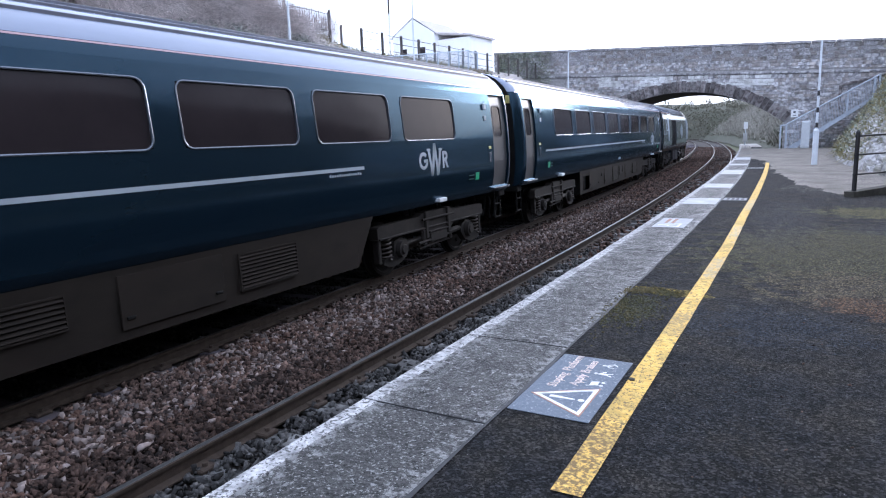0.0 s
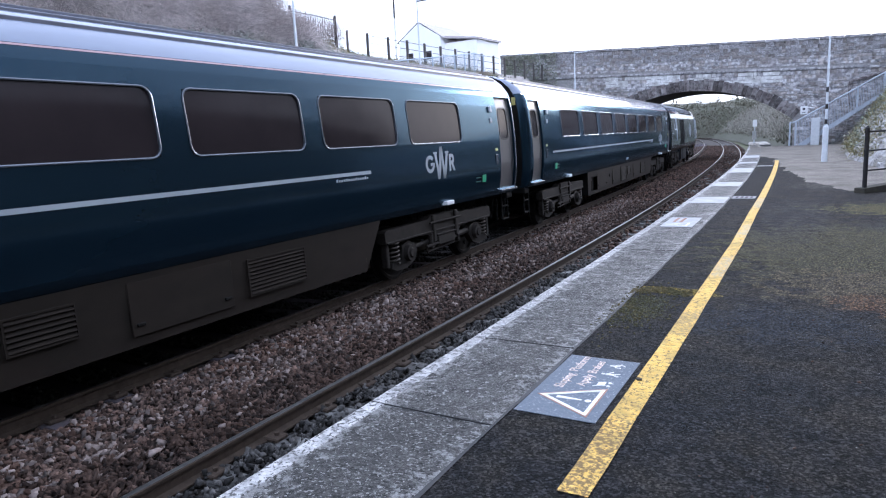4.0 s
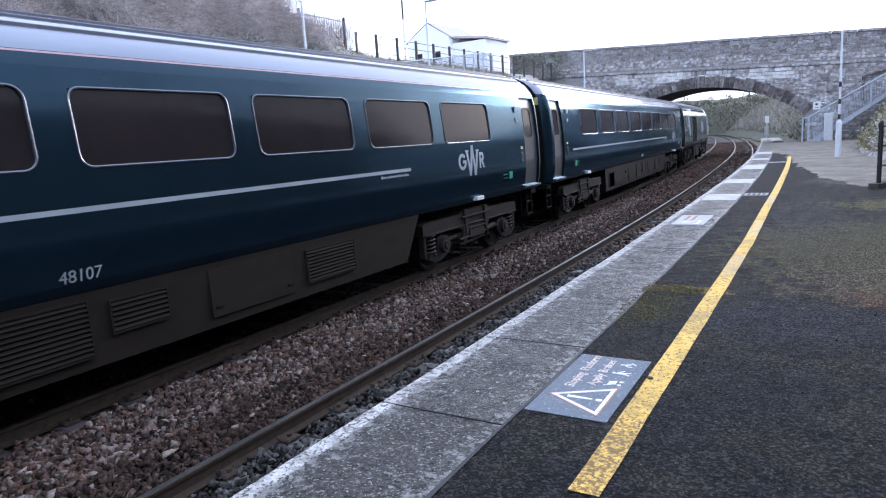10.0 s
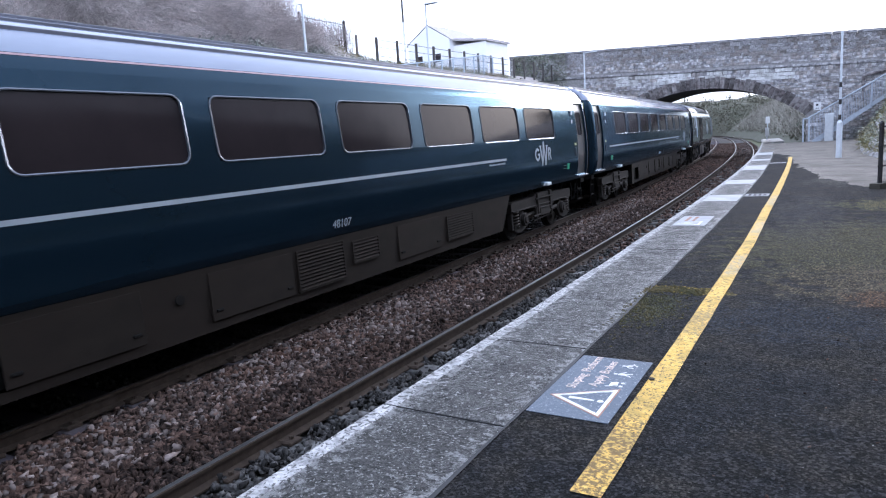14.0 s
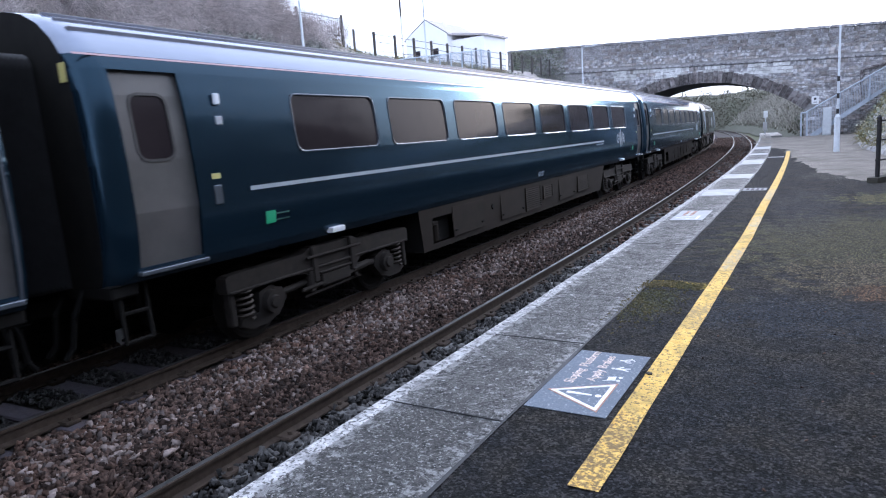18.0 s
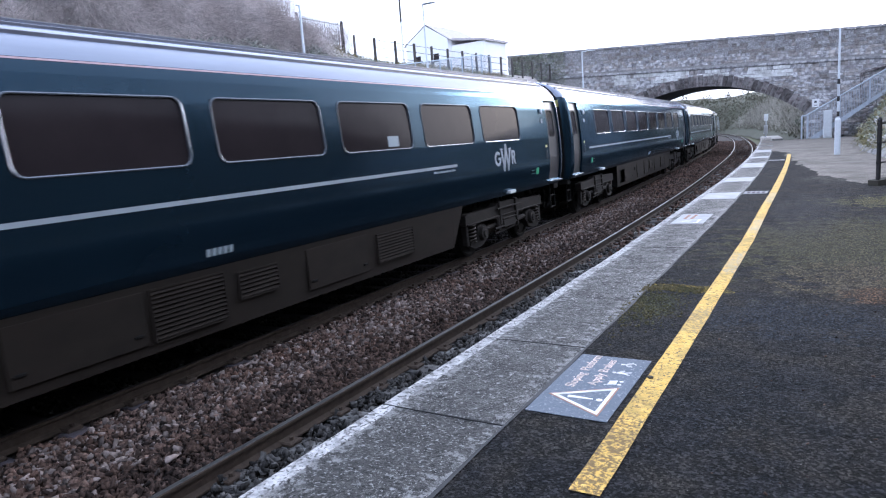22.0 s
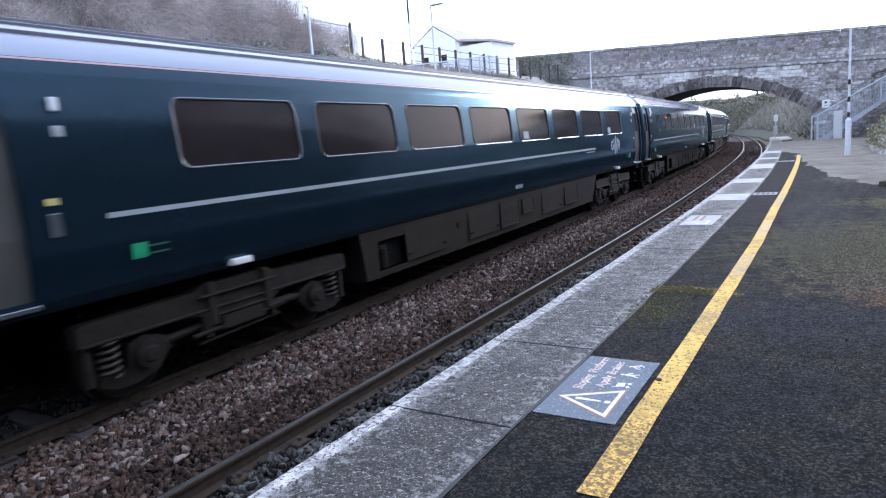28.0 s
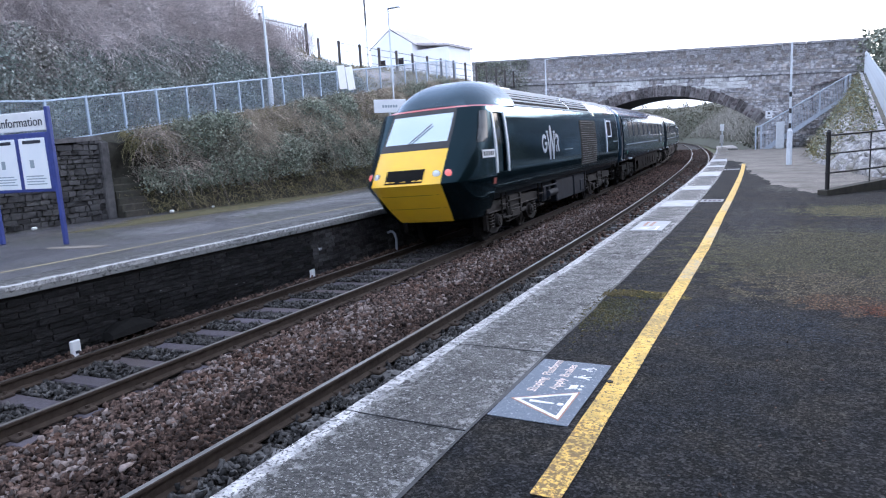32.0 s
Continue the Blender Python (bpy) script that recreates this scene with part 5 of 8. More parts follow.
def make_coach(label, windows, toilets=(), number=False, display=None, notices=()):
    """windows: indices 0..7 from the front of the full windows."""
    c = base("passenger_coach", label, "train coach", "coaches of the train")
    first, pitch = 7.811, 2.211
    ys = [first - pitch * k for k in windows]
    holes = [(y - WIN_W / 2, y + WIN_W / 2, WIN_Z0, WIN_Z1, 0) for y in ys]
    holes += [(y - 0.25, y + 0.25, 2.27, 2.93, 0) for y in toilets]
    df, dr = 10.825, 10.62          # door middles from the coach's middle, front and rear
    for y in (df, -dr):
        holes.append((y - DOOR_W / 2, y + DOOR_W / 2, DOOR_Z0, DOOR_Z1, 0))
    put("body", body_shell(-HALF, HALF, holes, (-HALF + 0.04, -HALF + 0.1, -HALF + 0.17, -HALF + 0.24), True), c, "dark green painted coach body, its roof colour holding the reflected sky")
    put("roof_ribs", ROOF_RIB, c)
    both("cantrail_line", CANT_LINE, c, 0, "thin orange-red line")
    for y in ys:
        for w in both("window", FRAME_M, c, y):
            put("pane", PANE_M, w, "dark tinted glass")
    for y in toilets:
        for w in both("toilet_window", TOILET_FRAME, c, y):
            put("pane", TOILET_PANE, w, "dark tinted glass")
            put("glazing_bar", TOILET_BAR, w)
    for y in (df, -dr):
        for sd in (0, 180):
            d = put("door", DOORS["door"], c, "grey sliding plug door", pose(0, y, 0, 0, 0, sd))
            put("window_seal", DOORS["frame"], d)
            put("pane", DOORS["pane"], d, "dark tinted glass")
            put("door_sill", DOORS["sill"], d, "worn metal sill")
            if y > 0:
                put("edge_strip", DOORS["edge"], d, "bright metal door edge", pose(0, DOOR_W / 2 + 0.01 if sd == 0 else -DOOR_W / 2 - 0.044, 0))
    for nm, lab, yf, yr in (("indicator_lamp", "", 10.09, -9.80), ("push_button_box", "", 10.09, -9.80), ("door_control", "", 10.24, -9.97), ("handle_cover", "bright green handle cover", 9.60, -9.21),
                            ("small_lettering", "", 9.37, -8.98), ("step_plate", "white step plate", 8.11, -7.95)):
        me = FIT[{"handle_cover": "green_box", "small_lettering": "green_bars"}.get(nm, nm)]
        both(nm, me, c, yf, lab)
        both(nm, me, c, yr, lab)
    both("end_label", FIT["end_label"], c, -HALF - 0.001, "", (1,))
    for k in notices:
        both("window_notice", NOTICE, c, first - pitch * k - 0.52, "white paper notice behind the glass", (1,))
    if toilets:
        sg = both("seat_sign", SEAT_SIGN, c, -9.52, "pale blue square pictogram sign", (1,))[0]
        put("pictogram", SEAT_MARK, sg)
    s0, s1 = -9.49, 5.70
    for s in (1, -1):
        me = patch(s0 if s > 0 else -s1, s1 if s > 0 else -s0, 1.885, 1.935, 0.004, 2)
        put("waist_stripe", me.data("waist_stripe", STRIPE), c, "silver waist stripe", pose(0, 0, 0, 0, 0, 0 if s > 0 else 180))
    for s in (0, 180):
        add_emblem(EMBLEM, c, pose(0, 7.87, 0, 0, 0, s))
    both("small_lettering", SCRIPT_BARS, c, 5.24)
    if number:
        for s in (0, 180):
            put("running_number", NUM_MESH, c, "white running number", pose(0, 0, 0, 0, 0, s) @ pose(0, 0.12, 0))
    else:
        both("running_number", NUM_BARS, c, 0.12)
    if display is not None:
        me = Mesh()
        for k in range(8):
            y = -0.2 + k * 0.05
            me.box(1.330, 1.334, y, y + 0.04, 2.795 + 0.008 * (k % 2), 2.84)
        put("display", me.data("display", LED), c, "lit orange information display", pose(0, display, 0))
    op = [(-5.17, -4.37, 0.50, 0.96)]
    put("skirt", skirt_mesh(op), c, "brown dusty underframe skirt")
    both("filler_box", FILLER, c, -4.95)
    louvre(c, 3.69, 0.79, 1.0, 0.42, 9)
    louvre(c, -0.31, 0.79, 0.94, 0.52, 11)
    louvre(c, 0.71, 0.84, 0.62, 0.30, 6)
    both("drain_hole", DRAIN_HOLE, c, -2.62, "round dark hole in the skirt")
    for y in (2.25, -1.55, -3.75):
        both("access_panel", PANEL, c, y)
    for o in c.children:
        if o.name.startswith("access_panel"):
            o.location.z = 0.79
    for sy in (-1, 1):
        add_bogie(c, 8.2 if sy > 0 else -7.89)
        put("gangway", GANGWAY, c, "black rubber gangway bellows", pose(0, sy * HALF, 0, 0, 0, 0 if sy > 0 else 180))
        put("coupling", END_GEAR, c, "", pose(0, sy * HALF, 0, 0, 0, 0 if sy > 0 else 180))
    return c


ALL8 = range(8)
coach_a = make_coach("dark green railway coach with tinted windows next to the leading locomotive", ALL8)
coach_b = make_coach("dark green railway coach with white running number and tinted windows", ALL8, number=True)
coach_c = make_coach("dark green railway coach with a small toilet window at one end", range(7), (-8.18,), display=-5.95, notices=(1.6,))
coach_d = make_coach("dark green railway coach next to the trailing locomotive", ALL8, notices=(0, 3))

# ---- power cars: local +y is the nose; e is measured from the inner end
PC_MID = 8.90


NOSE_N = 3.4
NOSE_BACK = 0.59 + PC_MID


def nose_start(z):
    """Where the nose begins to round off, from the inner end."""
    return 16.45 if z < 3.2 else 14.6


def pc_nose():
    me = Mesh()
    zf = [(0.68, 17.64, 1.08), (0.9, 17.90, 1.19), (1.2, 18.22, 1.275), (1.45, 18.48, 1.34), (1.575, 18.61, 1.36), (1.66, 18.56, 1.36), (2.0, 18.28, 1.365), (2.30, 18.02, 1.365),
          (2.38, 17.95, 1.36), (2.46, 17.86, 1.36), (2.8, 17.55, 1.345), (3.08, 17.31, 1.315), (3.18, 17.22, 1.295), (3.26, 17.12, 1.275), (3.40, 16.95, 1.22), (3.54, 16.74, 1.13),
          (3.68, 16.47, 1.0), (3.80, 16.17, 0.84), (3.89, 15.82, 0.62), (3.95, 15.30, 0.30), (3.96, 14.9, 0.05)]
    n, cols = NOSE_N, 24
    rows = []
    for z, yf, xs in zf:
        row = []
        for k in range(-cols, cols + 1):
            a = (k / cols) * math.pi / 2
            sx = math.copysign(abs(math.sin(a)) ** (2 / n), a)
            cy = abs(math.cos(a)) ** (2 / n)
            y0 = nose_start(z)
            row.append((xs * sx, y0 + (yf - y0) * cy - NOSE_BACK, z))
        rows.append(row)
    for r in range(len(rows) - 1):
        z0, z1 = zf[r][0], zf[r + 1][0]
        zm = (z0 + z1) / 2
        for k in range(2 * cols):
            u = abs(k + 0.5 - cols) / cols      # 0 in the middle, 1 at the side
            slot = 0
            if zm < 2.30 and u < 0.29:
                slot = 1
            if 2.46 < zm < 3.1 and u < 0.27:
                slot = 2
            elif 2.30 < zm < 3.18 and u < 0.31:
                slot = 3
            if zm > 3.3:
                slot = 4
            me.add([rows[r][k], rows[r][k + 1], rows[r + 1][k + 1], rows[r + 1][k]], [(0, 1, 2, 3)], slot)
    me.add(rows[0], [tuple(range(len(rows[0])))], 3)
    d = me.data("nose", [PC_GREEN, NOSE_YELLOW, SCREEN, RUBBER, CAB_ROOF])
    bm = bmesh.new()
    bm.from_mesh(d)
    bmesh.ops.remove_doubles(bm, verts=bm.verts, dist=0.0005)
    bmesh.ops.recalc_face_normals(bm, faces=bm.faces)
    for f in bm.faces:
        f.smooth = True
    for e in bm.edges:
        if len(e.link_faces) == 2 and e.link_faces[0].normal.dot(e.link_faces[1].normal) < 0.9:
            e.smooth = False
    bm.to_mesh(d)
    bm.free()
    return d, zf, rows


def nose_point(zf, x, z, lift=0.0):
    """A point of the nose's front face."""
    yf, xs = float(np.interp(z, [q[0] for q in zf], [q[1] for q in zf])), float(np.interp(z, [q[0] for q in zf], [q[2] for q in zf]))
    s = min(0.999, abs(x) / xs)
    a = math.asin(s ** (NOSE_N / 2))
    y0 = nose_start(z)
    return Vector((x, y0 + (yf - y0) * math.cos(a) ** (2 / NOSE_N) - NOSE_BACK + lift, z))


def make_power_car(label):
    c = base("diesel_locomotive", label, "locomotive", "locomotives of the train")

    def Y(e):
        return float(np.interp(e, [0.3, 5.2, 7.9, 11.95, 14.5, 30], [0.4, 5.2, 7.55, 11.3, 13.91, 29.41])) - PC_MID
    holes = [(Y(2.26) - 0.43, Y(2.26) + 0.43, 2.36, 2.94, 0), (Y(15.74), Y(16.36), 1.66, 3.06, 0)]
    d = body_shell(Y(0.3), Y(16.45), holes, (Y(14.6), Y(5.4), Y(8.1), Y(0.36), Y(0.5)))
    # the sides stop where the nose takes over
    bm = bmesh.new()
    bm.from_mesh(d)
    doomed = [f for f in bm.faces if f.calc_center_median().y > Y(14.6) and (f.calc_center_median().z > 3.2 or abs(f.normal.y) > 0.9)]
    bmesh.ops.delete(bm, geom=doomed, context='FACES')
    bm.to_mesh(d)
    bm.free()
    d.materials[0] = PC_GREEN
    put("body", d, c, "dark green locomotive body")
    nd, zf, nrows = pc_nose()
    nose = put("nose", nd, c, "sloping nose with a bright yellow front")
    me = Mesh()
    for z0, z1, w in ((1.62, 1.90, 0.46),):
        rows = [[tuple(nose_point(zf, x, z, 0.006)) for x in np.linspace(-w, w, 7)] for z in np.linspace(z0, z1, 3)]
        me.grid(rows)
    put("grille", me.data("nose_grille", UNDER), nose, "black front grille")
    for x in (-0.88, 0.88):
        for dx, m, nm, r in ((-0.15, LENS, "headlight", 0.09), (0.07, TAIL_RED, "tail_light", 0.09)):
            p = nose_point(zf, x + math.copysign(1, x) * dx, 1.78)
            q = nose_point(zf, x + math.copysign(1, x) * (dx + 0.05), 1.78)
            t = (q - p).normalized()
            nrm = Vector((t.y, -t.x, 0)) * (1 if x > 0 else -1)
            if nrm.y < 0:
                nrm = -nrm
            nrm = (nrm + Vector((0, 0, 0.35))).normalized()
            mm = Mesh()
            mm.tube(p - nrm * 0.03, p + nrm * 0.012, r, r * 0.93, 16, 0)
            mm.tube(p + nrm * 0.012, p + nrm * 0.03, r * 0.86, r * 0.5, 16, 1)
            put(nm, mm.data(nm, [SILVER, m], 30), nose)
    me = Mesh()
    me.tube(nose_point(zf, 0.15, 2.44, 0.03), nose_point(zf, -0.32, 2.86, 0.04), 0.012, n=5)
    put("wiper", me.data("wiper", BLACK_PAINT), nose)
    me = Mesh()
    for z in (1.02, 1.33):
        rows = [[tuple(nose_point(zf, x, zz, 0.003)) for x in np.linspace(-0.7, 0.7, 9)] for zz in (z, z + 0.012)]
        me.grid(rows)
    put("panel_seam", me.data("panel_seam", surface_cache("seam")), nose)
    # cab side windows, doors, rails
    rail = Mesh()
    rail.soft(1.36, 1.40, -0.045, 0.045, 1.64, 1.75, 0.01)
    rail.grid([[(side_x(z) + d2, y, z) for z in np.linspace(1.66, 3.06, 8)] for d2, y in ((0.002, -0.045), (0.035, -0.045), (0.035, 0.045), (0.002, 0.045))], 0, True)
    rail = rail.data("handrail", PALE_PAINT, 30)
    door = Mesh()
    for a, b, s in ((1.66, 2.30, 0), (2.30, 3.06, 1)):
        door.grid([[(side_x(z) - 0.05, y, z) for y in (-0.32, 0.32)] for z in np.linspace(a, b, 3)], s)
    for y in (-0.318, 0.318):
        door.grid([[(side_x(z) - q, y, z) for z in np.linspace(1.66, 3.06, 5)] for q in (0.055, 0.0)], 0)
    door.soft(1.33, 1.36, -0.26, -0.12, 2.20, 2.25, 0.01, 2)
    door = door.data("cab_door", [PC_GREEN, CAB_GLASS, SILVER])
    guard = window_frame_mesh(0.86, 2.36, 2.94, 0.08, 0.05, PALE_PAINT)
    gpane = pane_mesh(0.86, 2.36, 2.94)
    bar = Mesh()
    bar.grid([[(side_x(z) + d2, y, z) for z in np.linspace(1.70, 3.04, 8)] for d2, y in ((0.002, -0.05), (0.03, -0.05), (0.03, 0.05), (0.002, 0.05))], 0, True)
    bar = bar.data("handrail", PALE_PAINT, 30)
    script = patch(-0.5, 0.5, 2.0, 2.015, 0.004, 2).data("small_lettering", FADED)
    emb = emblem_meshes(0.92, 2.24)
    gr = Mesh()
    for k in range(20):
        z = 1.42 + k * 0.0765
        p_, q_, w_ = side_x(z) - 0.012, side_x(z) + 0.03, 1.2
        gr.add([(p_, -w_, z - 0.02), (p_, w_, z - 0.02), (q_, w_, z + 0.028), (q_, -w_, z + 0.028), (q_ - 0.003, w_, z + 0.037), (q_ - 0.003, -w_, z + 0.037),
                (p_, w_, z + 0.040), (p_, -w_, z + 0.040)], [(0, 1, 2, 3)])
        # The upper lip of each slat takes a paler colour.
        gr.add([(q_, w_, z + 0.028), (q_, -w_, z + 0.028), (q_ - 0.003, -w_, z + 0.037), (q_ - 0.003, w_, z + 0.037)], [(0, 1, 2, 3)], 1)
    gr = gr.data("radiator_louvre", [LOUVRE_PAINT, LOUVRE_EDGE])
    grb = patch(-1.24, 1.24, 1.40, 2.95, 0.002, 16).data("radiator_backing", UNDER)
    pair = patch(-0.012, 0.012, 1.25, 3.2, 0.002).data("panel_seam", UNDER)
    for s in (1, -1):
        def on(nm, me_, e, lab="", s=s, par=None):
            return put(nm, me_, par or c, lab, pose(0, Y(e), 0, 0, 0, 0 if s > 0 else 180))
        dd = on("cab_door", door, 16.05, "dark green cab door")
        on("handrail", rail, 15.63, "white vertical handrail")
        on("handrail", rail, 16.45, "white vertical handrail")
        g = on("window", guard, 2.26, "window with a white frame")
        put("pane", gpane, g, "dark tinted glass")
        on("handrail", bar, 2.95, "white vertical handrail")
        on("waist_mark", patch(-0.55, 0.55, 2.10, 2.135, 0.004, 2).data("waist_mark", STRIPE), 1.0)
        add_emblem(emb, c, pose(0, Y(11.78), 0, 0, 0, 0 if s > 0 else 180))
        on("small_lettering", script, 9.6)
        rb = on("radiator_backing", grb, 6.32, "dark radiator opening")
        put("radiator_louvre", gr, rb, "horizontal metal louvres")
        on("overheat_label", patch(-0.13, 0.13, 3.13, 3.29, 0.005, 3).data("overheat_label", PALE_YELLOW), 4.88, "small pale yellow label")
        on("edge_strip", patch(-0.03, 0.03, 1.75, 3.55, 0.006, 14).data("edge_strip", STRIPE), 0.37, "worn pale strip along the inner end")
        on("vent_slot", patch(-0.75, 0.75, 3.225, 3.28, 0.005, 3).data("vent_slot", UNDER), 2.15, "dark slot above the window")
        hg = patch(-0.05, 0.05, 2.56, 2.66, 0.012, 2).data("window_catch", PALE_PAINT)
        put("window_catch", hg, g, "", pose(0, -0.47, 0))
        for e in (5.05, 7.75, 14.6):
            on("panel_seam", pair, e)
        on("cantrail_line", patch(-2.3, 2.3, 3.30, 3.33, 0.004, 2).data("cantrail_line", RED_LINE), 2.7, "thin orange-red line")
    top = [q[0] for q in zf].index(3.18)
    mm = Mesh()
    mm.grid([[Vector(p).lerp(Vector(q), f) + Vector((math.copysign(0.006, p[0]), 0.007, 0)) for p, q in zip(nrows[top], nrows[top + 1])] for f in (0.1, 0.6)])
    put("roof_line", mm.data("roof_line", CAB_RED), nose, "thin red line under the cab roof")
    # side plates and windows on the tapering cab
    for s in (1, -1):
        def taper(y0_, y1_, z0_, z1_, mat, nm, lift):
            mm = Mesh()
            rows = []
            for z in np.linspace(z0_, z1_, 5):
                r = []
                for y in np.linspace(y0_, y1_, 6):
                    yf, xs = float(np.interp(z, [q[0] for q in zf], [q[1] for q in zf])), float(np.interp(z, [q[0] for q in zf], [q[2] for q in zf]))
                    cc = min(0.999, max(0.0, (y - 16.45) / (yf - 16.45)))
                    r.append((s * (xs * (1 - cc ** NOSE_N) ** (1 / NOSE_N) + lift), Y(y), z))
                rows.append(r)
            mm.grid(rows)
            return put(nm, mm.data(nm, mat), c)
        # the side window and the line under the roof follow the nose's own grid
        lo, hi = [q[0] for q in zf].index(2.38), [q[0] for q in zf].index(3.08)
        mm = Mesh()
        mm.grid([[Vector(nrows[r][24 + s * k]) + Vector((s * 0.012, 0.008, 0)) for k in range(17, 23)] for r in range(lo, hi + 1)])
        put("cab_side_window", mm.data("cab_side_window", CAB_GLASS), nose, "dark slanting side window of the cab")
        p_ = taper(16.56, 17.26, 2.02, 2.20, SIGN_WHITE, "number_plate", 0.026)
        for k in range(5):
            q_ = taper(16.63 + k * 0.125, 16.71 + k * 0.125, 2.06, 2.16, PRINT, "plate_mark", 0.03)
            q_.parent = p_
        taper(16.52, 16.70, 1.40, 1.54, TAIL_DULL, "red_cover", 0.024)
    # roof: longitudinal grilles, hatches, exhaust fairing
    rr = Mesh()
    for o in (1.25, 1.19, 1.12, 1.04, 0.95, 0.85, 0.74, 0.62):
        z = float(np.interp(o, [p[0] for p in SIDE[4:][::-1]], [p[1] for p in SIDE[4:][::-1]]))
        for sx in (1, -1):
            for e0, e1 in ((5.4, 8.6), (8.85, 15.3)):
                rr.soft(*sorted((sx * (o - 0.022), sx * (o + 0.012))), Y(e0), Y(e1), z - 0.03, z + 0.035, 0.012)
    for o in (0.92, 0.74, 0.56, 0.2):
        z = float(np.interp(o, [p[0] for p in SIDE[::-1]], [p[1] for p in SIDE[::-1]]))
        for sx in (1, -1):
            rr.soft(*sorted((sx * (o - 0.03), sx * (o + 0.02))), Y(0.5), Y(5.3), z - 0.03, z + 0.028, 0.01)
    put("roof_grille", rr.data("roof_grille", STRIPE), c, "ribbed roof grilles")
    dk = Mesh()
    for sx in (1, -1):
        zs = np.linspace(3.24, 3.72, 6)
        dk.grid([[(sx * (side_x(z) + 0.006), Y(e), z + 0.004) for z in zs] for e in (5.4, 8.6)])
        dk.grid([[(sx * (side_x(z) + 0.006), Y(e), z + 0.004) for z in zs] for e in (8.85, 15.3)])
    put("grille_backing", dk.data("grille_backing", UNDER), c)
    ex = Mesh()
    prof = [(-0.55, 3.70), (-0.42, 3.90), (0.42, 3.90), (0.55, 3.70)]
    ex.grid([[(x, Y(e), z - k) for x, z in prof] for e, k in ((12.0, 0.2), (12.5, 0.0), (14.7, 0.0), (15.2, 0.2))])
    put("exhaust_fairing", ex.data("exhaust_fairing", ROOF, 30), c, "raised grey exhaust fairing")
    fr = Mesh()
    fr.tube((0, Y(6.8), 3.76), (0, Y(6.8), 3.86), 0.62, 0.58, 24)
    put("roof_fan", fr.data("roof_fan", UNDER, 30), c)
    # underframe
    tank = surface_cache("tank")
    for nm, x, e0, e1, z0, z1, bev in (("underframe", 1.04, 0.4, 17.2, 0.98, 1.16, 0.02), ("fuel_tank", 1.17, 6.35, 8.3, 0.41, 1.1, 0.04), ("battery_box", 1.17, 8.45, 10.75, 0.41, 1.1, 0.04),
                                       ("equipment_box", 1.12, 6.0, 6.25, 0.55, 0.98, 0.03), ("equipment_box", 1.16, 11.4, 11.7, 0.55, 0.98, 0.03), ("equipment_box", 1.16, 11.9, 12.2, 0.55, 0.98, 0.03)):
        uf = Mesh()
        uf.soft(-x, x, Y(e0), Y(e1), z0, z1, bev)
        put(nm, uf.data(nm, tank), c, "dark blue-grey underfloor tank" if nm == "fuel_tank" else "")
    for sx in (1, -1):
        uf = Mesh()
        uf.tube((sx * 1.17, Y(10.9), 0.75), (sx * 1.17, Y(11.9), 0.75), 0.11, n=12)
        put("air_reservoir", uf.data("air_reservoir", tank, 30), c)
        uf = Mesh()
        uf.tube((sx * 1.19, Y(10.8), 0.98), (sx * 1.19, Y(12.4), 0.98), 0.03, n=6)
        put("pipe_run", uf.data("pipe_run", tank, 30), c)
        uf = Mesh()
        uf.soft(*sorted((sx * 1.1, sx * 1.2)), Y(6.7), Y(7.4), 0.5, 0.9, 0.03)
        put("tank_cover", uf.data("tank_cover", tank), c)
    for sx in (1, -1):
        for e in (1.05, 6.3, 12.5, 15.5):
            st = Mesh()
            st.tube((sx * 1.2, Y(e), 1.2), (sx * 1.2, Y(e), 0.5), 0.02, n=6)
            st.tube((sx * 1.2, Y(e + 0.35), 1.2), (sx * 1.2, Y(e + 0.35), 0.5), 0.02, n=6)
            for z in (0.5, 0.82):
                st.soft(*sorted((sx * 1.1, sx * 1.24)), Y(e - 0.02), Y(e + 0.37), z, z + 0.03, 0.006)
            put("footstep", st.data("footstep", BOGIE), c)
    for e in (3.75, 14.18):
        add_bogie(c, e - PC_MID)
    put("gangway", GANGWAY, c, "black rubber gangway bellows", pose(0, Y(0.3), 0, 0, 0, 180))
    put("coupling", END_GEAR, c, "", pose(0, Y(0.3), 0, 0, 0, 180))
    return c


_cache = {}


def surface_cache(k):
    if k not in _cache:
        _cache[k] = {"seam": lambda: plain("yellow_shadow_seam", (0.35, 0.2, 0.02), 0.6),
                     "tank": lambda: surface("blue_black_tank", (0.0075, 0.0092, 0.0138), (0.015, 0.018, 0.026), 5.0, 0.75, spec=0.15)}[k]()
    return _cache[k]


TAIL_DULL = plain("dull_red_cover", (0.30, 0.05, 0.035), 0.5)
loco_rear = make_power_car("dark green diesel locomotive with a yellow nose at the train's tail")
loco_front = make_power_car("dark green diesel locomotive leading the train under the bridge")

FRONT_B = 14.20                         # where coach B's leading gap stands at the start
CENTRE = (LL + LR) / 2 + 0.084


def ride(mid, half, run, back):
    """The pose of a vehicle whose middle starts at mid and whose bogies ride the line."""
    a, b = at(mid + run - half, CENTRE), at(mid + run + half, CENTRE)
    d = b - a
    m = (a + b) / 2
    lean = math.degrees(math.asin(CANT / 1.505))
    return pose(m.x, m.y, RAIL_Z - CANT / 2, 0, lean if back else -lean, math.degrees(math.atan2(-d.x, d.y)) + (180 if back else 0))


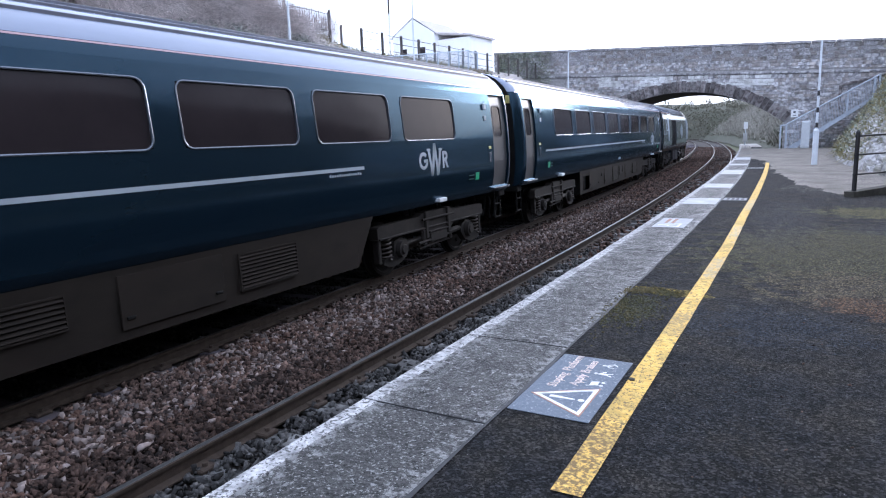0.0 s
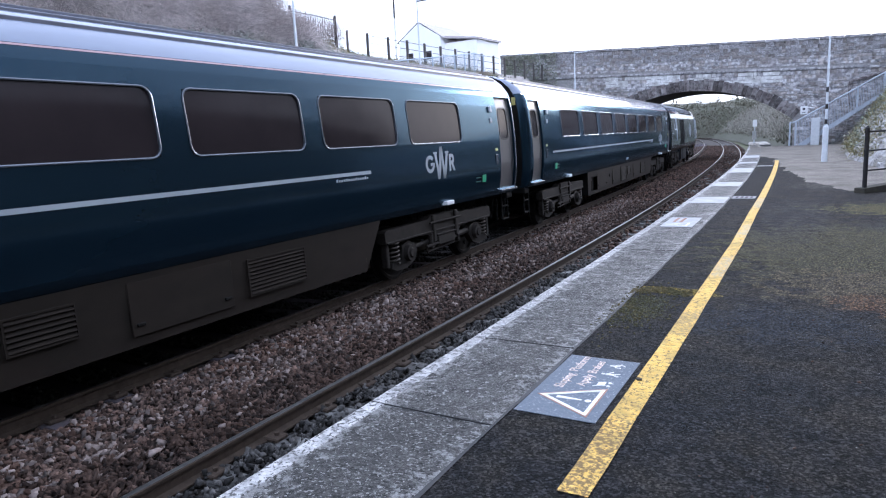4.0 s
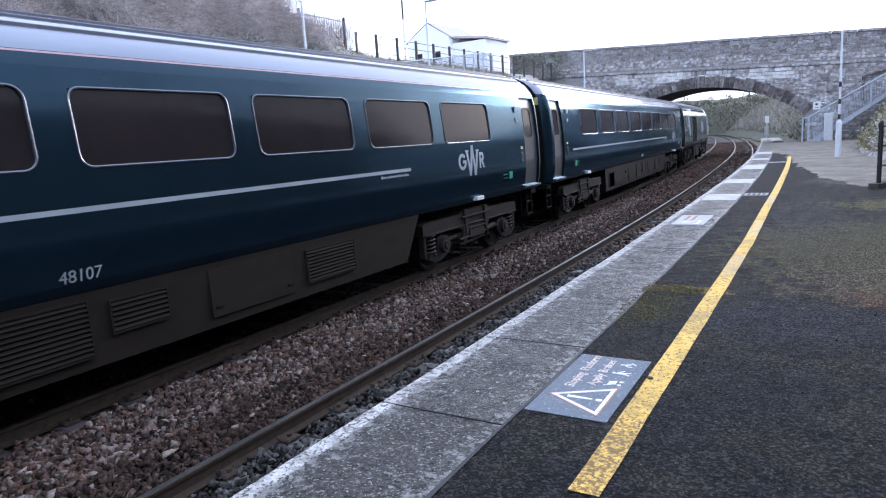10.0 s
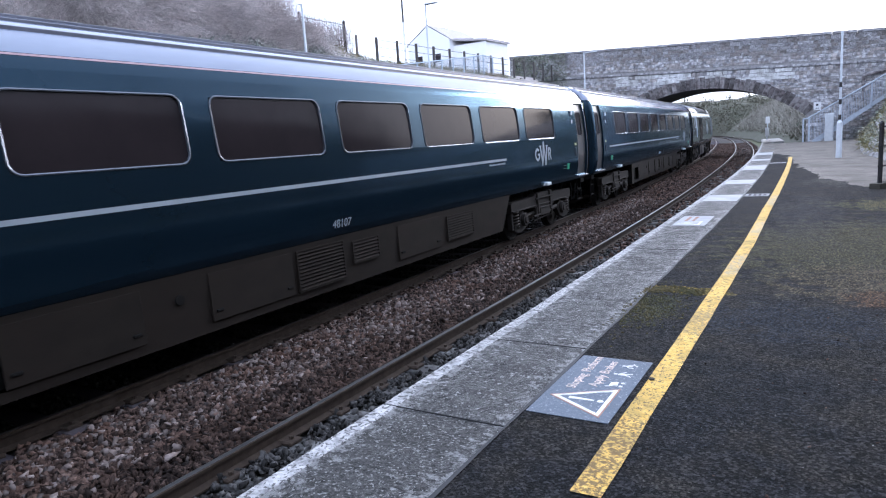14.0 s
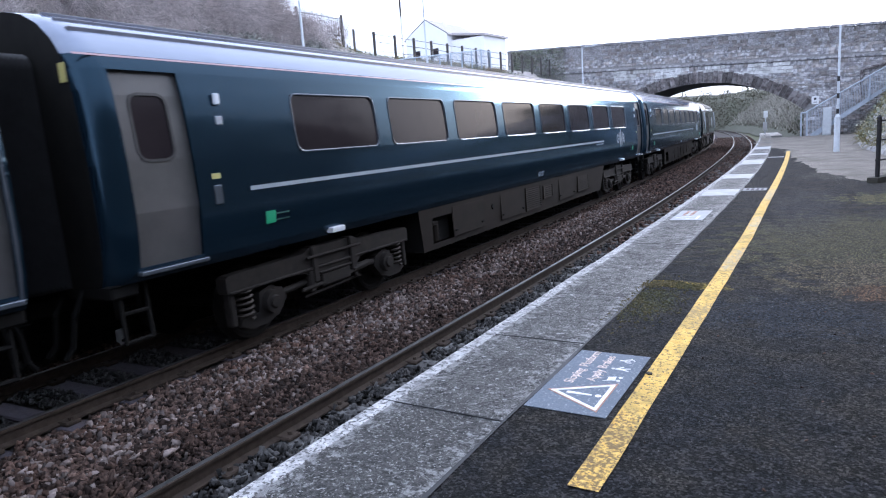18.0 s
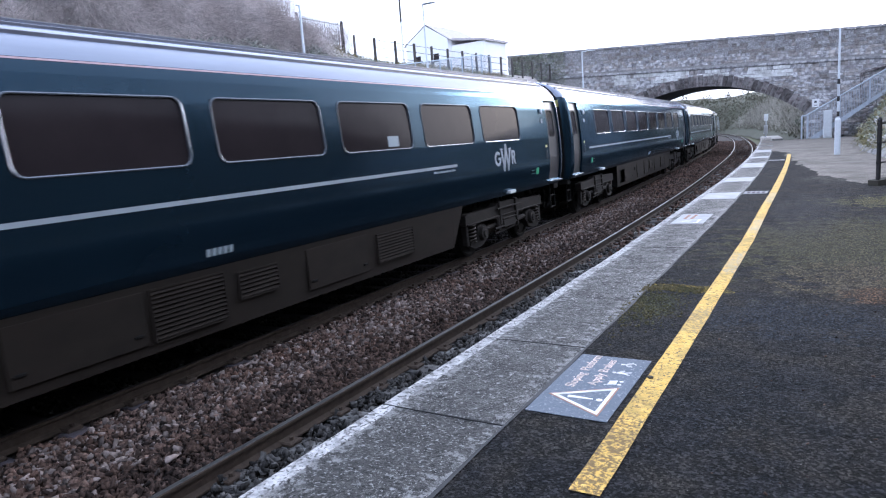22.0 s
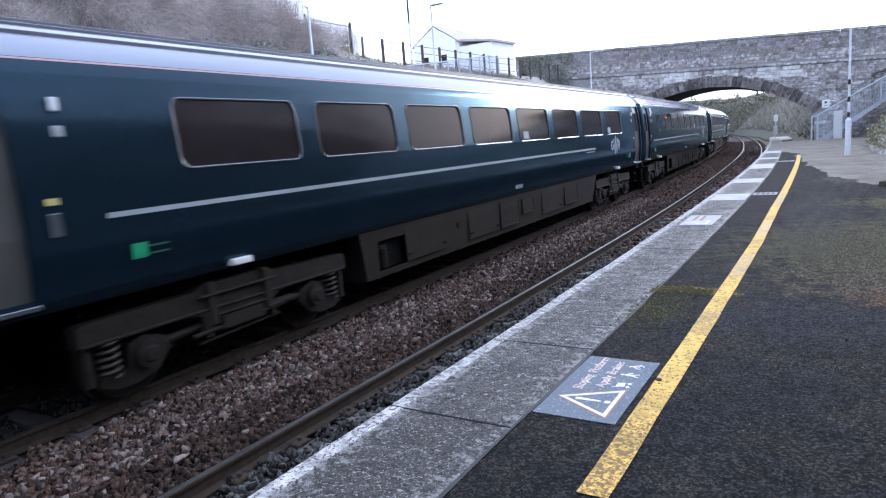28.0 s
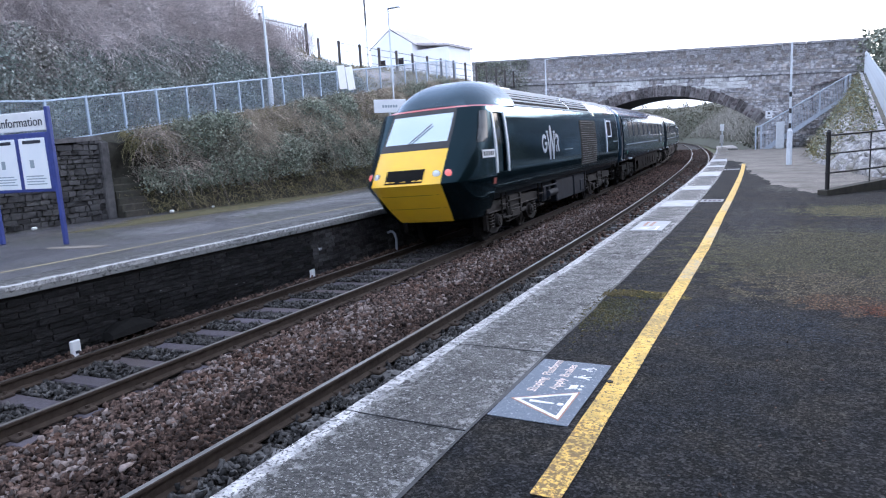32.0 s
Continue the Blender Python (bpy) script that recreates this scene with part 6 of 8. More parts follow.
TRAIN = [(coach_a, FRONT_B + PITCH / 2, PIVOT, False), (coach_b, FRONT_B - PITCH / 2, PIVOT, False), (coach_c, FRONT_B - PITCH * 1.5, PIVOT, False),
         (coach_d, FRONT_B - PITCH * 2.5, PIVOT, False), (loco_rear, FRONT_B - PITCH * 3 - PC_MID, 5.1, True), (loco_front, FRONT_B + PITCH + PC_MID, 5.1, False)]


def motions():
    for thing, mid, half, back in TRAIN:
        walk(thing, [(t, ride(mid, half, d, back)) for t, d in RUN])
    ts, ds = [t for t, d in RUN], [d for t, d in RUN]
    steps = [0.0, 6.0]
    while steps[-1] < 31.9:
        t = steps[-1]
        v = (np.interp(t + 0.25, ts, ds) - np.interp(t, ts, ds)) / 0.25
        steps.append(min(32.0, max(t + 2 / FPS, t + min(1.0, 0.5 / max(v, 0.05)))))
    steps = [round(t * FPS) / FPS for t in steps]
    for w, y in WHEELS:
        back = w.parent.parent == loco_rear
        walk(w, [(t, pose(0, y, 0.457, math.degrees(-np.interp(t, ts, ds) / 0.457) * (-1 if back else 1))) for t in steps])

# ================= scatter helpers =================
RNG = np.random.default_rng(5)


def turns(n):
    """n random rotations."""
    q = RNG.normal(size=(n, 4))
    q /= np.linalg.norm(q, axis=1)[:, None]
    w, x, y, z = q.T
    return np.stack([np.stack([1 - 2 * (y * y + z * z), 2 * (x * y - z * w), 2 * (x * z + y * w)], 1), np.stack([2 * (x * y + z * w), 1 - 2 * (x * x + z * z), 2 * (y * z - x * w)], 1),
                     np.stack([2 * (x * z - y * w), 2 * (y * z + x * w), 1 - 2 * (x * x + y * y)], 1)], 1)


_BOX = np.array([(-1, -1, -1), (1, -1, -1), (1, 1, -1), (-1, 1, -1), (-1, -1, 1), (1, -1, 1), (1, 1, 1), (-1, 1, 1)], float)
_BOXF = np.array([(0, 2, 1), (0, 3, 2), (4, 5, 6), (4, 6, 7), (0, 1, 5), (0, 5, 4), (1, 2, 6), (1, 6, 5), (2, 3, 7), (2, 7, 6), (3, 0, 4), (3, 4, 7)])


def pebbles(pts, size, mat, name):
    """Broken angular stones."""
    n = len(pts)
    v = _BOX[None] * RNG.uniform(0.35, 1.0, (n, 8, 3)) + RNG.uniform(-0.2, 0.2, (n, 8, 3))
    v = v * (size * RNG.uniform(0.55, 1.35, (n, 1, 1)) * np.stack([RNG.uniform(1.0, 1.75, n), RNG.uniform(0.6, 1.0, n), RNG.uniform(0.4, 0.75, n)], 1)[:, None, :])
    v = np.einsum('nij,nkj->nki', turns(n), v)
    v += pts[:, None, :]
    f = (_BOXF[None] + 8 * np.arange(n)[:, None, None]).reshape(-1, 3)
    return raw_mesh(name, v.reshape(-1, 3), f, mat)


def leaves(pts, size, mat, name):
    """Small folded leaves: two triangles each, turned at random."""
    n = len(pts)
    shape = np.array([(0, -0.5, 0), (0.42, 0, 0.10), (0, 0.6, 0), (-0.42, 0, 0.10)])
    v = shape[None] * (size * RNG.uniform(0.6, 1.4, (n, 1, 1)))
    v = np.einsum('nij,nkj->nki', turns(n), v) + pts[:, None, :]
    f = (np.array([(0, 1, 2), (0, 2, 3)])[None] + 4 * np.arange(n)[:, None, None]).reshape(-1, 3)
    return raw_mesh(name, v.reshape(-1, 3), f, mat)


def canes(pts, length, radius, mat, name, way=(0, 0, 1), spread=0.8, droop=0.35, seg=3):
    """Thin three-sided bent canes."""
    n = len(pts)
    d = np.array(way)[None] + RNG.normal(0, spread, (n, 3))
    d /= np.linalg.norm(d, axis=1)[:, None]
    ln = length * RNG.uniform(0.5, 1.4, (n, 1))
    side = np.cross(d, RNG.normal(size=(n, 3)))
    side /= np.linalg.norm(side, axis=1)[:, None]
    side2 = np.cross(d, side)
    bend = RNG.normal(0, 0.3, (n, 3))
    rows = []
    for k in range(seg + 1):
        t = k / seg
        c = pts + d * ln * t + bend * ln * t * t * 0.5 - np.array([0, 0, 1]) * (droop * ln * t * t)
        r = radius * (1.1 - 0.8 * t)
        rows.append(np.stack([c + side * r, c - side * r * 0.5 + side2 * r * 0.87, c - side * r * 0.5 - side2 * r * 0.87], 1))
    v = np.concatenate(rows, 1)
    m = 3 * (seg + 1)
    q = []
    for k in range(seg):
        for j in range(3):
            j2 = (j + 1) % 3
            q.append((3 * k + j, 3 * k + j2, 3 * k + 3 + j2, 3 * k + 3 + j))
    f = (np.array(q)[None] + m * np.arange(n)[:, None, None]).reshape(-1, 4)
    return raw_mesh(name, v.reshape(-1, 3), f, mat)


def stuff(name, me, label, category):
    return tagged(put(name, me), label, category, kind="stuff")


def line_points(s, o, z):
    x, y, t = np.interp(s, _S, _X), np.interp(s, _S, _Y), np.interp(s, _S, _th)
    return np.stack([x + o * np.cos(t), y + o * np.sin(t), z], 1)


# ================= ballast stones =================


def bed_z(o):
    return np.interp(o, [-10.2, LL - 0.45, LL - 0.2, LR + 0.2, LR + 0.5, NF - 0.6, NF - 0.2, NF + 0.1, NN - 0.2, NN + 0.2, EDGE], [BED - 0.02, BED - 0.03, BED - 0.075, BED - 0.035, BED + 0.03, BED, BED - 0.05, BED - 0.075, BED - 0.05, BED, BED])


def ballast(o0, o1, s0, s1, per, size, name):
    n = int((o1 - o0) * (s1 - s0) * per)
    s, o = RNG.uniform(s0, s1, n), RNG.uniform(o0, o1, n)
    lump = 0.025 * np.sin(s * 2.3 + o * 3.1) * np.sin(o * 4.7 - s * 1.3)
    z = bed_z(o) + RNG.uniform(-0.01, 0.028, n) + lump
    off_sleeper = np.abs((s + 80 + 0.35) % 0.70 - 0.35) > 0.16
    keep = off_sleeper | ((o > LR + 0.4) & (o < NF - 0.08)) | (o < LL - 0.4) | (o > NN + 0.45)
    keep |= (o > NF) & (o < NN) & (RNG.uniform(0, 1, n) < 0.5)
    return line_points(s[keep], o[keep], z[keep])


pts = np.concatenate([ballast(-5.0, NF - 0.10, 0.5, 10, 1150, 0.036, ""), ballast(-5.0, NF - 0.10, 10, 24, 520, 0.036, "")])
stuff("ballast_stones", pebbles(pts, 0.032, STONE_DARKER, "ballast_stones"), "darker brown ballast stones beside the near rails", "ballast")
pts = np.concatenate([ballast(LR + 0.12, -4.95, 0.5, 10, 1150, 0.036, ""), ballast(LR + 0.12, -4.95, 10, 24, 520, 0.036, "")])
stuff("ballast_stones", pebbles(pts, 0.033, STONE, "ballast_stones"), "loose brown-grey crushed ballast stones between the tracks", "ballast")
pts = np.concatenate([ballast(-6.2, -5.0, 0.5, 9, 170, 0.036, ""), ballast(-5.85, -5.2, 9, 24, 140, 0.036, ""), ballast(-5.5, -4.6, 0.5, 24, 50, 0.036, "")]) + np.array([0, 0, 0.014])
stuff("ballast_stones", pebbles(pts, 0.032, STONE_PALE, "ballast_stones"), "paler lilac-grey ballast stones along the ridge", "ballast")
pts = np.concatenate([ballast(LL - 0.75, LL - 0.1, 2, 22, 620, 0.036, "")])
stuff("ballast_stones", pebbles(pts, 0.032, STONE, "ballast_stones"), "loose brown-grey crushed ballast stones around the rails", "ballast")
pts = np.concatenate([ballast(NN + 0.06, EDGE - 0.02, 0, 14, 300, 0.03, ""), ballast(NF + 0.08, NN - 0.08, 0.5, 14, 520, 0.036, ""), ballast(LL + 0.08, LR - 0.08, 1.5, 22, 520, 0.036, "")])
stuff("ballast_stones", pebbles(pts, 0.030, STONE_DARK, "ballast_stones"), "dark grey oily ballast stones between the rails and below the platform edge", "ballast")
pts = np.concatenate([ballast(LR + 0.12, NF - 0.10, 24, 60, 130, 0.05, ""), ballast(LL - 0.7, LL - 0.1, 22, 45, 80, 0.05, ""), ballast(NF + 0.1, NN - 0.1, 12, 50, 60, 0.05, "")])
pts = np.concatenate([pts, ballast(LR + 0.12, NF - 0.10, -14, 0.5, 160, 0.05, ""), ballast(NF + 0.08, NN - 0.08, -14, 0.5, 140, 0.05, ""), ballast(NN + 0.06, EDGE - 0.02, -14, 0, 140, 0.05, ""), ballast(LL + 0.08, LR - 0.08, -14, 1.5, 130, 0.05, ""), ballast(LL - 0.75, LL - 0.1, -14, 2, 160, 0.05, "")])
pts = np.concatenate([pts, ballast(LL - 0.7, EDGE - 0.05, 45, 100, 45, 0.05, ""), ballast(LL + 0.1, LR - 0.1, 22, 45, 90, 0.05, "")])
stuff("ballast_stones", pebbles(pts, 0.05, STONE, "ballast_stones"), "crushed ballast stones further along the line", "ballast")

# ================= markings on the right platform =================
outline = [(-1.9, 33.0), (-1.15, 26.0), (-0.55, 20.5), (-0.15, 18.6), (0.2, 17.0), (0.72, 15.9), (3.5, 18.2), (3.2, 24), (1.6, 34), (1.8, 50), (-4.3, 50), (-3.6, 40), (-2.6, 34.0)]
ragged = []
for (xa, ya), (xb, yb) in zip(outline, outline[1:] + outline[:1]):
    m_ = max(1, int(math.hypot(xb - xa, yb - ya) / 0.12))
    for k in range(m_):
        x, y = xa + (xb - xa) * k / m_, ya + (yb - ya) * k / m_
        q = 0.30 * noise.noise(Vector((x * 0.9, y * 0.5, 1))) + 0.20 * noise.noise(Vector((x * 3, y * 1.6, 4))) + 0.10 * noise.noise(Vector((x * 9, y * 5, 7)))
        ragged.append((x + q * 0.7, y + q * 2.2, 0.004))
grit = Mesh()
grit.add(ragged, [tuple(range(len(ragged)))])
structure(grit.obj("gravel_verge", GRIT), "pale gritty earth at the foot of the bank", "gravel")

panel = base("warning_panel", "grey ground panel warning of the sloping platform, stuck to the asphalt", "ground sign", m=pose(-1.375, 3.0, 0.0))
me = Mesh()
me.soft(0.0, 0.44, 0.0, 0.95, 0.002, 0.006, 0.001)
me.obj("panel_sheet", MAT_GREY, panel, "worn grey sheet")
for text, x, yc in (("Sloping", 0.135, 0.50), ("Platform", 0.135, 0.80), ("Apply", 0.245, 0.54), ("Brakes", 0.245, 0.775)):
    d = letters(text, 0.082)
    d.materials.append(TEXT_MARK)
    put("lettering", d, panel, "worn peach-white lettering", pose(x, yc, 0.007, 0, 0, 90))


def ring_poly(outer, inner, z0, z1):
    me = Mesh()
    n = len(outer)
    rows = [[(*p, z0) for p in outer], [(*p, z1) for p in outer], [(*p, z1) for p in inner], [(*p, z0) for p in inner]]
    me.grid(rows, 0, True)
    return me


def inset(tri, k):
    c = (sum(p[0] for p in tri) / 3, sum(p[1] for p in tri) / 3)
    return [(c[0] + (p[0] - c[0]) * k, c[1] + (p[1] - c[1]) * k) for p in tri]


tri = [(0.045, 0.25), (0.375, 0.05), (0.375, 0.45)]
ring_poly(inset(tri, 0.95), inset(tri, 0.77), 0.006, 0.0085).obj("triangle", MARK_WHITE, panel, "white warning triangle")
ring_poly(inset(tri, 1.03), inset(tri, 0.955), 0.006, 0.008).obj("triangle_outline", MARK_ORANGE, panel, "faded orange outline")
me = Mesh()
me.plate([(0.15, 0.235), (0.15, 0.265), (0.29, 0.256), (0.29, 0.244)], 0.006, 0.0085)
me.plate([(0.325 + 0.018 * math.cos(a), 0.25 + 0.018 * math.sin(a)) for a in np.linspace(0, 5.9, 10)], 0.006, 0.0085)
me.obj("exclamation_mark", MARK_WHITE, panel)


def icon(y, kind):
    me = Mesh()
    z0, z1 = 0.006, 0.0085
    if kind == "chair":      # wheelchair
        o = [(0.345 + 0.033 * math.cos(a), y + 0.033 * math.sin(a)) for a in np.linspace(0.3, 5.2, 14)]
        i = [(0.345 + 0.024 * math.cos(a), y + 0.024 * math.sin(a)) for a in np.linspace(0.3, 5.2, 14)]
        for k in range(13):
            me.plate([o[k], o[k + 1], i[k + 1], i[k]], z0, z1)
        me.plate([(0.285, y - 0.01), (0.285, y + 0.004), (0.345, y + 0.012), (0.345, y - 0.004)], z0, z1)
        me.plate([(0.335, y), (0.345, y + 0.045), (0.352, y + 0.042), (0.345, y)], z0, z1)
    elif kind == "walker":
        me.plate([(0.285 + 0.012 * math.cos(a), y + 0.012 * math.sin(a)) for a in np.linspace(0, 5.5, 8)], z0, z1)
        me.plate([(0.30, y - 0.012), (0.30, y + 0.012), (0.345, y + 0.012), (0.345, y - 0.012)], z0, z1)
        me.plate([(0.345, y - 0.012), (0.345, y - 0.002), (0.38, y - 0.018), (0.38, y - 0.028)], z0, z1)
        me.plate([(0.345, y + 0.002), (0.345, y + 0.012), (0.38, y + 0.028), (0.38, y + 0.018)], z0, z1)
        me.plate([(0.305, y + 0.012), (0.312, y + 0.012), (0.34, y + 0.04), (0.334, y + 0.045)], z0, z1)
    else:                    # pushchair
        me.plate([(0.30, y - 0.03), (0.30, y + 0.02), (0.34, y + 0.035), (0.345, y - 0.03)], z0, z1)
        for d in (-0.025, 0.025):
            me.plate([(0.365 + 0.012 * math.cos(a), y + d + 0.012 * math.sin(a)) for a in np.linspace(0, 5.5, 8)], z0, z1)
        me.plate([(0.28, y - 0.045), (0.286, y - 0.05), (0.35, y - 0.02), (0.345, y - 0.014)], z0, z1)
    return me


for y, k in ((0.52, "pushchair"), (0.68, "walker"), (0.83, "chair")):
    icon(y, k).obj("pictogram", MARK_WHITE, panel)

FADED_SHEET = surface("faded_marking", (0.34, 0.345, 0.36), (0.24, 0.245, 0.26), 20.0, 0.7, c3=(0.12, 0.12, 0.12), scale3=6.0, amount3=0.6)
p2 = at(10.0, -1.98)
panel2 = base("warning_panel", "faded pale ground panel on the coping slabs", "ground sign", m=pose(p2.x, p2.y, 0.004, 0, 0, turn(10)))
me = Mesh()
me.soft(0.0, 0.46, 0.0, 1.1, 0.002, 0.006, 0.001)
me.obj("panel_sheet", surface("faded_panel", (0.30, 0.31, 0.33), (0.40, 0.41, 0.43), 20.0, 0.5, c3=(0.22, 0.22, 0.24), scale3=4.0), panel2, "faded pale grey sheet")
ring_poly(tri, inset(tri, 0.72), 0.006, 0.0085).obj("triangle", MARK_WHITE, panel2, "faded white triangle")
me = Mesh()
for x in (0.10, 0.20):
    for k in range(7):
        me.plate([(x, 0.5 + k * 0.075), (x + 0.05, 0.5 + k * 0.075), (x + 0.05, 0.55 + k * 0.075), (x, 0.55 + k * 0.075)], 0.006, 0.008)
me.obj("lettering_bars", MARK_ORANGE, panel2, "faded reddish lettering")
for s, o0, o1, w in ((14.5, -1.36, -0.93, 0.5), (26.0, -1.36, -0.85, 0.55)):
    p = at(s, o0)
    b = base("platform_marking", "worn white marking with dark characters across the asphalt", "ground sign", m=pose(p.x, p.y, 0.0, 0, 0, turn(s)))
    me = Mesh()
    me.soft(0, o1 - o0, -w / 2, w / 2, 0.002, 0.006, 0.001)
    me.obj("marking_sheet", FADED_SHEET, b)
    me = Mesh()
    for k in range(4):
        me.plate([(0.06 + k * 0.09, -w * 0.3), (0.11 + k * 0.09, -w * 0.3), (0.11 + k * 0.09, w * 0.3), (0.06 + k * 0.09, w * 0.3)], 0.006, 0.008)
    me.obj("lettering_bars", SLEEPER, b)
# Pale strips paint the sheen of the sky on the far slabs.
for s, ln in ((13.4, 1.2), (17.3, 1.25), (22.5, 2.4), (28.0, 1.2), (33.0, 2.5)):
    me = Mesh()
    strip(me, s, s + ln, 0.6, [(EDGE + 0.1, 0.0065), (SLAB_IN - 0.03, 0.0065)], close=False)
    structure(me.obj("renewed_coping", surface("pale_slab", (0.34, 0.345, 0.36), (0.46, 0.465, 0.48), 20.0, 0.4, 0.7, c3=(0.25, 0.25, 0.26), scale3=2.0, bump=0.4)),
              "pale strips painted for the sky sheen on the coping", "coping")
me = Mesh()
rows = []
for s in np.arange(-4, 34, 0.3):      # dark crack between coping and asphalt
    rows.append([tuple(at(s, SLAB_IN - 0.008, 0.0055)), tuple(at(s, SLAB_IN + 0.012 + 0.006 * math.sin(4 * s), 0.0055))])
me.grid(rows)
structure(me.obj("asphalt_joint", RUBBER), "dark joint between coping and asphalt", "joint")
# yellow line's leaf and specks
me = Mesh()
me.plate([(-0.895, 3.66), (-0.88, 3.64), (-0.858, 3.65), (-0.86, 3.668), (-0.885, 3.678)], 0.0085, 0.016)
tagged(me.obj("dead_leaf", DARK_SOIL), "dark dead leaf lying on the yellow line", "leaf")
n = 260
pts = np.stack([RNG.uniform(-0.7, 2.4, n), RNG.uniform(1.6, 12, n), np.full(n, 0.003)], 1)
# cushions of moss on the asphalt beside the yellow line
n = 1500
q = RNG.normal(0, 1, (n, 2))
mx = np.where(np.arange(n) < 700, RNG.uniform(-1.45, -0.95, n), -1.3 + 0.16 * q[:, 0])
my = np.where(np.arange(n) < 700, 5.9 + 0.06 * q[:, 1] + 0.05 * np.sin(mx * 14), 5.25 + 0.34 * q[:, 1])
ok = (mx < -0.95) & (mx > -1.47)
stuff("moss", pebbles(np.stack([mx, my, np.full(n, 0.001)], 1)[ok], 0.008, MOSS, "moss"), "yellow-green moss cushions on the asphalt", "moss")
stuff("loose_grit", pebbles(pts, 0.006, STONE, "loose_grit"), "pale grit scattered on the asphalt", "grit")

# ================= brick face of the opposite platform =================
bk = Mesh()
bk.soft(-0.5, 0.5, -0.5, 0.5, -0.5, 0.5, 0.06)
BRICK_D = bk.data("brick", BRICK)
joined = Mesh()
count = 0
for r in range(11):
    z = -1.06 + r * 0.083
    s = -6.0 + (0.12 if r % 2 else 0)
    while s < 40:
        ln = random.uniform(0.20, 0.27)
        o = LEFT_EDGE - 0.07 + random.uniform(-0.012, 0.012)
        if 4.0 < s < 10.7:
            p = at(s, o, z)
            b = put("brick", BRICK_D, platform_wall_left, "", pose(p.x, p.y, p.z, 0, 0, turn(s)))
            b.scale = (0.05, ln, 0.072)
            count += 1
        else:
            pa, pb = at(s - ln / 2, o + 0.025, z), at(s + ln / 2, o + 0.025, z)
            joined.add([(pa.x, pa.y, z - 0.036), (pb.x, pb.y, z - 0.036), (pb.x, pb.y, z + 0.036), (pa.x, pa.y, z + 0.036),
                        (pa.x - 0.04, pa.y, z - 0.036), (pb.x - 0.04, pb.y, z - 0.036), (pb.x - 0.04, pb.y, z + 0.036), (pa.x - 0.04, pa.y, z + 0.036)],
                       [(0, 1, 2, 3), (0, 4, 5, 1), (3, 2, 6, 7), (0, 3, 7, 4), (1, 5, 6, 2)])
        s += ln + 0.014
jb = joined.obj("bricks", BRICK, platform_wall_left)
tagged(jb, "sooty bricks further along the wall", kind="stuff")

# trackside oddments by the opposite platform
for (x, y), h in (((-8.42, 5.2), 0.10), ((-8.5, 10.35), 0.06)):
    m = base("marker_stone", "small white-painted marker post beside the track", "marker", m=pose(x, y, BED, 0, 0, 8))
    me = Mesh()
    me.soft(-0.03, 0.03, -0.07, 0.07, -0.05, h + 0.1, 0.012)
    me.obj("post", SIGN_WHITE, m)
    me = Mesh()
    for k in range(2):
        me.box(0.031, 0.034, -0.03, 0.03, h - 0.08 - k * 0.07, h - 0.04 - k * 0.07)
    me.obj("marks", PRINT, m)
m = base("cable_pit_cover", "black rubber cable pit cover on the ballast", "cover", m=pose(-8.55, 6.1, BED + 0.02, 0, -14, 5))
me = Mesh()
rows = []
for y_, w_, h_ in ((-0.46, 0.05, 0.03), (-0.40, 0.17, 0.12), (-0.2, 0.22, 0.2), (0.0, 0.23, 0.24), (0.22, 0.22, 0.2), (0.4, 0.18, 0.13), (0.48, 0.06, 0.04)):
    rows.append([(-w_, y_, 0), (-w_ * 0.95, y_ * 0.97, h_ * 0.6), (-w_ * 0.5, y_ * 0.9, h_), (0.02, y_ * 0.9, h_ * 1.06), (w_ * 0.55, y_ * 0.92, h_ * 0.85), (w_ * 0.95, y_ * 0.97, h_ * 0.4), (w_, y_, 0)])
me.grid(rows)
me.soft(-0.05, 0.06, -0.1, 0.1, 0.22, 0.27, 0.01)
me.obj("cover", UNDER, m)
me = Mesh()
_pp = [(-8.7, 13.6, -0.62), (-8.6, 13.62, -0.58), (-8.54, 13.66, -0.64), (-8.52, 13.7, -0.8), (-8.53, 13.7, -1.08)]
for a, b in zip(_pp, _pp[1:]):
    me.tube(a, b, 0.03, n=8)
tagged(me.obj("drain_pipe", GALV), "pale bent drain pipe on the platform wall", "pipe")

# ================= bridge masonry =================
VAR = []
for k in range(6):
    me = Mesh()
    me.soft(-0.5, 0.5, -0.5, 0.5, -0.5, 0.5, 0.05)
    rnd = random.Random(k)
    me.v = [(x + rnd.uniform(-0.07, 0.07), y + (rnd.uniform(-0.3, 0.2) if y < 0 else 0), z + rnd.uniform(-0.08, 0.08)) for x, y, z in me.v]
    VAR.append(me)
STONE_D = {m.name: [v.data("stone", m) for v in VAR] for m in (MASON, MASON_PALE, STONE_BROWN, RUBBLE)}
SLOPE = math.degrees(math.atan(-0.0512))
far_stones = Mesh()
placed = 0
face = []


def any_stone():
    k = random.random()
    return STONE_BROWN if k < 0.35 else MASON


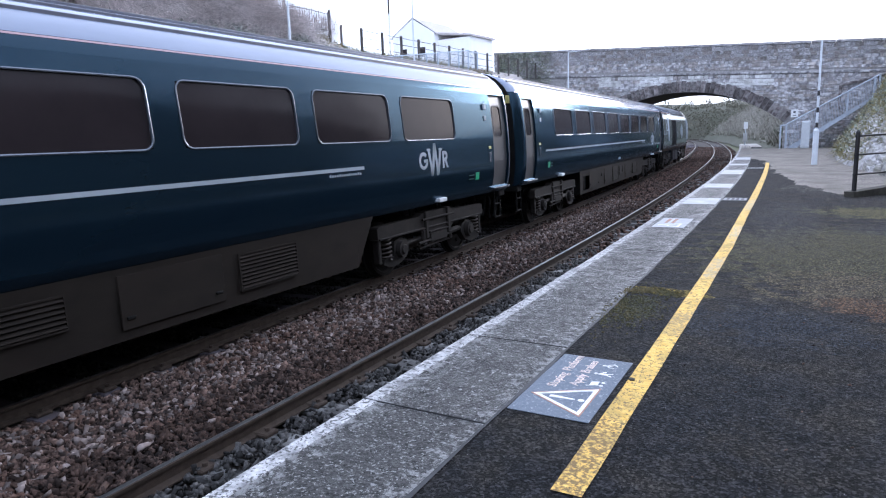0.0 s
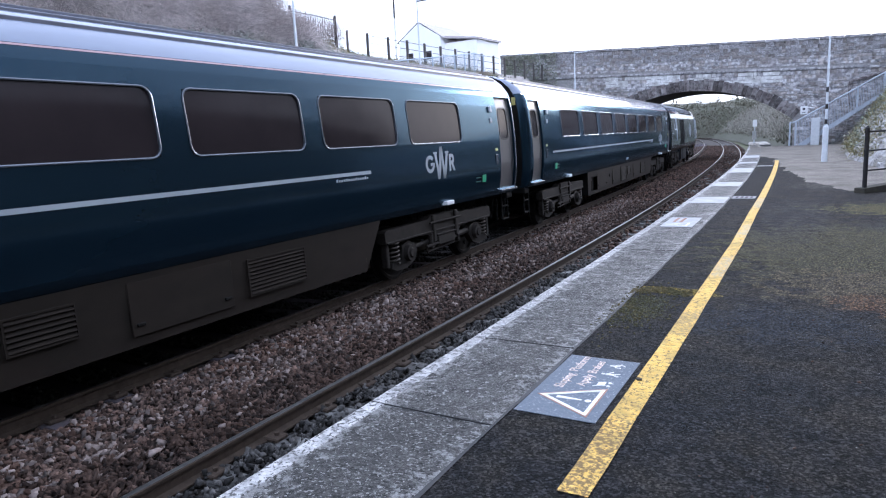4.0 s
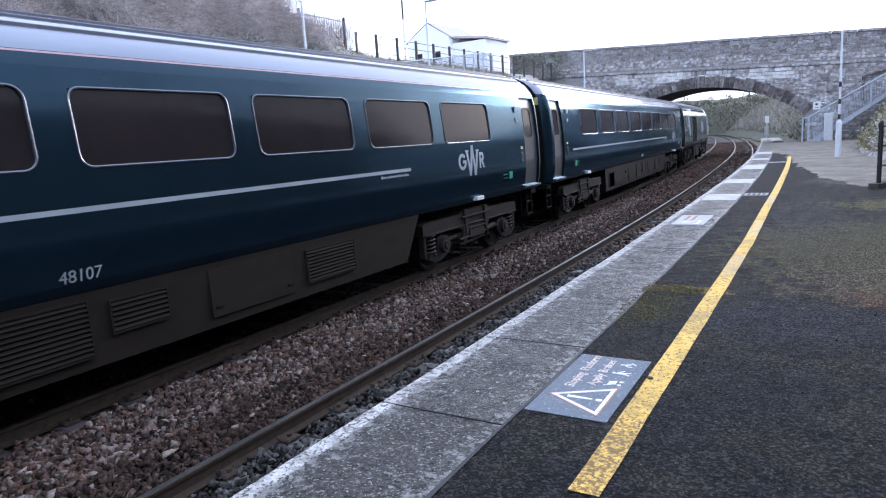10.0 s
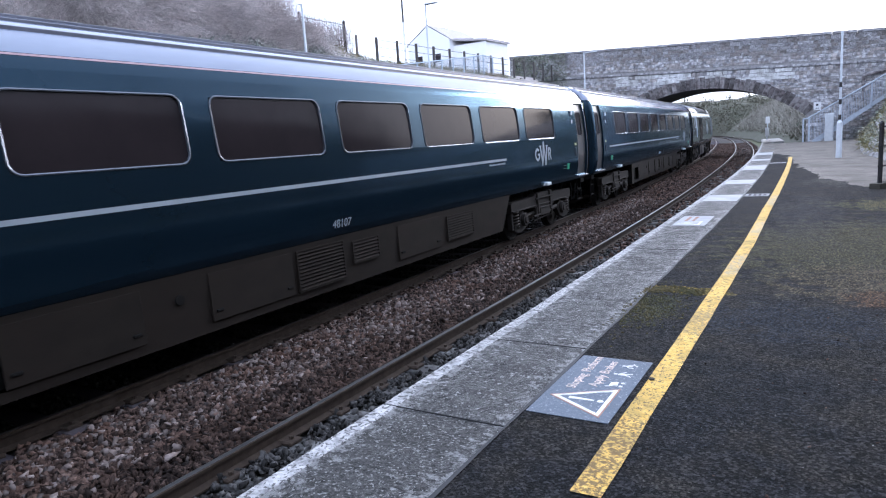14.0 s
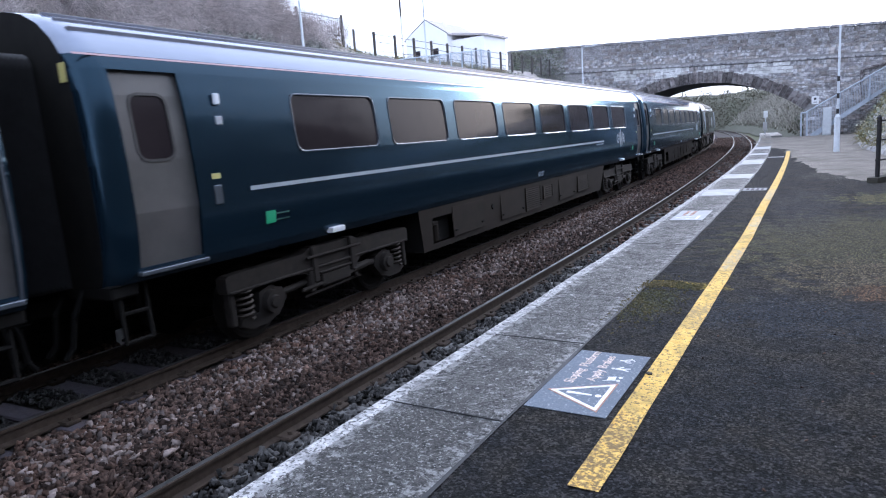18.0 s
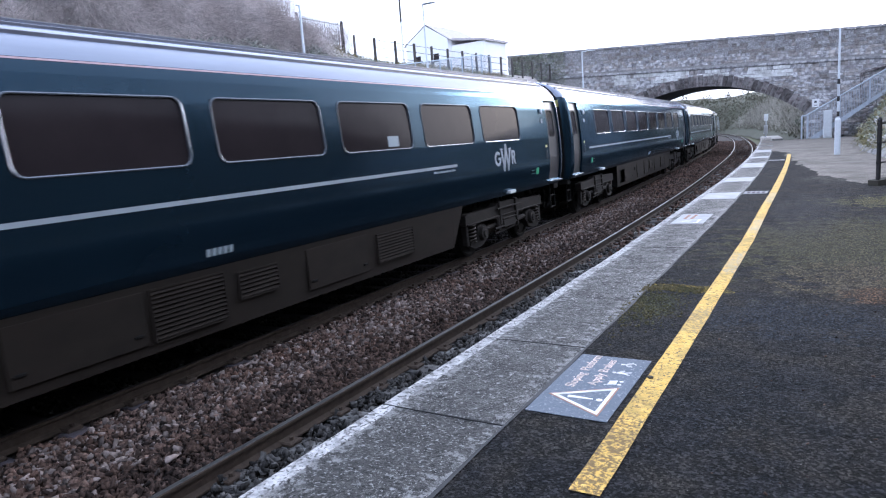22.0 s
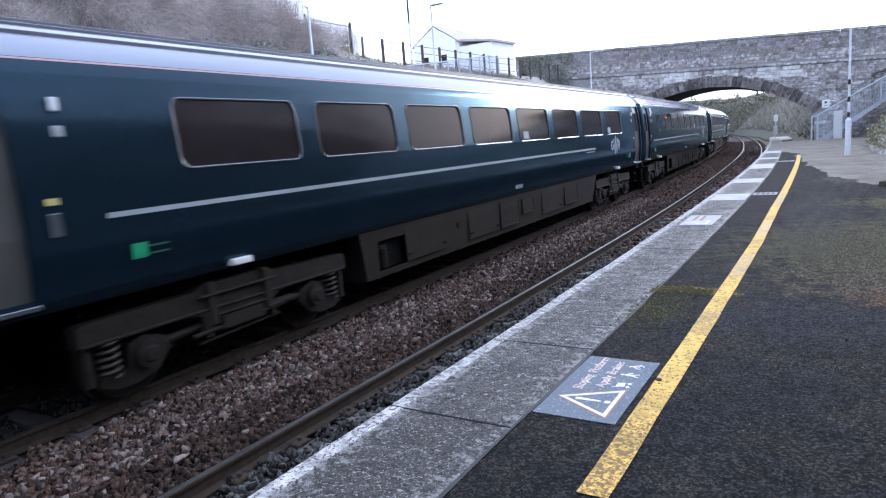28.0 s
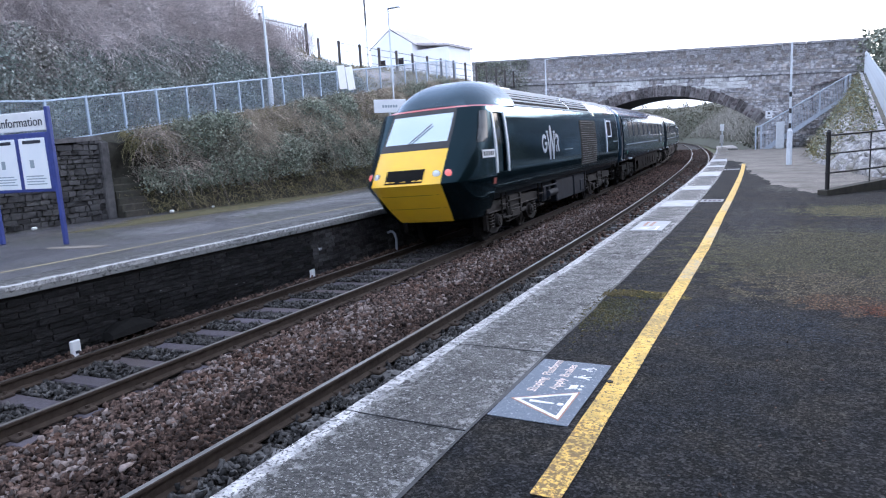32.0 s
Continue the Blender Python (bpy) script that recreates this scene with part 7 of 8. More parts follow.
def split_course(c, z, ln, h, m):
    """One block, or two thin or two short ones in its place."""
    k = random.random()
    if k < 0.12:
        f = random.uniform(0.35, 0.65)
        face.append((c, z - h / 2 + h * f / 2, ln - 0.02, h * f - 0.018, m, SLOPE + random.uniform(-1, 1)))
        face.append((c, z + h / 2 - h * (1 - f) / 2, ln - 0.02, h * (1 - f) - 0.018, m, SLOPE + random.uniform(-1, 1)))
    elif k < 0.45 and ln > 0.5:
        face.append((c - ln / 4, z, ln / 2 - 0.02, h - 0.022, m, SLOPE + random.uniform(-1.5, 1.5)))
        face.append((c + ln / 4, z, ln / 2 - 0.02, h - random.uniform(0.02, 0.06), m, SLOPE))
    else:
        face.append((c, z, ln - 0.022, h - random.uniform(0.018, 0.05), m, SLOPE + random.uniform(-0.8, 0.8)))


def courses(total):
    """Uneven course heights, as (depth of the middle, height)."""
    out, d = [], 0.0
    while d < total:
        h = random.choice((0.13, 0.16, 0.2, 0.24, 0.3))
        out.append((d + h / 2, h))
        d += h
    return out


for d_, h in courses(1.62):              # parapet
    x = X0 + random.uniform(0, 0.4)
    while x < X1 - 0.15:
        ln = min(random.choice((0.18, 0.26, 0.34, 0.45, 0.62)) * random.uniform(0.8, 1.2), X1 - x)
        split_course(x + ln / 2, par_top(x + ln / 2) - 0.19 - d_ + random.uniform(-0.02, 0.02), ln, h, any_stone())
        x += ln
for d_, h in courses(6.2):             # spandrels and abutments
    x = X0 + random.uniform(0, 0.4)
    while x < X1 - 0.15:
        ln = min(random.choice((0.2, 0.28, 0.38, 0.5)) * random.uniform(0.8, 1.2), X1 - x)
        c = x + ln / 2
        z = course_z(c) - 0.14 - d_ + random.uniform(-0.02, 0.02)
        d = math.hypot(c - ARCH_X, z - (ARCH_H - ARCH_R))
        inside = abs(c - ARCH_X) < 6.9 and z < intrados(c) + 0.25
        if z > -0.2 and not inside and not (abs(c - ARCH_X) < 7.6 and d < ARCH_R + 0.62 and z > 1.2) and c > -17.5:
            pale = -15.0 < c < -2.6 and d_ < 0.75 and noise.noise(Vector((c * 0.6, z * 1.4, 3))) > -0.12
            split_course(c, z, ln, h, MASON_PALE if pale else any_stone())
        x += ln
for c, z, ln, h, m, a in face:
    k = random.randrange(6)
    y = BY + 0.06 + random.uniform(-0.012, 0.012)
    if placed < 300 and c > -19 and (c < -1.0 or z > 3.0):
        o = put("stone", STONE_D[m.name][k], bridge, "", pose(c, y, z, 0, -a, 0))
        o.scale = (ln, 0.10, h)
        placed += 1
    else:
        mm = pose(c, y, z, 0, -a, 0) @ Matrix.Diagonal((ln, 0.10, h, 1))
        far_stones.add([tuple(mm @ Vector(p)) for p in VAR[k].v], VAR[k].f, 1 if m is MASON_PALE else 2 if m is STONE_BROWN else 0)
tagged(far_stones.obj("stones", [MASON, MASON_PALE, STONE_BROWN], bridge), "coursed grey limestone blocks", kind="stuff")
# arch ring
half = math.asin(6.9 / ARCH_R)
NV = 46
for k in range(NV):
    a0, a1 = -half + 2 * half * k / NV + 0.0012, -half + 2 * half * (k + 1) / NV - 0.0012
    dep = random.uniform(0.70, 0.84)
    pts8 = []
    for y in (BY - 0.035 + random.uniform(-0.012, 0.012), BY + 0.45):
        for a in (a0, a1):
            for r in (ARCH_R - 0.01, ARCH_R + dep):
                pts8.append((ARCH_X + r * math.sin(a), y, ARCH_H - ARCH_R + r * math.cos(a)))
    me = Mesh()
    me.add(pts8, [(0, 1, 3, 2), (4, 6, 7, 5), (0, 4, 5, 1), (2, 3, 7, 6), (0, 2, 6, 4), (1, 5, 7, 3)])
    me.obj("voussoir", MASON_DARK, bridge)
# string course and coping
x = X0
while x < X1 - 0.1:
    ln = min(random.uniform(0.9, 1.5), X1 - x)
    c = x + ln / 2
    me = Mesh()
    me.soft(-ln / 2 + 0.006, ln / 2 - 0.006, -0.09, 0.3, -0.075, 0.075, 0.02)
    put("string_course_stone", me.data("string_course_stone", MASON), bridge, "", pose(c, BY, course_z(c) - 0.06, 0, -SLOPE, 0))
    me = Mesh()
    me.soft(-ln / 2 + 0.006, ln / 2 - 0.006, -0.06, 0.55, -0.09, 0.09, 0.03)
    put("parapet_coping_stone", me.data("parapet_coping_stone", MASON), bridge, "", pose(c, BY, par_top(c) - 0.09, 0, -SLOPE, 0))
    x += ln
# weeds on the parapet
pts = np.array([(-7.2, BY + 0.2, par_top(-7.2))] * 14 + [(3.2, BY + 0.1, course_z(3.2))] * 60) + RNG.normal(0, 0.09, (74, 3))
stuff("parapet_weeds", canes(pts, 0.45, 0.008, DRY, "parapet_weeds", spread=0.5), "dry weeds growing out of the parapet", "weeds")

# ================= steps up to the bridge =================
stair = base("footbridge_steps", "pale blue-grey metal railed steps rising beside the bridge", "steps")
me = Mesh()
for k in range(20):
    x, z = -1.2 + k * 0.26, k * 0.175
    me.soft(x, x + 0.3, 49.7, 51.9, max(-0.02, z - 0.12), z + 0.05, 0.01)
me.obj("treads", CONC_SLEEPER, stair, "grey concrete treads")
me = Mesh()
me.grid([[(-1.3, y, -0.05), (-1.15, y, 0.16), (3.9, y, 3.55), (3.9, y, 3.32), (-0.9, y, -0.05)] for y in (49.62, 49.68)], 0, True, True)
me.obj("stringer", STAIR_PAINT, stair, "slim painted stringer")
me = Mesh()
me.tube((-1.5, 49.6, 1.52), (3.6, 49.6, 4.45), 0.05, n=8)
me.tube((-1.5, 49.6, 1.52), (-1.75, 49.6, 1.52), 0.05, n=8)
me.obj("handrail", STAIR_PAINT, stair, "blue-grey painted handrail")
for x in (-1.75, -1.42, 0.35, 1.95, 3.35, 3.6):
    z = max(0, (x + 1.2) * 0.67)
    me = Mesh()
    me.soft(x - 0.05, x + 0.05, 49.55, 49.65, z - 0.05 if x > -1.3 else 0, 1.5 + max(0, (x + 1.5) * 0.575), 0.01)
    me.obj("post", STAIR_PAINT, stair)
for k in range(58):
    x = -1.35 + k * 0.084
    me = Mesh()
    me.tube((x, 49.6, max(0.1, (x + 1.2) * 0.67 + 0.12)), (x, 49.6, 1.45 + max(0, (x + 1.5) * 0.575)), 0.012, n=5)
    me.obj("infill_bar", STAIR_PAINT, stair)
m = base("equipment_cabinet", "pale grey metal cabinet at the foot of the steps", "cabinet", m=pose(-0.28, 49.2, 0))
me = Mesh()
me.soft(-0.25, 0.25, -0.2, 0.2, 0.0, 1.75, 0.03)
me.obj("body", STEELGREY, m)
me = Mesh()
me.soft(-0.21, 0.21, -0.215, -0.195, 0.12, 1.66, 0.01)
me.obj("door", STEELGREY, m)
m = base("notice", "small white notice board fixed to the bridge", "sign", m=pose(-1.03, BY - 0.025, 2.32))
me = Mesh()
me.soft(-0.22, 0.22, -0.02, 0.02, -0.27, 0.27, 0.01)
me.obj("board", SIGN_WHITE, m)
me = Mesh()
me.box(-0.08, 0.06, -0.025, -0.021, 0.02, 0.16)
me.box(-0.1, 0.1, -0.025, -0.021, -0.16, -0.12)
me.obj("marks", PRINT, m)
m = base("drain_pipe", "dark cast drain pipe running along the bridge face", "pipe")
me = Mesh()
me.tube((1.6, BY - 0.15, 4.05), (4.7, BY - 0.15, 4.75), 0.09, n=10)
me.tube((1.6, BY - 0.15, 4.05), (1.6, BY - 0.15, 2.4), 0.09, n=10)
me.obj("pipe", MASON_DARK, m)

# ================= right bank, kerb path, handrail =================


def kerb_line(y):
    return float(np.interp(y, [-40, 16, 24, 49, 60], [5.2, 2.9, 2.6, 4.0, 4.4])), float(np.interp(y, [-40, 16, 24, 49, 60], [0.5, 0.5, 0.85, 4.35, 4.6]))


def rfoot(y):
    return float(np.interp(y, [18.5, 20.5, 24, 30, 36, 44, 49.4], [2.45, 2.0, 1.45, 0.95, 1.0, 1.7, 3.6]))


rows = []
for y in np.arange(18.5, 49.6, 0.14):
    f, (kx, kz) = rfoot(y), kerb_line(y)
    r = []
    for t in np.linspace(0, 1, 28):
        x, z = f + (kx - f) * t, kz * (t ** 0.8)
        n1, n2 = noise.noise(Vector((x * 0.9, y * 0.5, 2))), noise.noise(Vector((x * 2.6, y * 1.7, 5)))
        e = min(1.0, 2.2 * math.sin(math.pi * t)) if 0 < t < 1 else 0.0
        d = noise.voronoi(Vector((x * 2.3 + n1, y * 1.5 + n2, z * 2.3)))[0]      # broken ledges and cracks
        crag = min(0.3, d[1] - d[0]) - 0.12
        n3 = noise.noise(Vector((x * 7, y * 6, 1)))
        r.append((x + e * (0.30 * n1 - 0.5 * crag), y, z + e * (0.28 * n1 + 0.16 * n2 + 0.35 * crag + 0.05 * n3) - (0.05 if t == 0 else 0)))
    rows.append(r)
me = Mesh()
me.grid(rows)
structure(me.obj("rock_bank", ROCK, smooth=35), "bare sloping rock bank with tufts of grass", "bank")
# grass over its upper and bridge-side part
pts = []
for k in range(15000):
    y = RNG.uniform(26, 49.4)
    t = RNG.uniform(0.05, 1.0)
    dens = np.clip((y - 23) / 14, 0.12, 1) * (0.35 + 0.65 * (noise.noise(Vector((t * 5, y * 0.8, 9))) > -0.1))
    if RNG.uniform() > dens or (y < 40 and 0.25 < t < 0.8 and RNG.uniform() < 0.75):
        continue
    f, (kx, kz) = rfoot(y), kerb_line(y)
    pts.append((f + (kx - f) * t, y, kz * t ** 0.8 + 0.02))
pts = np.array(pts)
stuff("bank_grass", canes(pts, 0.42, 0.012, GRASS, "bank_grass", way=(-0.3, -0.2, 0.8), spread=0.4, droop=0.5), "tufts of dry grass on the rock bank", "grass")
lv = pts[RNG.integers(0, len(pts), 5000)] + RNG.normal(0, 0.12, (5000, 3)) + np.array([0, 0, 0.15])
stuff("bank_ivy", leaves(lv, 0.09, IVY, "bank_ivy"), "ivy leaves on the rock bank", "ivy")

# kerb wall and the path behind it, then the wooded slope
me = Mesh()
rows = []
for y in np.arange(18.0, 51.1, 1.0):
    kx, kz = kerb_line(y)
    rows.append([(kx, y, kz - 0.6), (kx, y, kz + 0.12), (kx + 0.18, y, kz + 0.12), (kx + 0.18, y, kz - 0.6)])
me.grid(rows, 0, True, True)
structure(me.obj("kerb_wall", MASON), "low stone kerb along the rising path", "kerb")


def right_cols(y):
    kx, kz = kerb_line(y)
    # Where unseen, this height is set for the reflections in the train.
    top = float(np.interp(y, [-40, 14, 24, 30, 50, 70], [7.0, 7.0, 5.5, 2.6, 4.5, 4.5]))
    top = max(top, kz + 0.1)
    lo = 0.0 if y < 17.5 else kz
    return [(kx, lo - 0.02, 0), (kx + 1.7, lo + 0.02, 0), (kx + 2.3, lo + (top - lo) * 0.45, 0.3), (kx + 3.2, lo + (top - lo) * 0.85, 0.3), (kx + 4.5, top, 0.2), (kx + 12, top + 0.8, 0.4), (70, top + 3, 0.8)]


me = Mesh()
me.grid(bank_rows(right_cols, -40, 70, 1.0, 21))
structure(me.obj("right_bank", SOIL, smooth=60), "wooded bank behind the platform", "bank")

pal = base("palisade_fence", "pale blue-grey steel palisade fence along the rising path", "fence")
PALE_D = Mesh()
PALE_D.add([(-0.035, 0, 0), (0.035, 0, 0), (0.035, 0.02, 0), (-0.035, 0.02, 0), (-0.035, 0, 1.2), (0.035, 0, 1.2), (0.035, 0.02, 1.2), (-0.035, 0.02, 1.2), (0, 0.01, 1.34)],
           [(0, 1, 5, 4), (1, 2, 6, 5), (2, 3, 7, 6), (3, 0, 4, 7), (4, 5, 8), (5, 6, 8), (6, 7, 8), (7, 4, 8)])
PALE_D = PALE_D.data("pale", PALE_PAINT)
y = 20.0
while y < 50.5:
    kx, kz = kerb_line(y)
    put("pale", PALE_D, pal, "", pose(kx + 0.36, y, kz + 0.08, 0, 0, 80))
    y += 0.15
for h in (0.3, 1.05):
    me = Mesh()
    me.path([(kerb_line(ya)[0] + 0.40, ya, kerb_line(ya)[1] + h) for ya in np.arange(20, 50.1, 2.0)], 0.03)
    me.obj("rail", PALE_PAINT, pal)

hr = base("path_handrail", "black painted tubular handrail with three rails beside the ramp", "handrail")
A, B = Vector((0.79, 15.45, 0)), Vector((4.25, 19.5, 0))
D = (B - A).normalized()
me = Mesh()
me.soft(-0.033, 0.033, -0.033, 0.033, 0.0, 1.28, 0.01)
me.tube((0, 0, 1.28), (0, 0, 1.315), 0.038, 0.018, 8)
for k in (0.0, 2.6, 5.2):
    p = A + D * k
    put("post", me.data("post", BLACK_PAINT), hr, "", pose(p.x, p.y, 0, 0, 0, 40))
me = Mesh()
me.tube((0, 0, 0.02), (0, 0, 1.1), 0.014, n=6)
for k in (1.25, 3.9):
    p = A + D * k
    put("stay", me.data("stay", BLACK_PAINT), hr, "", pose(p.x, p.y, 0.1))
for h, r in ((1.20, 0.021), (0.83, 0.019), (0.44, 0.019)):
    me = Mesh()
    q = A - D * 0.06 + Vector((0, 0, h))
    w = A + D * 5.4 + Vector((0, 0, h + 0.22))
    me.path([q.lerp(w, k / 6) - Vector((0, 0, 0.05 * math.sin(math.pi * k / 6))) for k in range(7)], r, 8)
    me.obj("rail", BLACK_PAINT, hr)
me = Mesh()
n_ = Vector((-D.y, D.x, 0))
q = [A - D * 0.12 - n_ * 0.1, A + D * 5.4 - n_ * 0.1, A + D * 5.4 + n_ * 0.12, A - D * 0.12 + n_ * 0.12]
me.add([(p.x, p.y, 0) for p in q] + [(q[0].x, q[0].y, 0.10), (q[1].x, q[1].y, 0.42), (q[2].x, q[2].y, 0.42), (q[3].x, q[3].y, 0.10)], [(3, 2, 1, 0), (4, 5, 6, 7), (0, 1, 5, 4), (1, 2, 6, 5), (2, 3, 7, 6), (3, 0, 4, 7)])
structure(me.obj("ramp_kerb", DARK_SOIL), "low dark kerb under the handrail", "kerb")
ramp = base("ramp_steps", "shallow weathered steps rising behind the handrail", "steps")
for k in range(14):
    c = Vector((2.05, 18.2, 0)) + Vector((0.12, 0.42, 0.07)) * k
    me = Mesh()
    me.soft(-0.1, 1.9, -0.2, 0.19, -0.3, 0.03, 0.012)
    put("tread", me.data("tread", DECK), ramp, "", pose(c.x, c.y, c.z + 0.02, 0, 0, -8))

# lamp column on the platform
lp = base("lamp_column", "white lamp column with a thick base and black bands", "lamp post", m=pose(0.16, 27.9, 0))
me = Mesh()
me.tube((0, 0, 0), (0, 0, 1.25), 0.10, 0.095, 16)
me.tube((0, 0, 1.25), (0, 0, 1.32), 0.095, 0.05, 16)
me.obj("base_column", PALE_PAINT, lp, "thick pale base", 40)
me = Mesh()
me.tube((0, 0, 1.32), (0, 0, 4.45), 0.045, 0.035, 12)
me.obj("shaft", PALE_PAINT, lp, "", 40)
for z in (1.36, 1.9, 2.5):
    me = Mesh()
    me.tube((0, 0, z), (0, 0, z + 0.18), 0.0475, 0.0465, 12)
    me.obj("band", BLACK_PAINT, lp, "black band", 40)


def lamp(x, y, z0, h, arm, label, r=0.05):
    b = base("lamp_post", label, "lamp post", m=pose(x, y, z0))
    me = Mesh()
    me.tube((0, 0, 0), (0, 0, 1.1), r * 1.8, r * 1.7, 12)
    me.tube((0, 0, 1.1), (0, 0, h), r, r * 0.75, 10)
    me.obj("shaft", PALE_PAINT, b, "", 40)
    me = Mesh()
    me.soft(min(0, arm), max(0, arm), -0.09, 0.09, h - 0.02, h + 0.02, 0.01)
    me.obj("lamp_head", PALE_PAINT, b, "flat grey lamp head")
    return b


lamp(-12.5, 37.8, 0, 6.05, 0.75, "pale lamp post on the opposite platform before the bridge")
lamp(-13.0, 21.4, 0, 6.5, 0.5, "slender pale lamp post on the opposite platform", 0.034)
lamp(-17.5, 19.8, path_z(19.8), 3.75, -0.12, "pale lamp post beside the footpath above the platform", 0.055)

# ================= opposite platform furniture =================
ib = base("information_board", "blue framed information board with posters on two legs", "notice board", m=pose(-12.75, 7.4, 0, 0, 0, 8))
me = Mesh()
for x in (-0.86, 0.80):
    me = Mesh()
    me.soft(x - 0.04, x + 0.04, -0.04, 0.04, 0, 2.55 if x > 0 else 2.5, 0.012)
    me.obj("leg", NAVY, ib, "blue square post")
me = Mesh()
me.soft(-0.80, 0.74, -0.03, 0.03, 2.13, 2.48, 0.01)
me.obj("header_panel", SIGN_WHITE, ib, "white header panel")
d = letters("Information", 0.235)
d.materials.append(PRINT)
put("lettering", d, ib, "dark lettering", pose(0.13, -0.036, 2.22, 90, 0, 0))
me = Mesh()
for sx in (-1, 1):
    me.plate([(-0.62 + sx * 0.045 + 0.035 * math.cos(a), 2.30 + 0.09 * math.sin(a)) for a in np.linspace(0, 5.9, 14)], 0.0, 0.004)
put("symbol", me.data("symbol", PRINT), ib, "", pose(0, -0.034, 0, 90, 0, 0))
me = Mesh()
me.soft(-0.82, 0.76, -0.035, 0.05, 1.0, 2.10, 0.012)
me.obj("case", NAVY, ib, "blue poster case")
for x0, x1 in ((-0.72, -0.08), (0.02, 0.68)):
    me = Mesh()
    me.soft(x0, x1, -0.045, -0.036, 1.06, 2.0, 0.003)
    po = me.obj("poster", PAPER, ib, "pale printed poster")
    for nm, a_, b_, z0_, z1_, mt in [("heading", 0.1, 0.1, 1.90, 1.96, PRINT), ("picture", 0.22, x1 - x0 - 0.32, 1.45, 1.6, FADED)] + [
            ("text_line", 0.08, 0.08 + 0.06 * (k % 2), 1.14 + k * 0.05, 1.16 + k * 0.05, FADED) for k in range(4)]:
        me = Mesh()
        me.box(x0 + a_, x1 - b_, -0.049, -0.0455, z0_, z1_)
        me.obj(nm, mt, po)
ns_ = base("station_name_board", "white station name board on a post", "sign", m=pose(-12.5, 20.25, 0, 0, 0, 55))
me = Mesh()
me.soft(-0.04, 0.04, -0.04, 0.04, 0, 3.1, 0.01)
me.obj("post", PALE_PAINT, ns_)
me = Mesh()
me.soft(-0.62, 0.62, -0.065, -0.041, 2.70, 3.16, 0.012)
me.obj("board", SIGN_WHITE, ns_)
me = Mesh()
for k in range(6):
    me.box(-0.3 + k * 0.1, -0.23 + k * 0.1, -0.071, -0.066, 2.88, 2.97)
me.obj("lettering_bars", FADED, ns_)
for y_, roll in ((22.95, 7), (23.55, 9)):
    pb = base("fence_notice", "white board tied to the footpath fence at a tilt", "board", m=pose(FENCE_X + 0.05, y_, 4.0, 0, 0, 90) @ pose(0, 0, 0, 0, -roll, 0))
    me = Mesh()
    me.soft(-0.27, 0.27, -0.02, 0.02, 0.0, 0.95, 0.01)
    me.obj("panel", SIGN_WHITE, pb)
me = Mesh()
me.plate([(-11.75, 7.0), (-11.2, 7.1), (-10.7, 7.3), (-10.75, 7.55), (-11.3, 7.4), (-11.9, 7.15)], 0.003, 0.006)
structure(me.obj("floor_patch", GRIT), "worn white patch on the opposite platform", "marking")
for x, y, s_ in ((-15.26, 12.74, 0.07), (-15.1, 14.1, 0.05), (-15.8, 9.2, 0.06)):
    me = Mesh()
    me.soft(-s_, s_, -s_ * 0.7, s_ * 0.7, 0, s_ * 1.2, s_ * 0.35)
    tagged(put("litter", me.data("litter", LITTER), None, "", pose(x, y, 0.0, 0, 0, x * 40)), "small piece of pale litter on the platform", "litter")
blob("moss_strip", -14.2, 14.5, 0.75, 5.5, MOSS, "mossy strip at the foot of the bank", "moss", seed=11, rough=0.25)

# stone wall under the footpath
sw = base("retaining_wall", "dark rubble stone retaining wall below the footpath", "wall", kind="structure")
rubble = Mesh()
cnt = 0
r = 0
z = 0.0
while z < 2.0:
    h = random.uniform(0.09, 0.17)
    y = -4.0 + random.uniform(0, 0.3)
    while y < 11.45:
        ln = min(random.uniform(0.12, 0.34), 11.6 - y)
        if z + h < path_z(y) + 0.05:
            k = random.randrange(6)
            mm = pose(-16.12 + random.uniform(-0.02, 0.02), y + ln / 2, z + h / 2, 0, 0, 90)
            if y > 6.6 and cnt < 300:
                o = put("stone", STONE_D[RUBBLE.name][k], sw, "", mm)
                o.scale = (ln - 0.02, 0.14, h - 0.02)
                cnt += 1
            else:
                mm = mm @ Matrix.Diagonal((ln - 0.02, 0.14, h - 0.02, 1))
                rubble.add([tuple(mm @ Vector(p)) for p in VAR[k].v], VAR[k].f)
        y += ln
    z += h
tagged(rubble.obj("stones", RUBBLE, sw), "dark rubble stones", kind="stuff")
me = Mesh()
me.soft(-16.5, -15.95, 11.3, 11.55, -0.05, 2.05, 0.03)
me.obj("end_pier", RUBBLE, sw, "dressed stone pier at the wall's end")
me = Mesh()
rows = [[(-16.55, y, path_z(y) - 0.06), (-16.55, y, path_z(y) + 0.06), (-16.0, y, path_z(y) + 0.06), (-16.0, y, path_z(y) - 0.06)] for y in (-4, 0, 4, 8, 11.4)]
me.grid(rows, 0, True, True)
me.obj("wall_coping", RUBBLE, sw, "dark stone coping")
st_ = base("bank_steps", "dark stone steps in a gap beside the wall", "steps")
for k in range(6):
    me = Mesh()
    me.soft(-16.4 - k * 0.05, -15.7 - k * 0.1, 11.6, 12.5, k * 0.18 - 0.05, k * 0.18 + 0.17, 0.02)
    me.obj("step", DARK_SOIL, st_)

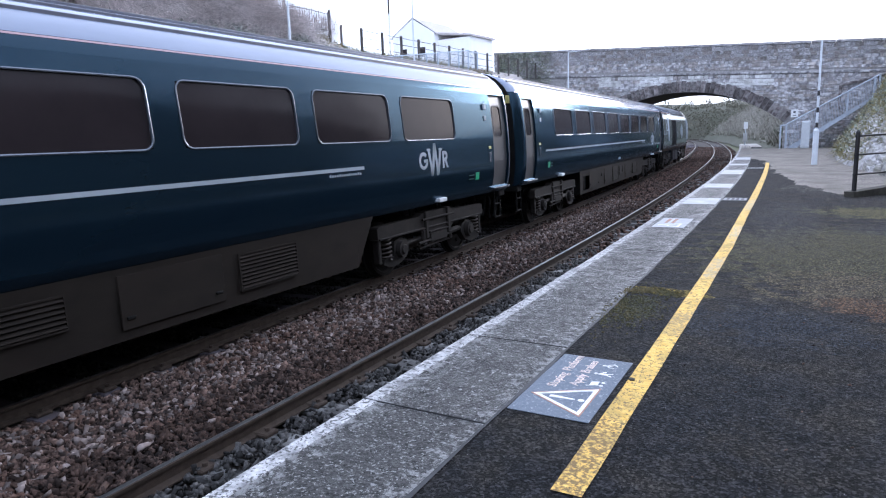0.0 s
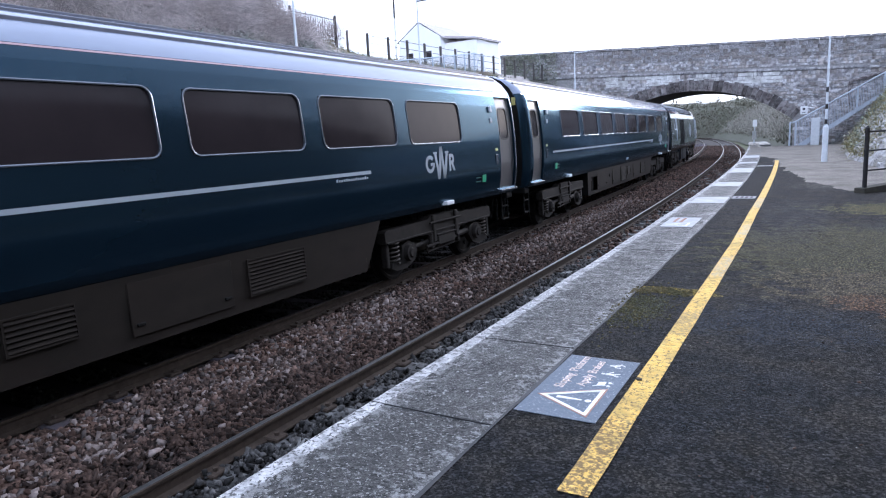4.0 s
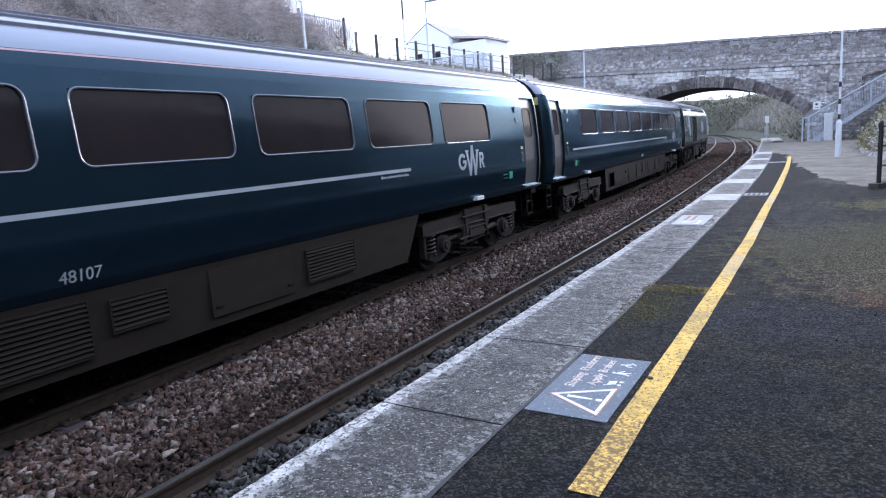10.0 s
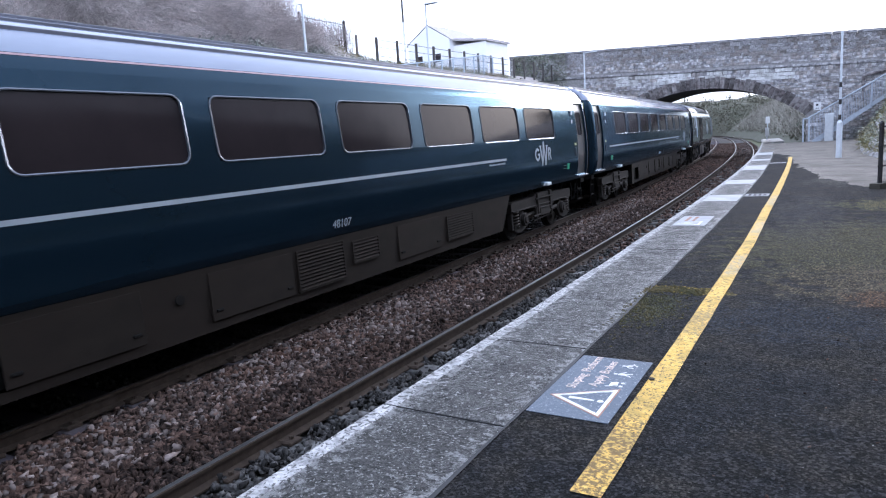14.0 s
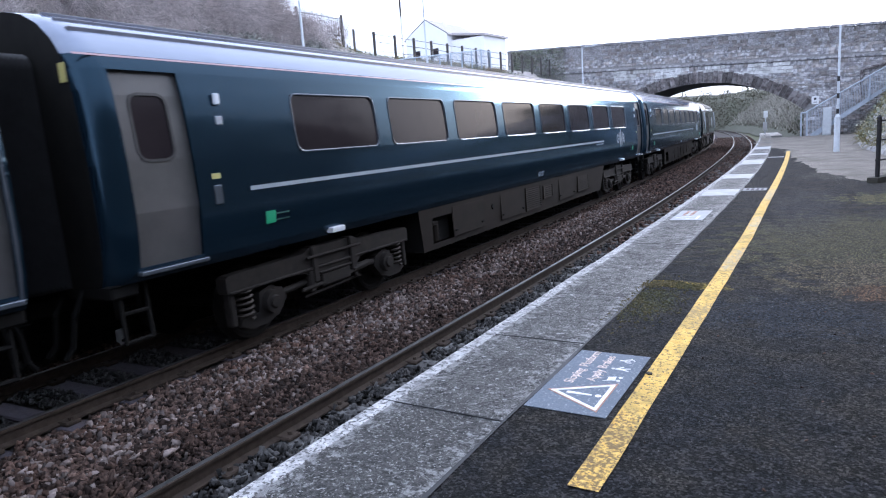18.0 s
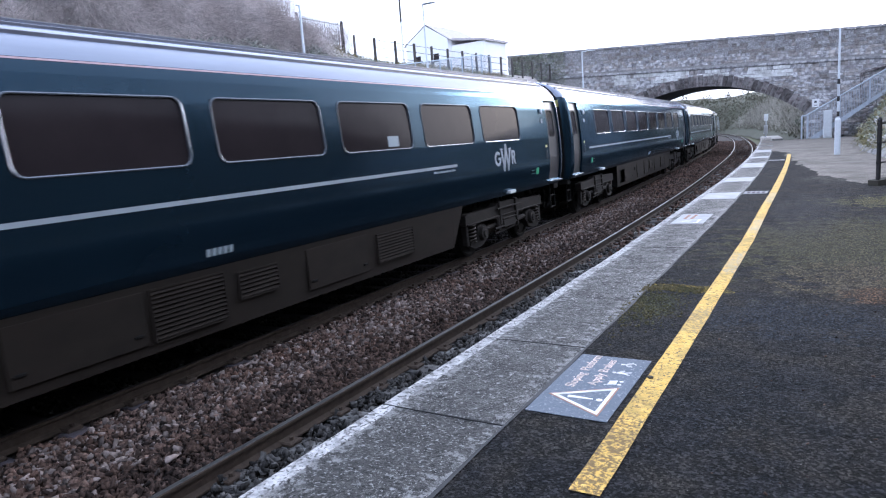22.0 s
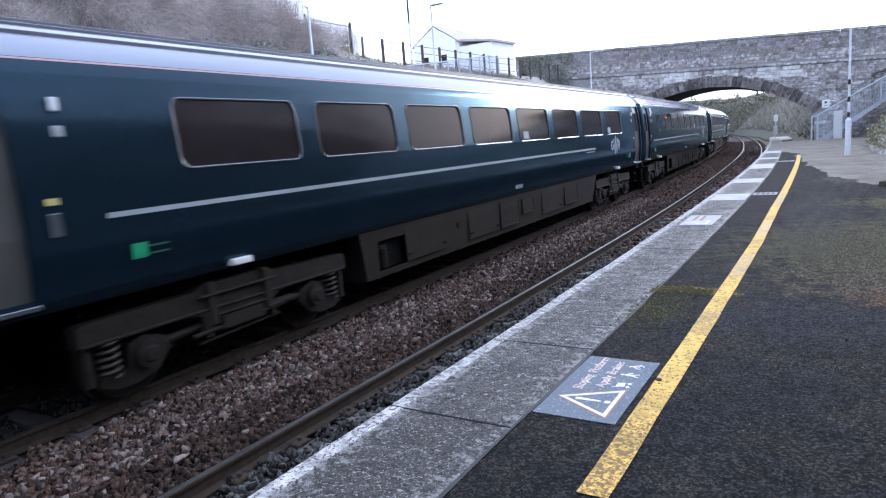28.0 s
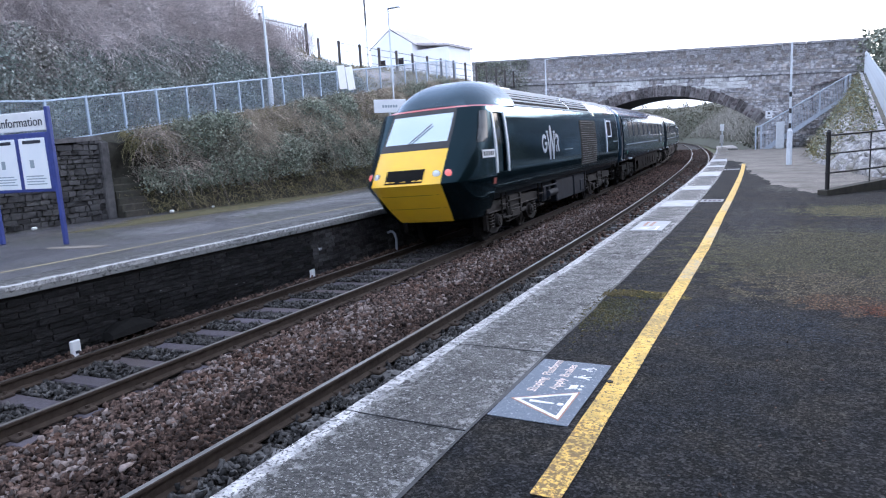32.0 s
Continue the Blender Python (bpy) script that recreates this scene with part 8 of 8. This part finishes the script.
# footpath fence with wire mesh
fn = base("mesh_fence", "galvanised fence with wire mesh panels along the rising footpath", "fence")
post = Mesh()
post.soft(-0.03, 0.03, -0.03, 0.03, -0.1, 1.12, 0.008)
post = post.data("post", BLUE_WIRE)
ys = np.arange(0.19, 34.5, 1.12)
for y in ys:
    put("post", post, fn, "", pose(FENCE_X, y, path_z(y)))
for h, r in ((1.08, 0.028), (0.08, 0.02)):
    me = Mesh()
    me.path([(FENCE_X, a, path_z(a) + h) for a in ys], r, 7)
    me.obj("rail", BLUE_WIRE, fn)
me = Mesh()
for a, b in zip(ys[:-1], ys[1:]):
    if a > 34:
        continue
    za, zb = path_z(a), path_z(b)
    nn = 20
    for k in range(1, nn):
        t = k / nn
        y, z = a + (b - a) * t, za + (zb - za) * t
        me.tube((FENCE_X, y, z + 0.09), (FENCE_X, y, z + 1.07), 0.0042, n=3, caps=False)
    for k in range(1, 18):
        h = 0.09 + k * 0.055
        me.tube((FENCE_X, a, za + h), (FENCE_X, b, zb + h), 0.0042, n=3, caps=False)
me.obj("wire_mesh", MESH_WIRE, fn, "thin galvanised wire mesh")

# upper post and rail fence, palisade panel, tall post
pr = base("post_and_wire_fence", "dark post and wire fence along the top of the bank", "fence")
post = Mesh()
post.soft(-0.06, 0.06, -0.06, 0.06, -0.2, 1.12, 0.015)
post = post.data("post", POSTBLACK)
uys = [27.95 + 1.86 * k for k in range(14)]
for y in uys:
    put("post", post, pr, "", pose(-20.0, y, upper_z(y) - 0.03, 0, 0, random.uniform(-6, 6)))
for h in (0.18, 0.62, 0.98):
    me = Mesh()
    me.path([(-20, a, upper_z(a) + h) for a in uys], 0.014, 4)
    me.obj("wire", POSTBLACK, pr)
pf = base("bar_fence_panel", "dark vertical bar fence panel overgrown with twigs", "fence")
for y in (22.4, 25.45, 26.3):
    me = Mesh()
    me.soft(-20.05, -19.95, y - 0.05, y + 0.05, upper_z(y) - 0.3, 7.46 if y < 26 else 6.9, 0.01)
    me.obj("post", POSTBLACK, pf)
for y in np.arange(22.6, 25.4, 0.16):
    me = Mesh()
    me.tube((-20, y, upper_z(y) - 0.2), (-20, y, 7.36), 0.014, n=5)
    me.obj("bar", POSTBLACK, pf)
for z in (6.5, 7.25):
    me = Mesh()
    me.tube((-20, 22.4, z), (-20, 25.45, z), 0.02, n=5)
    me.obj("rail", POSTBLACK, pf)
tp = base("telegraph_pole", "thin dark pole above the bank, its lower length whitened into the sky glare", "pole", m=pose(-22, 33.6, 5.9))
me = Mesh()
me.tube((0, 0, 2.75), (0, 0, 4.4), 0.058, 0.05, 8)
me.obj("pole", POSTBLACK, tp)
# White colour lets the lower length dissolve into the bright sky.
me = Mesh()
me.tube((0, 0, 0), (0, 0, 2.75), 0.07, 0.062, 8)
me.obj("sleeve", SIGN_WHITE, tp, "lower length of the pole, whitened to fade into the sky glare")

# ================= growth on the left banks =================


def bank_points(cols, n, y0, y1, t0, t1, seed):
    """Random points on a bank between fractions t0 and t1 of its section."""
    rnd = np.random.default_rng(seed)
    out = np.empty((n, 3))
    for k in range(n):
        y = rnd.uniform(y0, y1)
        c = cols(y)
        c = c[:5]
        t = rnd.uniform(t0, t1) * 4
        i = min(3, int(t))
        f = t - i
        out[k] = (c[i][0] + (c[i + 1][0] - c[i][0]) * f, y, c[i][1] + (c[i + 1][1] - c[i][1]) * f)
    return out


def clumps(pts, size, push, way, gap, seed):
    """Pushes points out in mounds and thins them in the hollows between."""
    h = np.array([noise.noise(Vector((p[0] * size * 0.5 + seed, p[1] * size, p[2] * size))) for p in pts])
    h2 = np.array([noise.noise(Vector((p[0] * size + 9 + seed, p[1] * size * 2.7, p[2] * size * 2.7))) for p in pts])
    g = h + 0.45 * h2
    keep = g > gap + RNG.uniform(-0.12, 0.12, len(pts))
    return (pts + np.array(way)[None] * (push * np.clip(g + 0.25, 0, 1.2))[:, None])[keep]


P_ = bank_points(lower_cols, 120000, 12.4, 36, 0.20, 0.98, 1)
P_ = clumps(P_, 0.7, 0.7, (1, 0, 0.25), -0.14, 1)
P_ = P_ + RNG.normal(0, 0.09, P_.shape) + np.array([0.10, 0, 0.03])
stuff("ivy", leaves(P_, 0.058, IVY, "ivy"), "dark ivy leaves covering the lower bank", "ivy")
P_ = clumps(bank_points(lower_cols, 11000, 12.4, 36, 0.25, 0.98, 2), 0.5, 0.4, (1, 0, 0.2), -0.1, 4)
stuff("brambles", canes(P_, 0.55, 0.008, DRY, "brambles", way=(0.6, 0, 0.5), spread=0.9, droop=0.6), "dry bramble canes on the lower bank", "brambles")
P_ = bank_points(lower_cols, 11000, 12.2, 36, 0.62, 1.0, 3)
stuff("dry_grass", canes(P_, 0.5, 0.009, GRASS, "dry_grass", way=(0.5, 0, 0.6), spread=0.5, droop=0.7), "straw-coloured grass at the top of the lower bank", "grass")
P_ = clumps(bank_points(lower_cols, 16000, 15.5, 33, 0.45, 1.0, 31), 0.8, 0.5, (1, 0, 0.3), -0.02, 6)
stuff("dry_grass", canes(P_, 0.55, 0.007, STRAW, "dry_grass", way=(0.6, -0.1, 0.4), spread=0.5, droop=0.8), "pale tan dead grass hanging over the lower bank", "grass")
P_ = bank_points(lower_cols, 2600, 11.7, 24, 0.0, 0.3, 12)
stuff("dry_grass", canes(P_ + np.array([0.1, 0, 0]), 0.3, 0.008, GRASS, "dry_grass", way=(0.6, 0, 0.6), spread=0.6, droop=0.7), "weeds at the foot of the bank", "grass")

P_ = clumps(bank_points(upper_cols, 110000, 2, 27, 0.0, 0.52, 4), 0.8, 0.5, (1, 0, 0.2), -0.7, 7)
P_ = P_ + RNG.normal(0, 0.12, P_.shape) + np.array([0.15, 0, 0.03])
stuff("ivy", leaves(P_, 0.068, GREY_IVY, "ivy"), "grey-green ivy leaves on the upper bank", "ivy")
P_ = clumps(bank_points(upper_cols, 48000, 2, 23.2, 0.44, 1.0, 5), 0.45, 0.4, (0.8, 0, 0.5), -0.6, 3)
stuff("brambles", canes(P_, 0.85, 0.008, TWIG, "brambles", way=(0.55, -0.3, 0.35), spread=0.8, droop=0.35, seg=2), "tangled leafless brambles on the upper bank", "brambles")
n = 14000
yy = RNG.uniform(2, 22.3, n)
P_ = np.stack([RNG.uniform(-26, -19.8, n), yy, np.array([upper_z(y) for y in yy])], 1)
hh = np.interp(yy, [2, 20, 23, 25.2], [1.5, 1.5, 1.05, 0.5])
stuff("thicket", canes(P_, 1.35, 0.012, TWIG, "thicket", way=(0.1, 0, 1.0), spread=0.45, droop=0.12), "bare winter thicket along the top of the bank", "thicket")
P2 = P_ + np.stack([RNG.normal(0, 0.3, n), RNG.normal(0, 0.3, n), RNG.uniform(0.1, 1.0, n) * hh], 1)
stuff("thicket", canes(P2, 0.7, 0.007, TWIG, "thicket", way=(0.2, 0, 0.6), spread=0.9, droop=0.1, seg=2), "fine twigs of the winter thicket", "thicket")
P_ = bank_points(upper_cols, 5000, 22, 44, 0.1, 1.0, 8)
stuff("dry_grass", canes(P_, 0.4, 0.010, GRASS, "dry_grass", way=(0.3, 0, 0.8), spread=0.5, droop=0.5), "rough grass on the upper bank", "grass")
P_ = np.stack([RNG.normal(-20.3, 0.35, 1500), RNG.uniform(22, 26, 1500), RNG.uniform(5.9, 6.9, 1500)], 1)
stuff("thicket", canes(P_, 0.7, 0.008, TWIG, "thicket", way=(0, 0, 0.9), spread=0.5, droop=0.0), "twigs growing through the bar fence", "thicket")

# growth on the right bank, out of the film's direct view for the most part
# Tall unseen hedge, added so that the coach sides reflect dark.
n = 9000
yy = RNG.uniform(-28, 30, n)
tt = RNG.uniform(0, 1, n)
tall = np.interp(yy, [-28, 22, 27, 30], [13.0, 13.0, 8.0, 2.5])
P_ = np.stack([np.array([kerb_line(y)[0] for y in yy]) + 1.9 + np.interp(yy, [26, 32], [0.0, 0.5]) + 4.0 * tt, yy, RNG.uniform(0.15, 1.0, n) * (1.5 + tall * np.minimum(1, tt * 1.6))], 1)
stuff("hedge_leaves", leaves(P_, 0.30, HEDGE, "hedge_leaves"), "unseen evergreen growth added behind the platform for the train to reflect", "hedge")
n = 2600
P_ = np.stack([RNG.normal(5.8, 0.7, n), RNG.normal(52, 2.0, n), RNG.uniform(4.6, 7.2, n)], 1)
stuff("bush_leaves", leaves(P_, 0.2, IVY, "bush_leaves"), "dark evergreen bush beside the end of the bridge", "bush")

# ================= beyond the bridge =================
rows = []
for y in np.arange(62, 240, 4.0):
    cx = float(np.interp(y, _Y, _X))
    r = []
    g = float(np.interp(y, [62, 90, 130, 240], [0.60, 0.68, 0.78, 0.80]))
    for d, z in ((EDGE + 1.6, -1.3), (1.2, 0.2), (4, 3.0 * g), (9, 6.0 * g), (20, 9.0 * g), (60, 12 * g)):
        n1 = noise.noise(Vector((d * 0.2, y * 0.12, 4)))
        r.append((cx + d + n1 * 0.8, y, z + (n1 * 1.0 if z > 0 else 0)))
    rows.append(r)
me = Mesh()
me.grid(rows)
structure(me.obj("far_bank", FAR_EARTH, smooth=60), "scrubby cutting side beyond the bridge", "bank")
rows = []
for y in np.arange(66, 240, 4.0):
    cx = float(np.interp(y, _Y, _X))
    rows.append([(cx + d, y, z) for d, z in ((LEFT_EDGE - 2.5, -1.3), (LEFT_EDGE - 6, 1.5), (LEFT_EDGE - 12, 4.0), (-40, 6.4), (-110, 10))])
me = Mesh()
me.grid(rows)
structure(me.obj("far_bank_left", FAR_EARTH, smooth=60), "grassy cutting side beyond the bridge", "bank")
n = 26000
yy = RNG.uniform(64, 190, n)
dd = RNG.uniform(0.6, 16, n) ** 1.0
cx = np.interp(yy, _Y, _X)
zz = np.interp(dd, [-0.5, 1.2, 4, 9, 20], [-1.2, 0.2, 3.0, 6.0, 9.0]) * np.where(dd > 1.2, np.interp(yy, [62, 90, 130, 240], [0.60, 0.68, 0.78, 0.80]), 1)
clump = np.clip(0.5 + 0.9 * np.sin(yy * 0.45 + dd * 0.9) * np.sin(dd * 1.3 - yy * 0.2), 0.12, 1.3)
P_ = np.stack([cx + dd, yy, zz + RNG.uniform(0, 1, n) ** 1.4 * 2.3 * clump], 1)
stuff("far_scrub", leaves(P_, 0.2, FAR_LEAF, "far_scrub"), "grey-green winter scrub on the cutting side", "scrub")
n = 9000
yy = RNG.uniform(64, 170, n)
dd = RNG.uniform(0.8, 15, n)
P_ = np.stack([np.interp(yy, _Y, _X) + dd, yy, np.interp(dd, [-0.5, 1.2, 4, 9, 20], [-1.2, 0.2, 3.0, 6.0, 9.0]) * np.where(dd > 1.2, np.interp(yy, [62, 90, 130, 240], [0.60, 0.68, 0.78, 0.80]), 1)], 1)
stuff("far_stems", canes(P_, 2.2, 0.03, FAR_TWIG, "far_stems", spread=0.35, droop=0.1), "bare stems of the scrub beyond the bridge", "scrub")
n = 9000
yy = RNG.uniform(95, 200, n)
dd = RNG.uniform(10, 40, n)
P_ = np.stack([np.interp(yy, _Y, _X) - dd - 2, yy, np.interp(dd, [8, 13, 20, 40], [-1.0, 1.5, 4.0, 6.4]) + RNG.uniform(0, 2.2, n)], 1)
stuff("far_scrub", leaves(P_, 0.32, FAR_LEAF, "far_scrub"), "winter scrub on the inside of the curve", "scrub")
rows = []
for x in np.arange(-90, 60, 5.0):
    n1 = noise.noise(Vector((x * 0.06, 3.0, 1.0)))
    top = 7.2 + 1.6 * n1
    rows.append([(x, 176 + 6 * n1, -1.4), (x, 184 + 6 * n1, top * 0.55), (x, 194 + 6 * n1, top * 0.9), (x, 214, top), (x, 300, top + 5)])
me = Mesh()
me.grid(rows)
structure(me.obj("far_ridge", FAR_EARTH, smooth=60), "wooded rise beyond the curve of the line", "hillside")
n = 30000
xx = RNG.uniform(-70, 30, n)
uu = RNG.uniform(0, 1, n)
clump = np.clip(0.6 + 0.8 * np.sin(xx * 0.8) * np.sin(uu * 9 + xx * 0.3), 0.15, 1.3)
P_ = np.stack([xx, 177 + 36 * uu, np.interp(uu, [0, 0.22, 0.5, 1], [-1, 3.7, 6.4, 7.2]) + RNG.uniform(0, 1, n) ** 1.3 * 2.6 * clump], 1)
stuff("far_scrub", leaves(P_, 0.4, FAR_LEAF, "far_scrub"), "hazy winter scrub on the far rise", "scrub")

n = 5000
yy = RNG.uniform(61, 76, n)
dd = RNG.uniform(1.2, 6.0, n)
P_ = np.stack([np.interp(yy, _Y, _X) + dd, yy, RNG.uniform(0, 1, n) ** 1.2 * np.interp(dd, [1.2, 3, 6], [1.2, 2.8, 3.6])], 1)
stuff("far_bush", leaves(P_, 0.22, HEDGE, "far_bush"), "dark evergreen growth beside the line just past the bridge", "bush")
n = 3200
P_ = np.stack([-23.4 + 4.6 * RNG.uniform(0, 1, n) ** 1.7, BY - 0.1 - RNG.uniform(0, 0.18, n), np.zeros(n)], 1)
P_[:, 2] = [par_top(x) - 0.15 - 2.6 * u for x, u in zip(P_[:, 0], RNG.uniform(0, 1, n) ** 1.3)]
stuff("parapet_ivy", leaves(P_, 0.10, IVY, "parapet_ivy"), "ivy and moss over the end of the bridge parapet", "ivy")

# end of the platform and lineside posts
me = Mesh()
strip(me, 55, 66, 1.0, [(EDGE + 0.08, -1.4), (EDGE + 0.08, 0.002), (EDGE + 1.5, 0.002), (EDGE + 1.5, -1.4)])
structure(me.obj("platform_ramp", SLAB), "concrete platform end under the bridge", "platform")
for s, o, h, w, lab in ((62.5, -1.7, 1.05, 0.16, "white lineside marker board at the platform end"), (78, -1.2, 2.1, 0.2, "slim pale lineside post beyond the bridge")):
    p = at(s, o)
    b = base("lineside_marker", lab, "marker", m=pose(p.x, p.y, -0.05, 0, 0, turn(s)))
    me = Mesh()
    me.tube((0, 0, 0), (0, 0, h), 0.05, 0.05, 8)
    me.obj("post", PALE_PAINT, b)
    me = Mesh()
    me.soft(-w, w, -0.05, -0.02, h - 0.7, h, 0.01)
    me.obj("board", SIGN_WHITE, b)

# houses above the left bank


def house(x, y, z, w, d, h, rise, label, turn_z=0.0):
    b = base("house", label, "house", m=pose(x, y, z, 0, 0, turn_z))
    me = Mesh()
    me.box(-w / 2, w / 2, 0, d, -2, h)
    me.add([(-w / 2, 0, h), (w / 2, 0, h), (0, 0, h + rise), (-w / 2, d, h), (w / 2, d, h), (0, d, h + rise)], [(0, 1, 2), (3, 5, 4)])
    me.obj("wall", RENDER_WALL, b, "white rendered wall")
    me = Mesh()
    for sx in (-1, 1):
        me.grid([[(sx * (w / 2 + 0.3), yy_, h - 0.25 + q) for yy_ in (-0.04, d + 0.04)] for q in (0, 0.16)] + [[(0, yy_, h + rise + 0.16) for yy_ in (-0.04, d + 0.04)], [(0, yy_, h + rise) for yy_ in (-0.04, d + 0.04)]], 0, False)
    me.obj("roof", SLATE, b, "grey slate roof")
    me = Mesh()
    me.soft(-0.3, 0.3, d * 0.5, d * 0.5 + 0.6, h + rise - 0.5, h + rise + 0.8, 0.03)
    me.obj("chimney", RENDER_WALL, b)
    for wx, wz in ((-w * 0.22, 1.0), (w * 0.22, 1.0), (-w * 0.22, 3.6), (w * 0.22, 3.6)):
        if wz + 1.3 < h:
            me = Mesh()
            me.box(wx - 0.5, wx + 0.5, -0.03, 0.05, wz, wz + 1.2)
            wn_ = me.obj("window", SIGN_WHITE, b)
            me = Mesh()
            me.box(wx - 0.44, wx + 0.44, -0.035, -0.031, wz + 0.06, wz + 1.14)
            me.obj("pane", GLASS, wn_)
    return b


hs = house(-48.5, 80, 8.9, 7.0, 9.0, 6.5, 2.15, "white rendered house with a slate roof above the bank", -4)
me = Mesh()
me.box(3.5, 8.6, 1.0, 7.0, -2, 5.6)
me.obj("annexe", RENDER_WALL, hs, "low white annexe")
me = Mesh()
me.grid([[(3.4, y, z + 6.3) for y, z in ((0.8, 0), (7.2, 0), (7.2, 0.28), (0.8, 0.28))], [(8.9, y, z + 5.6) for y, z in ((0.8, 0), (7.2, 0), (7.2, 0.28), (0.8, 0.28))]], 0, True, True)
me.obj("annexe_roof", SLATE, hs, "shallow slate lean-to roof")

motions()
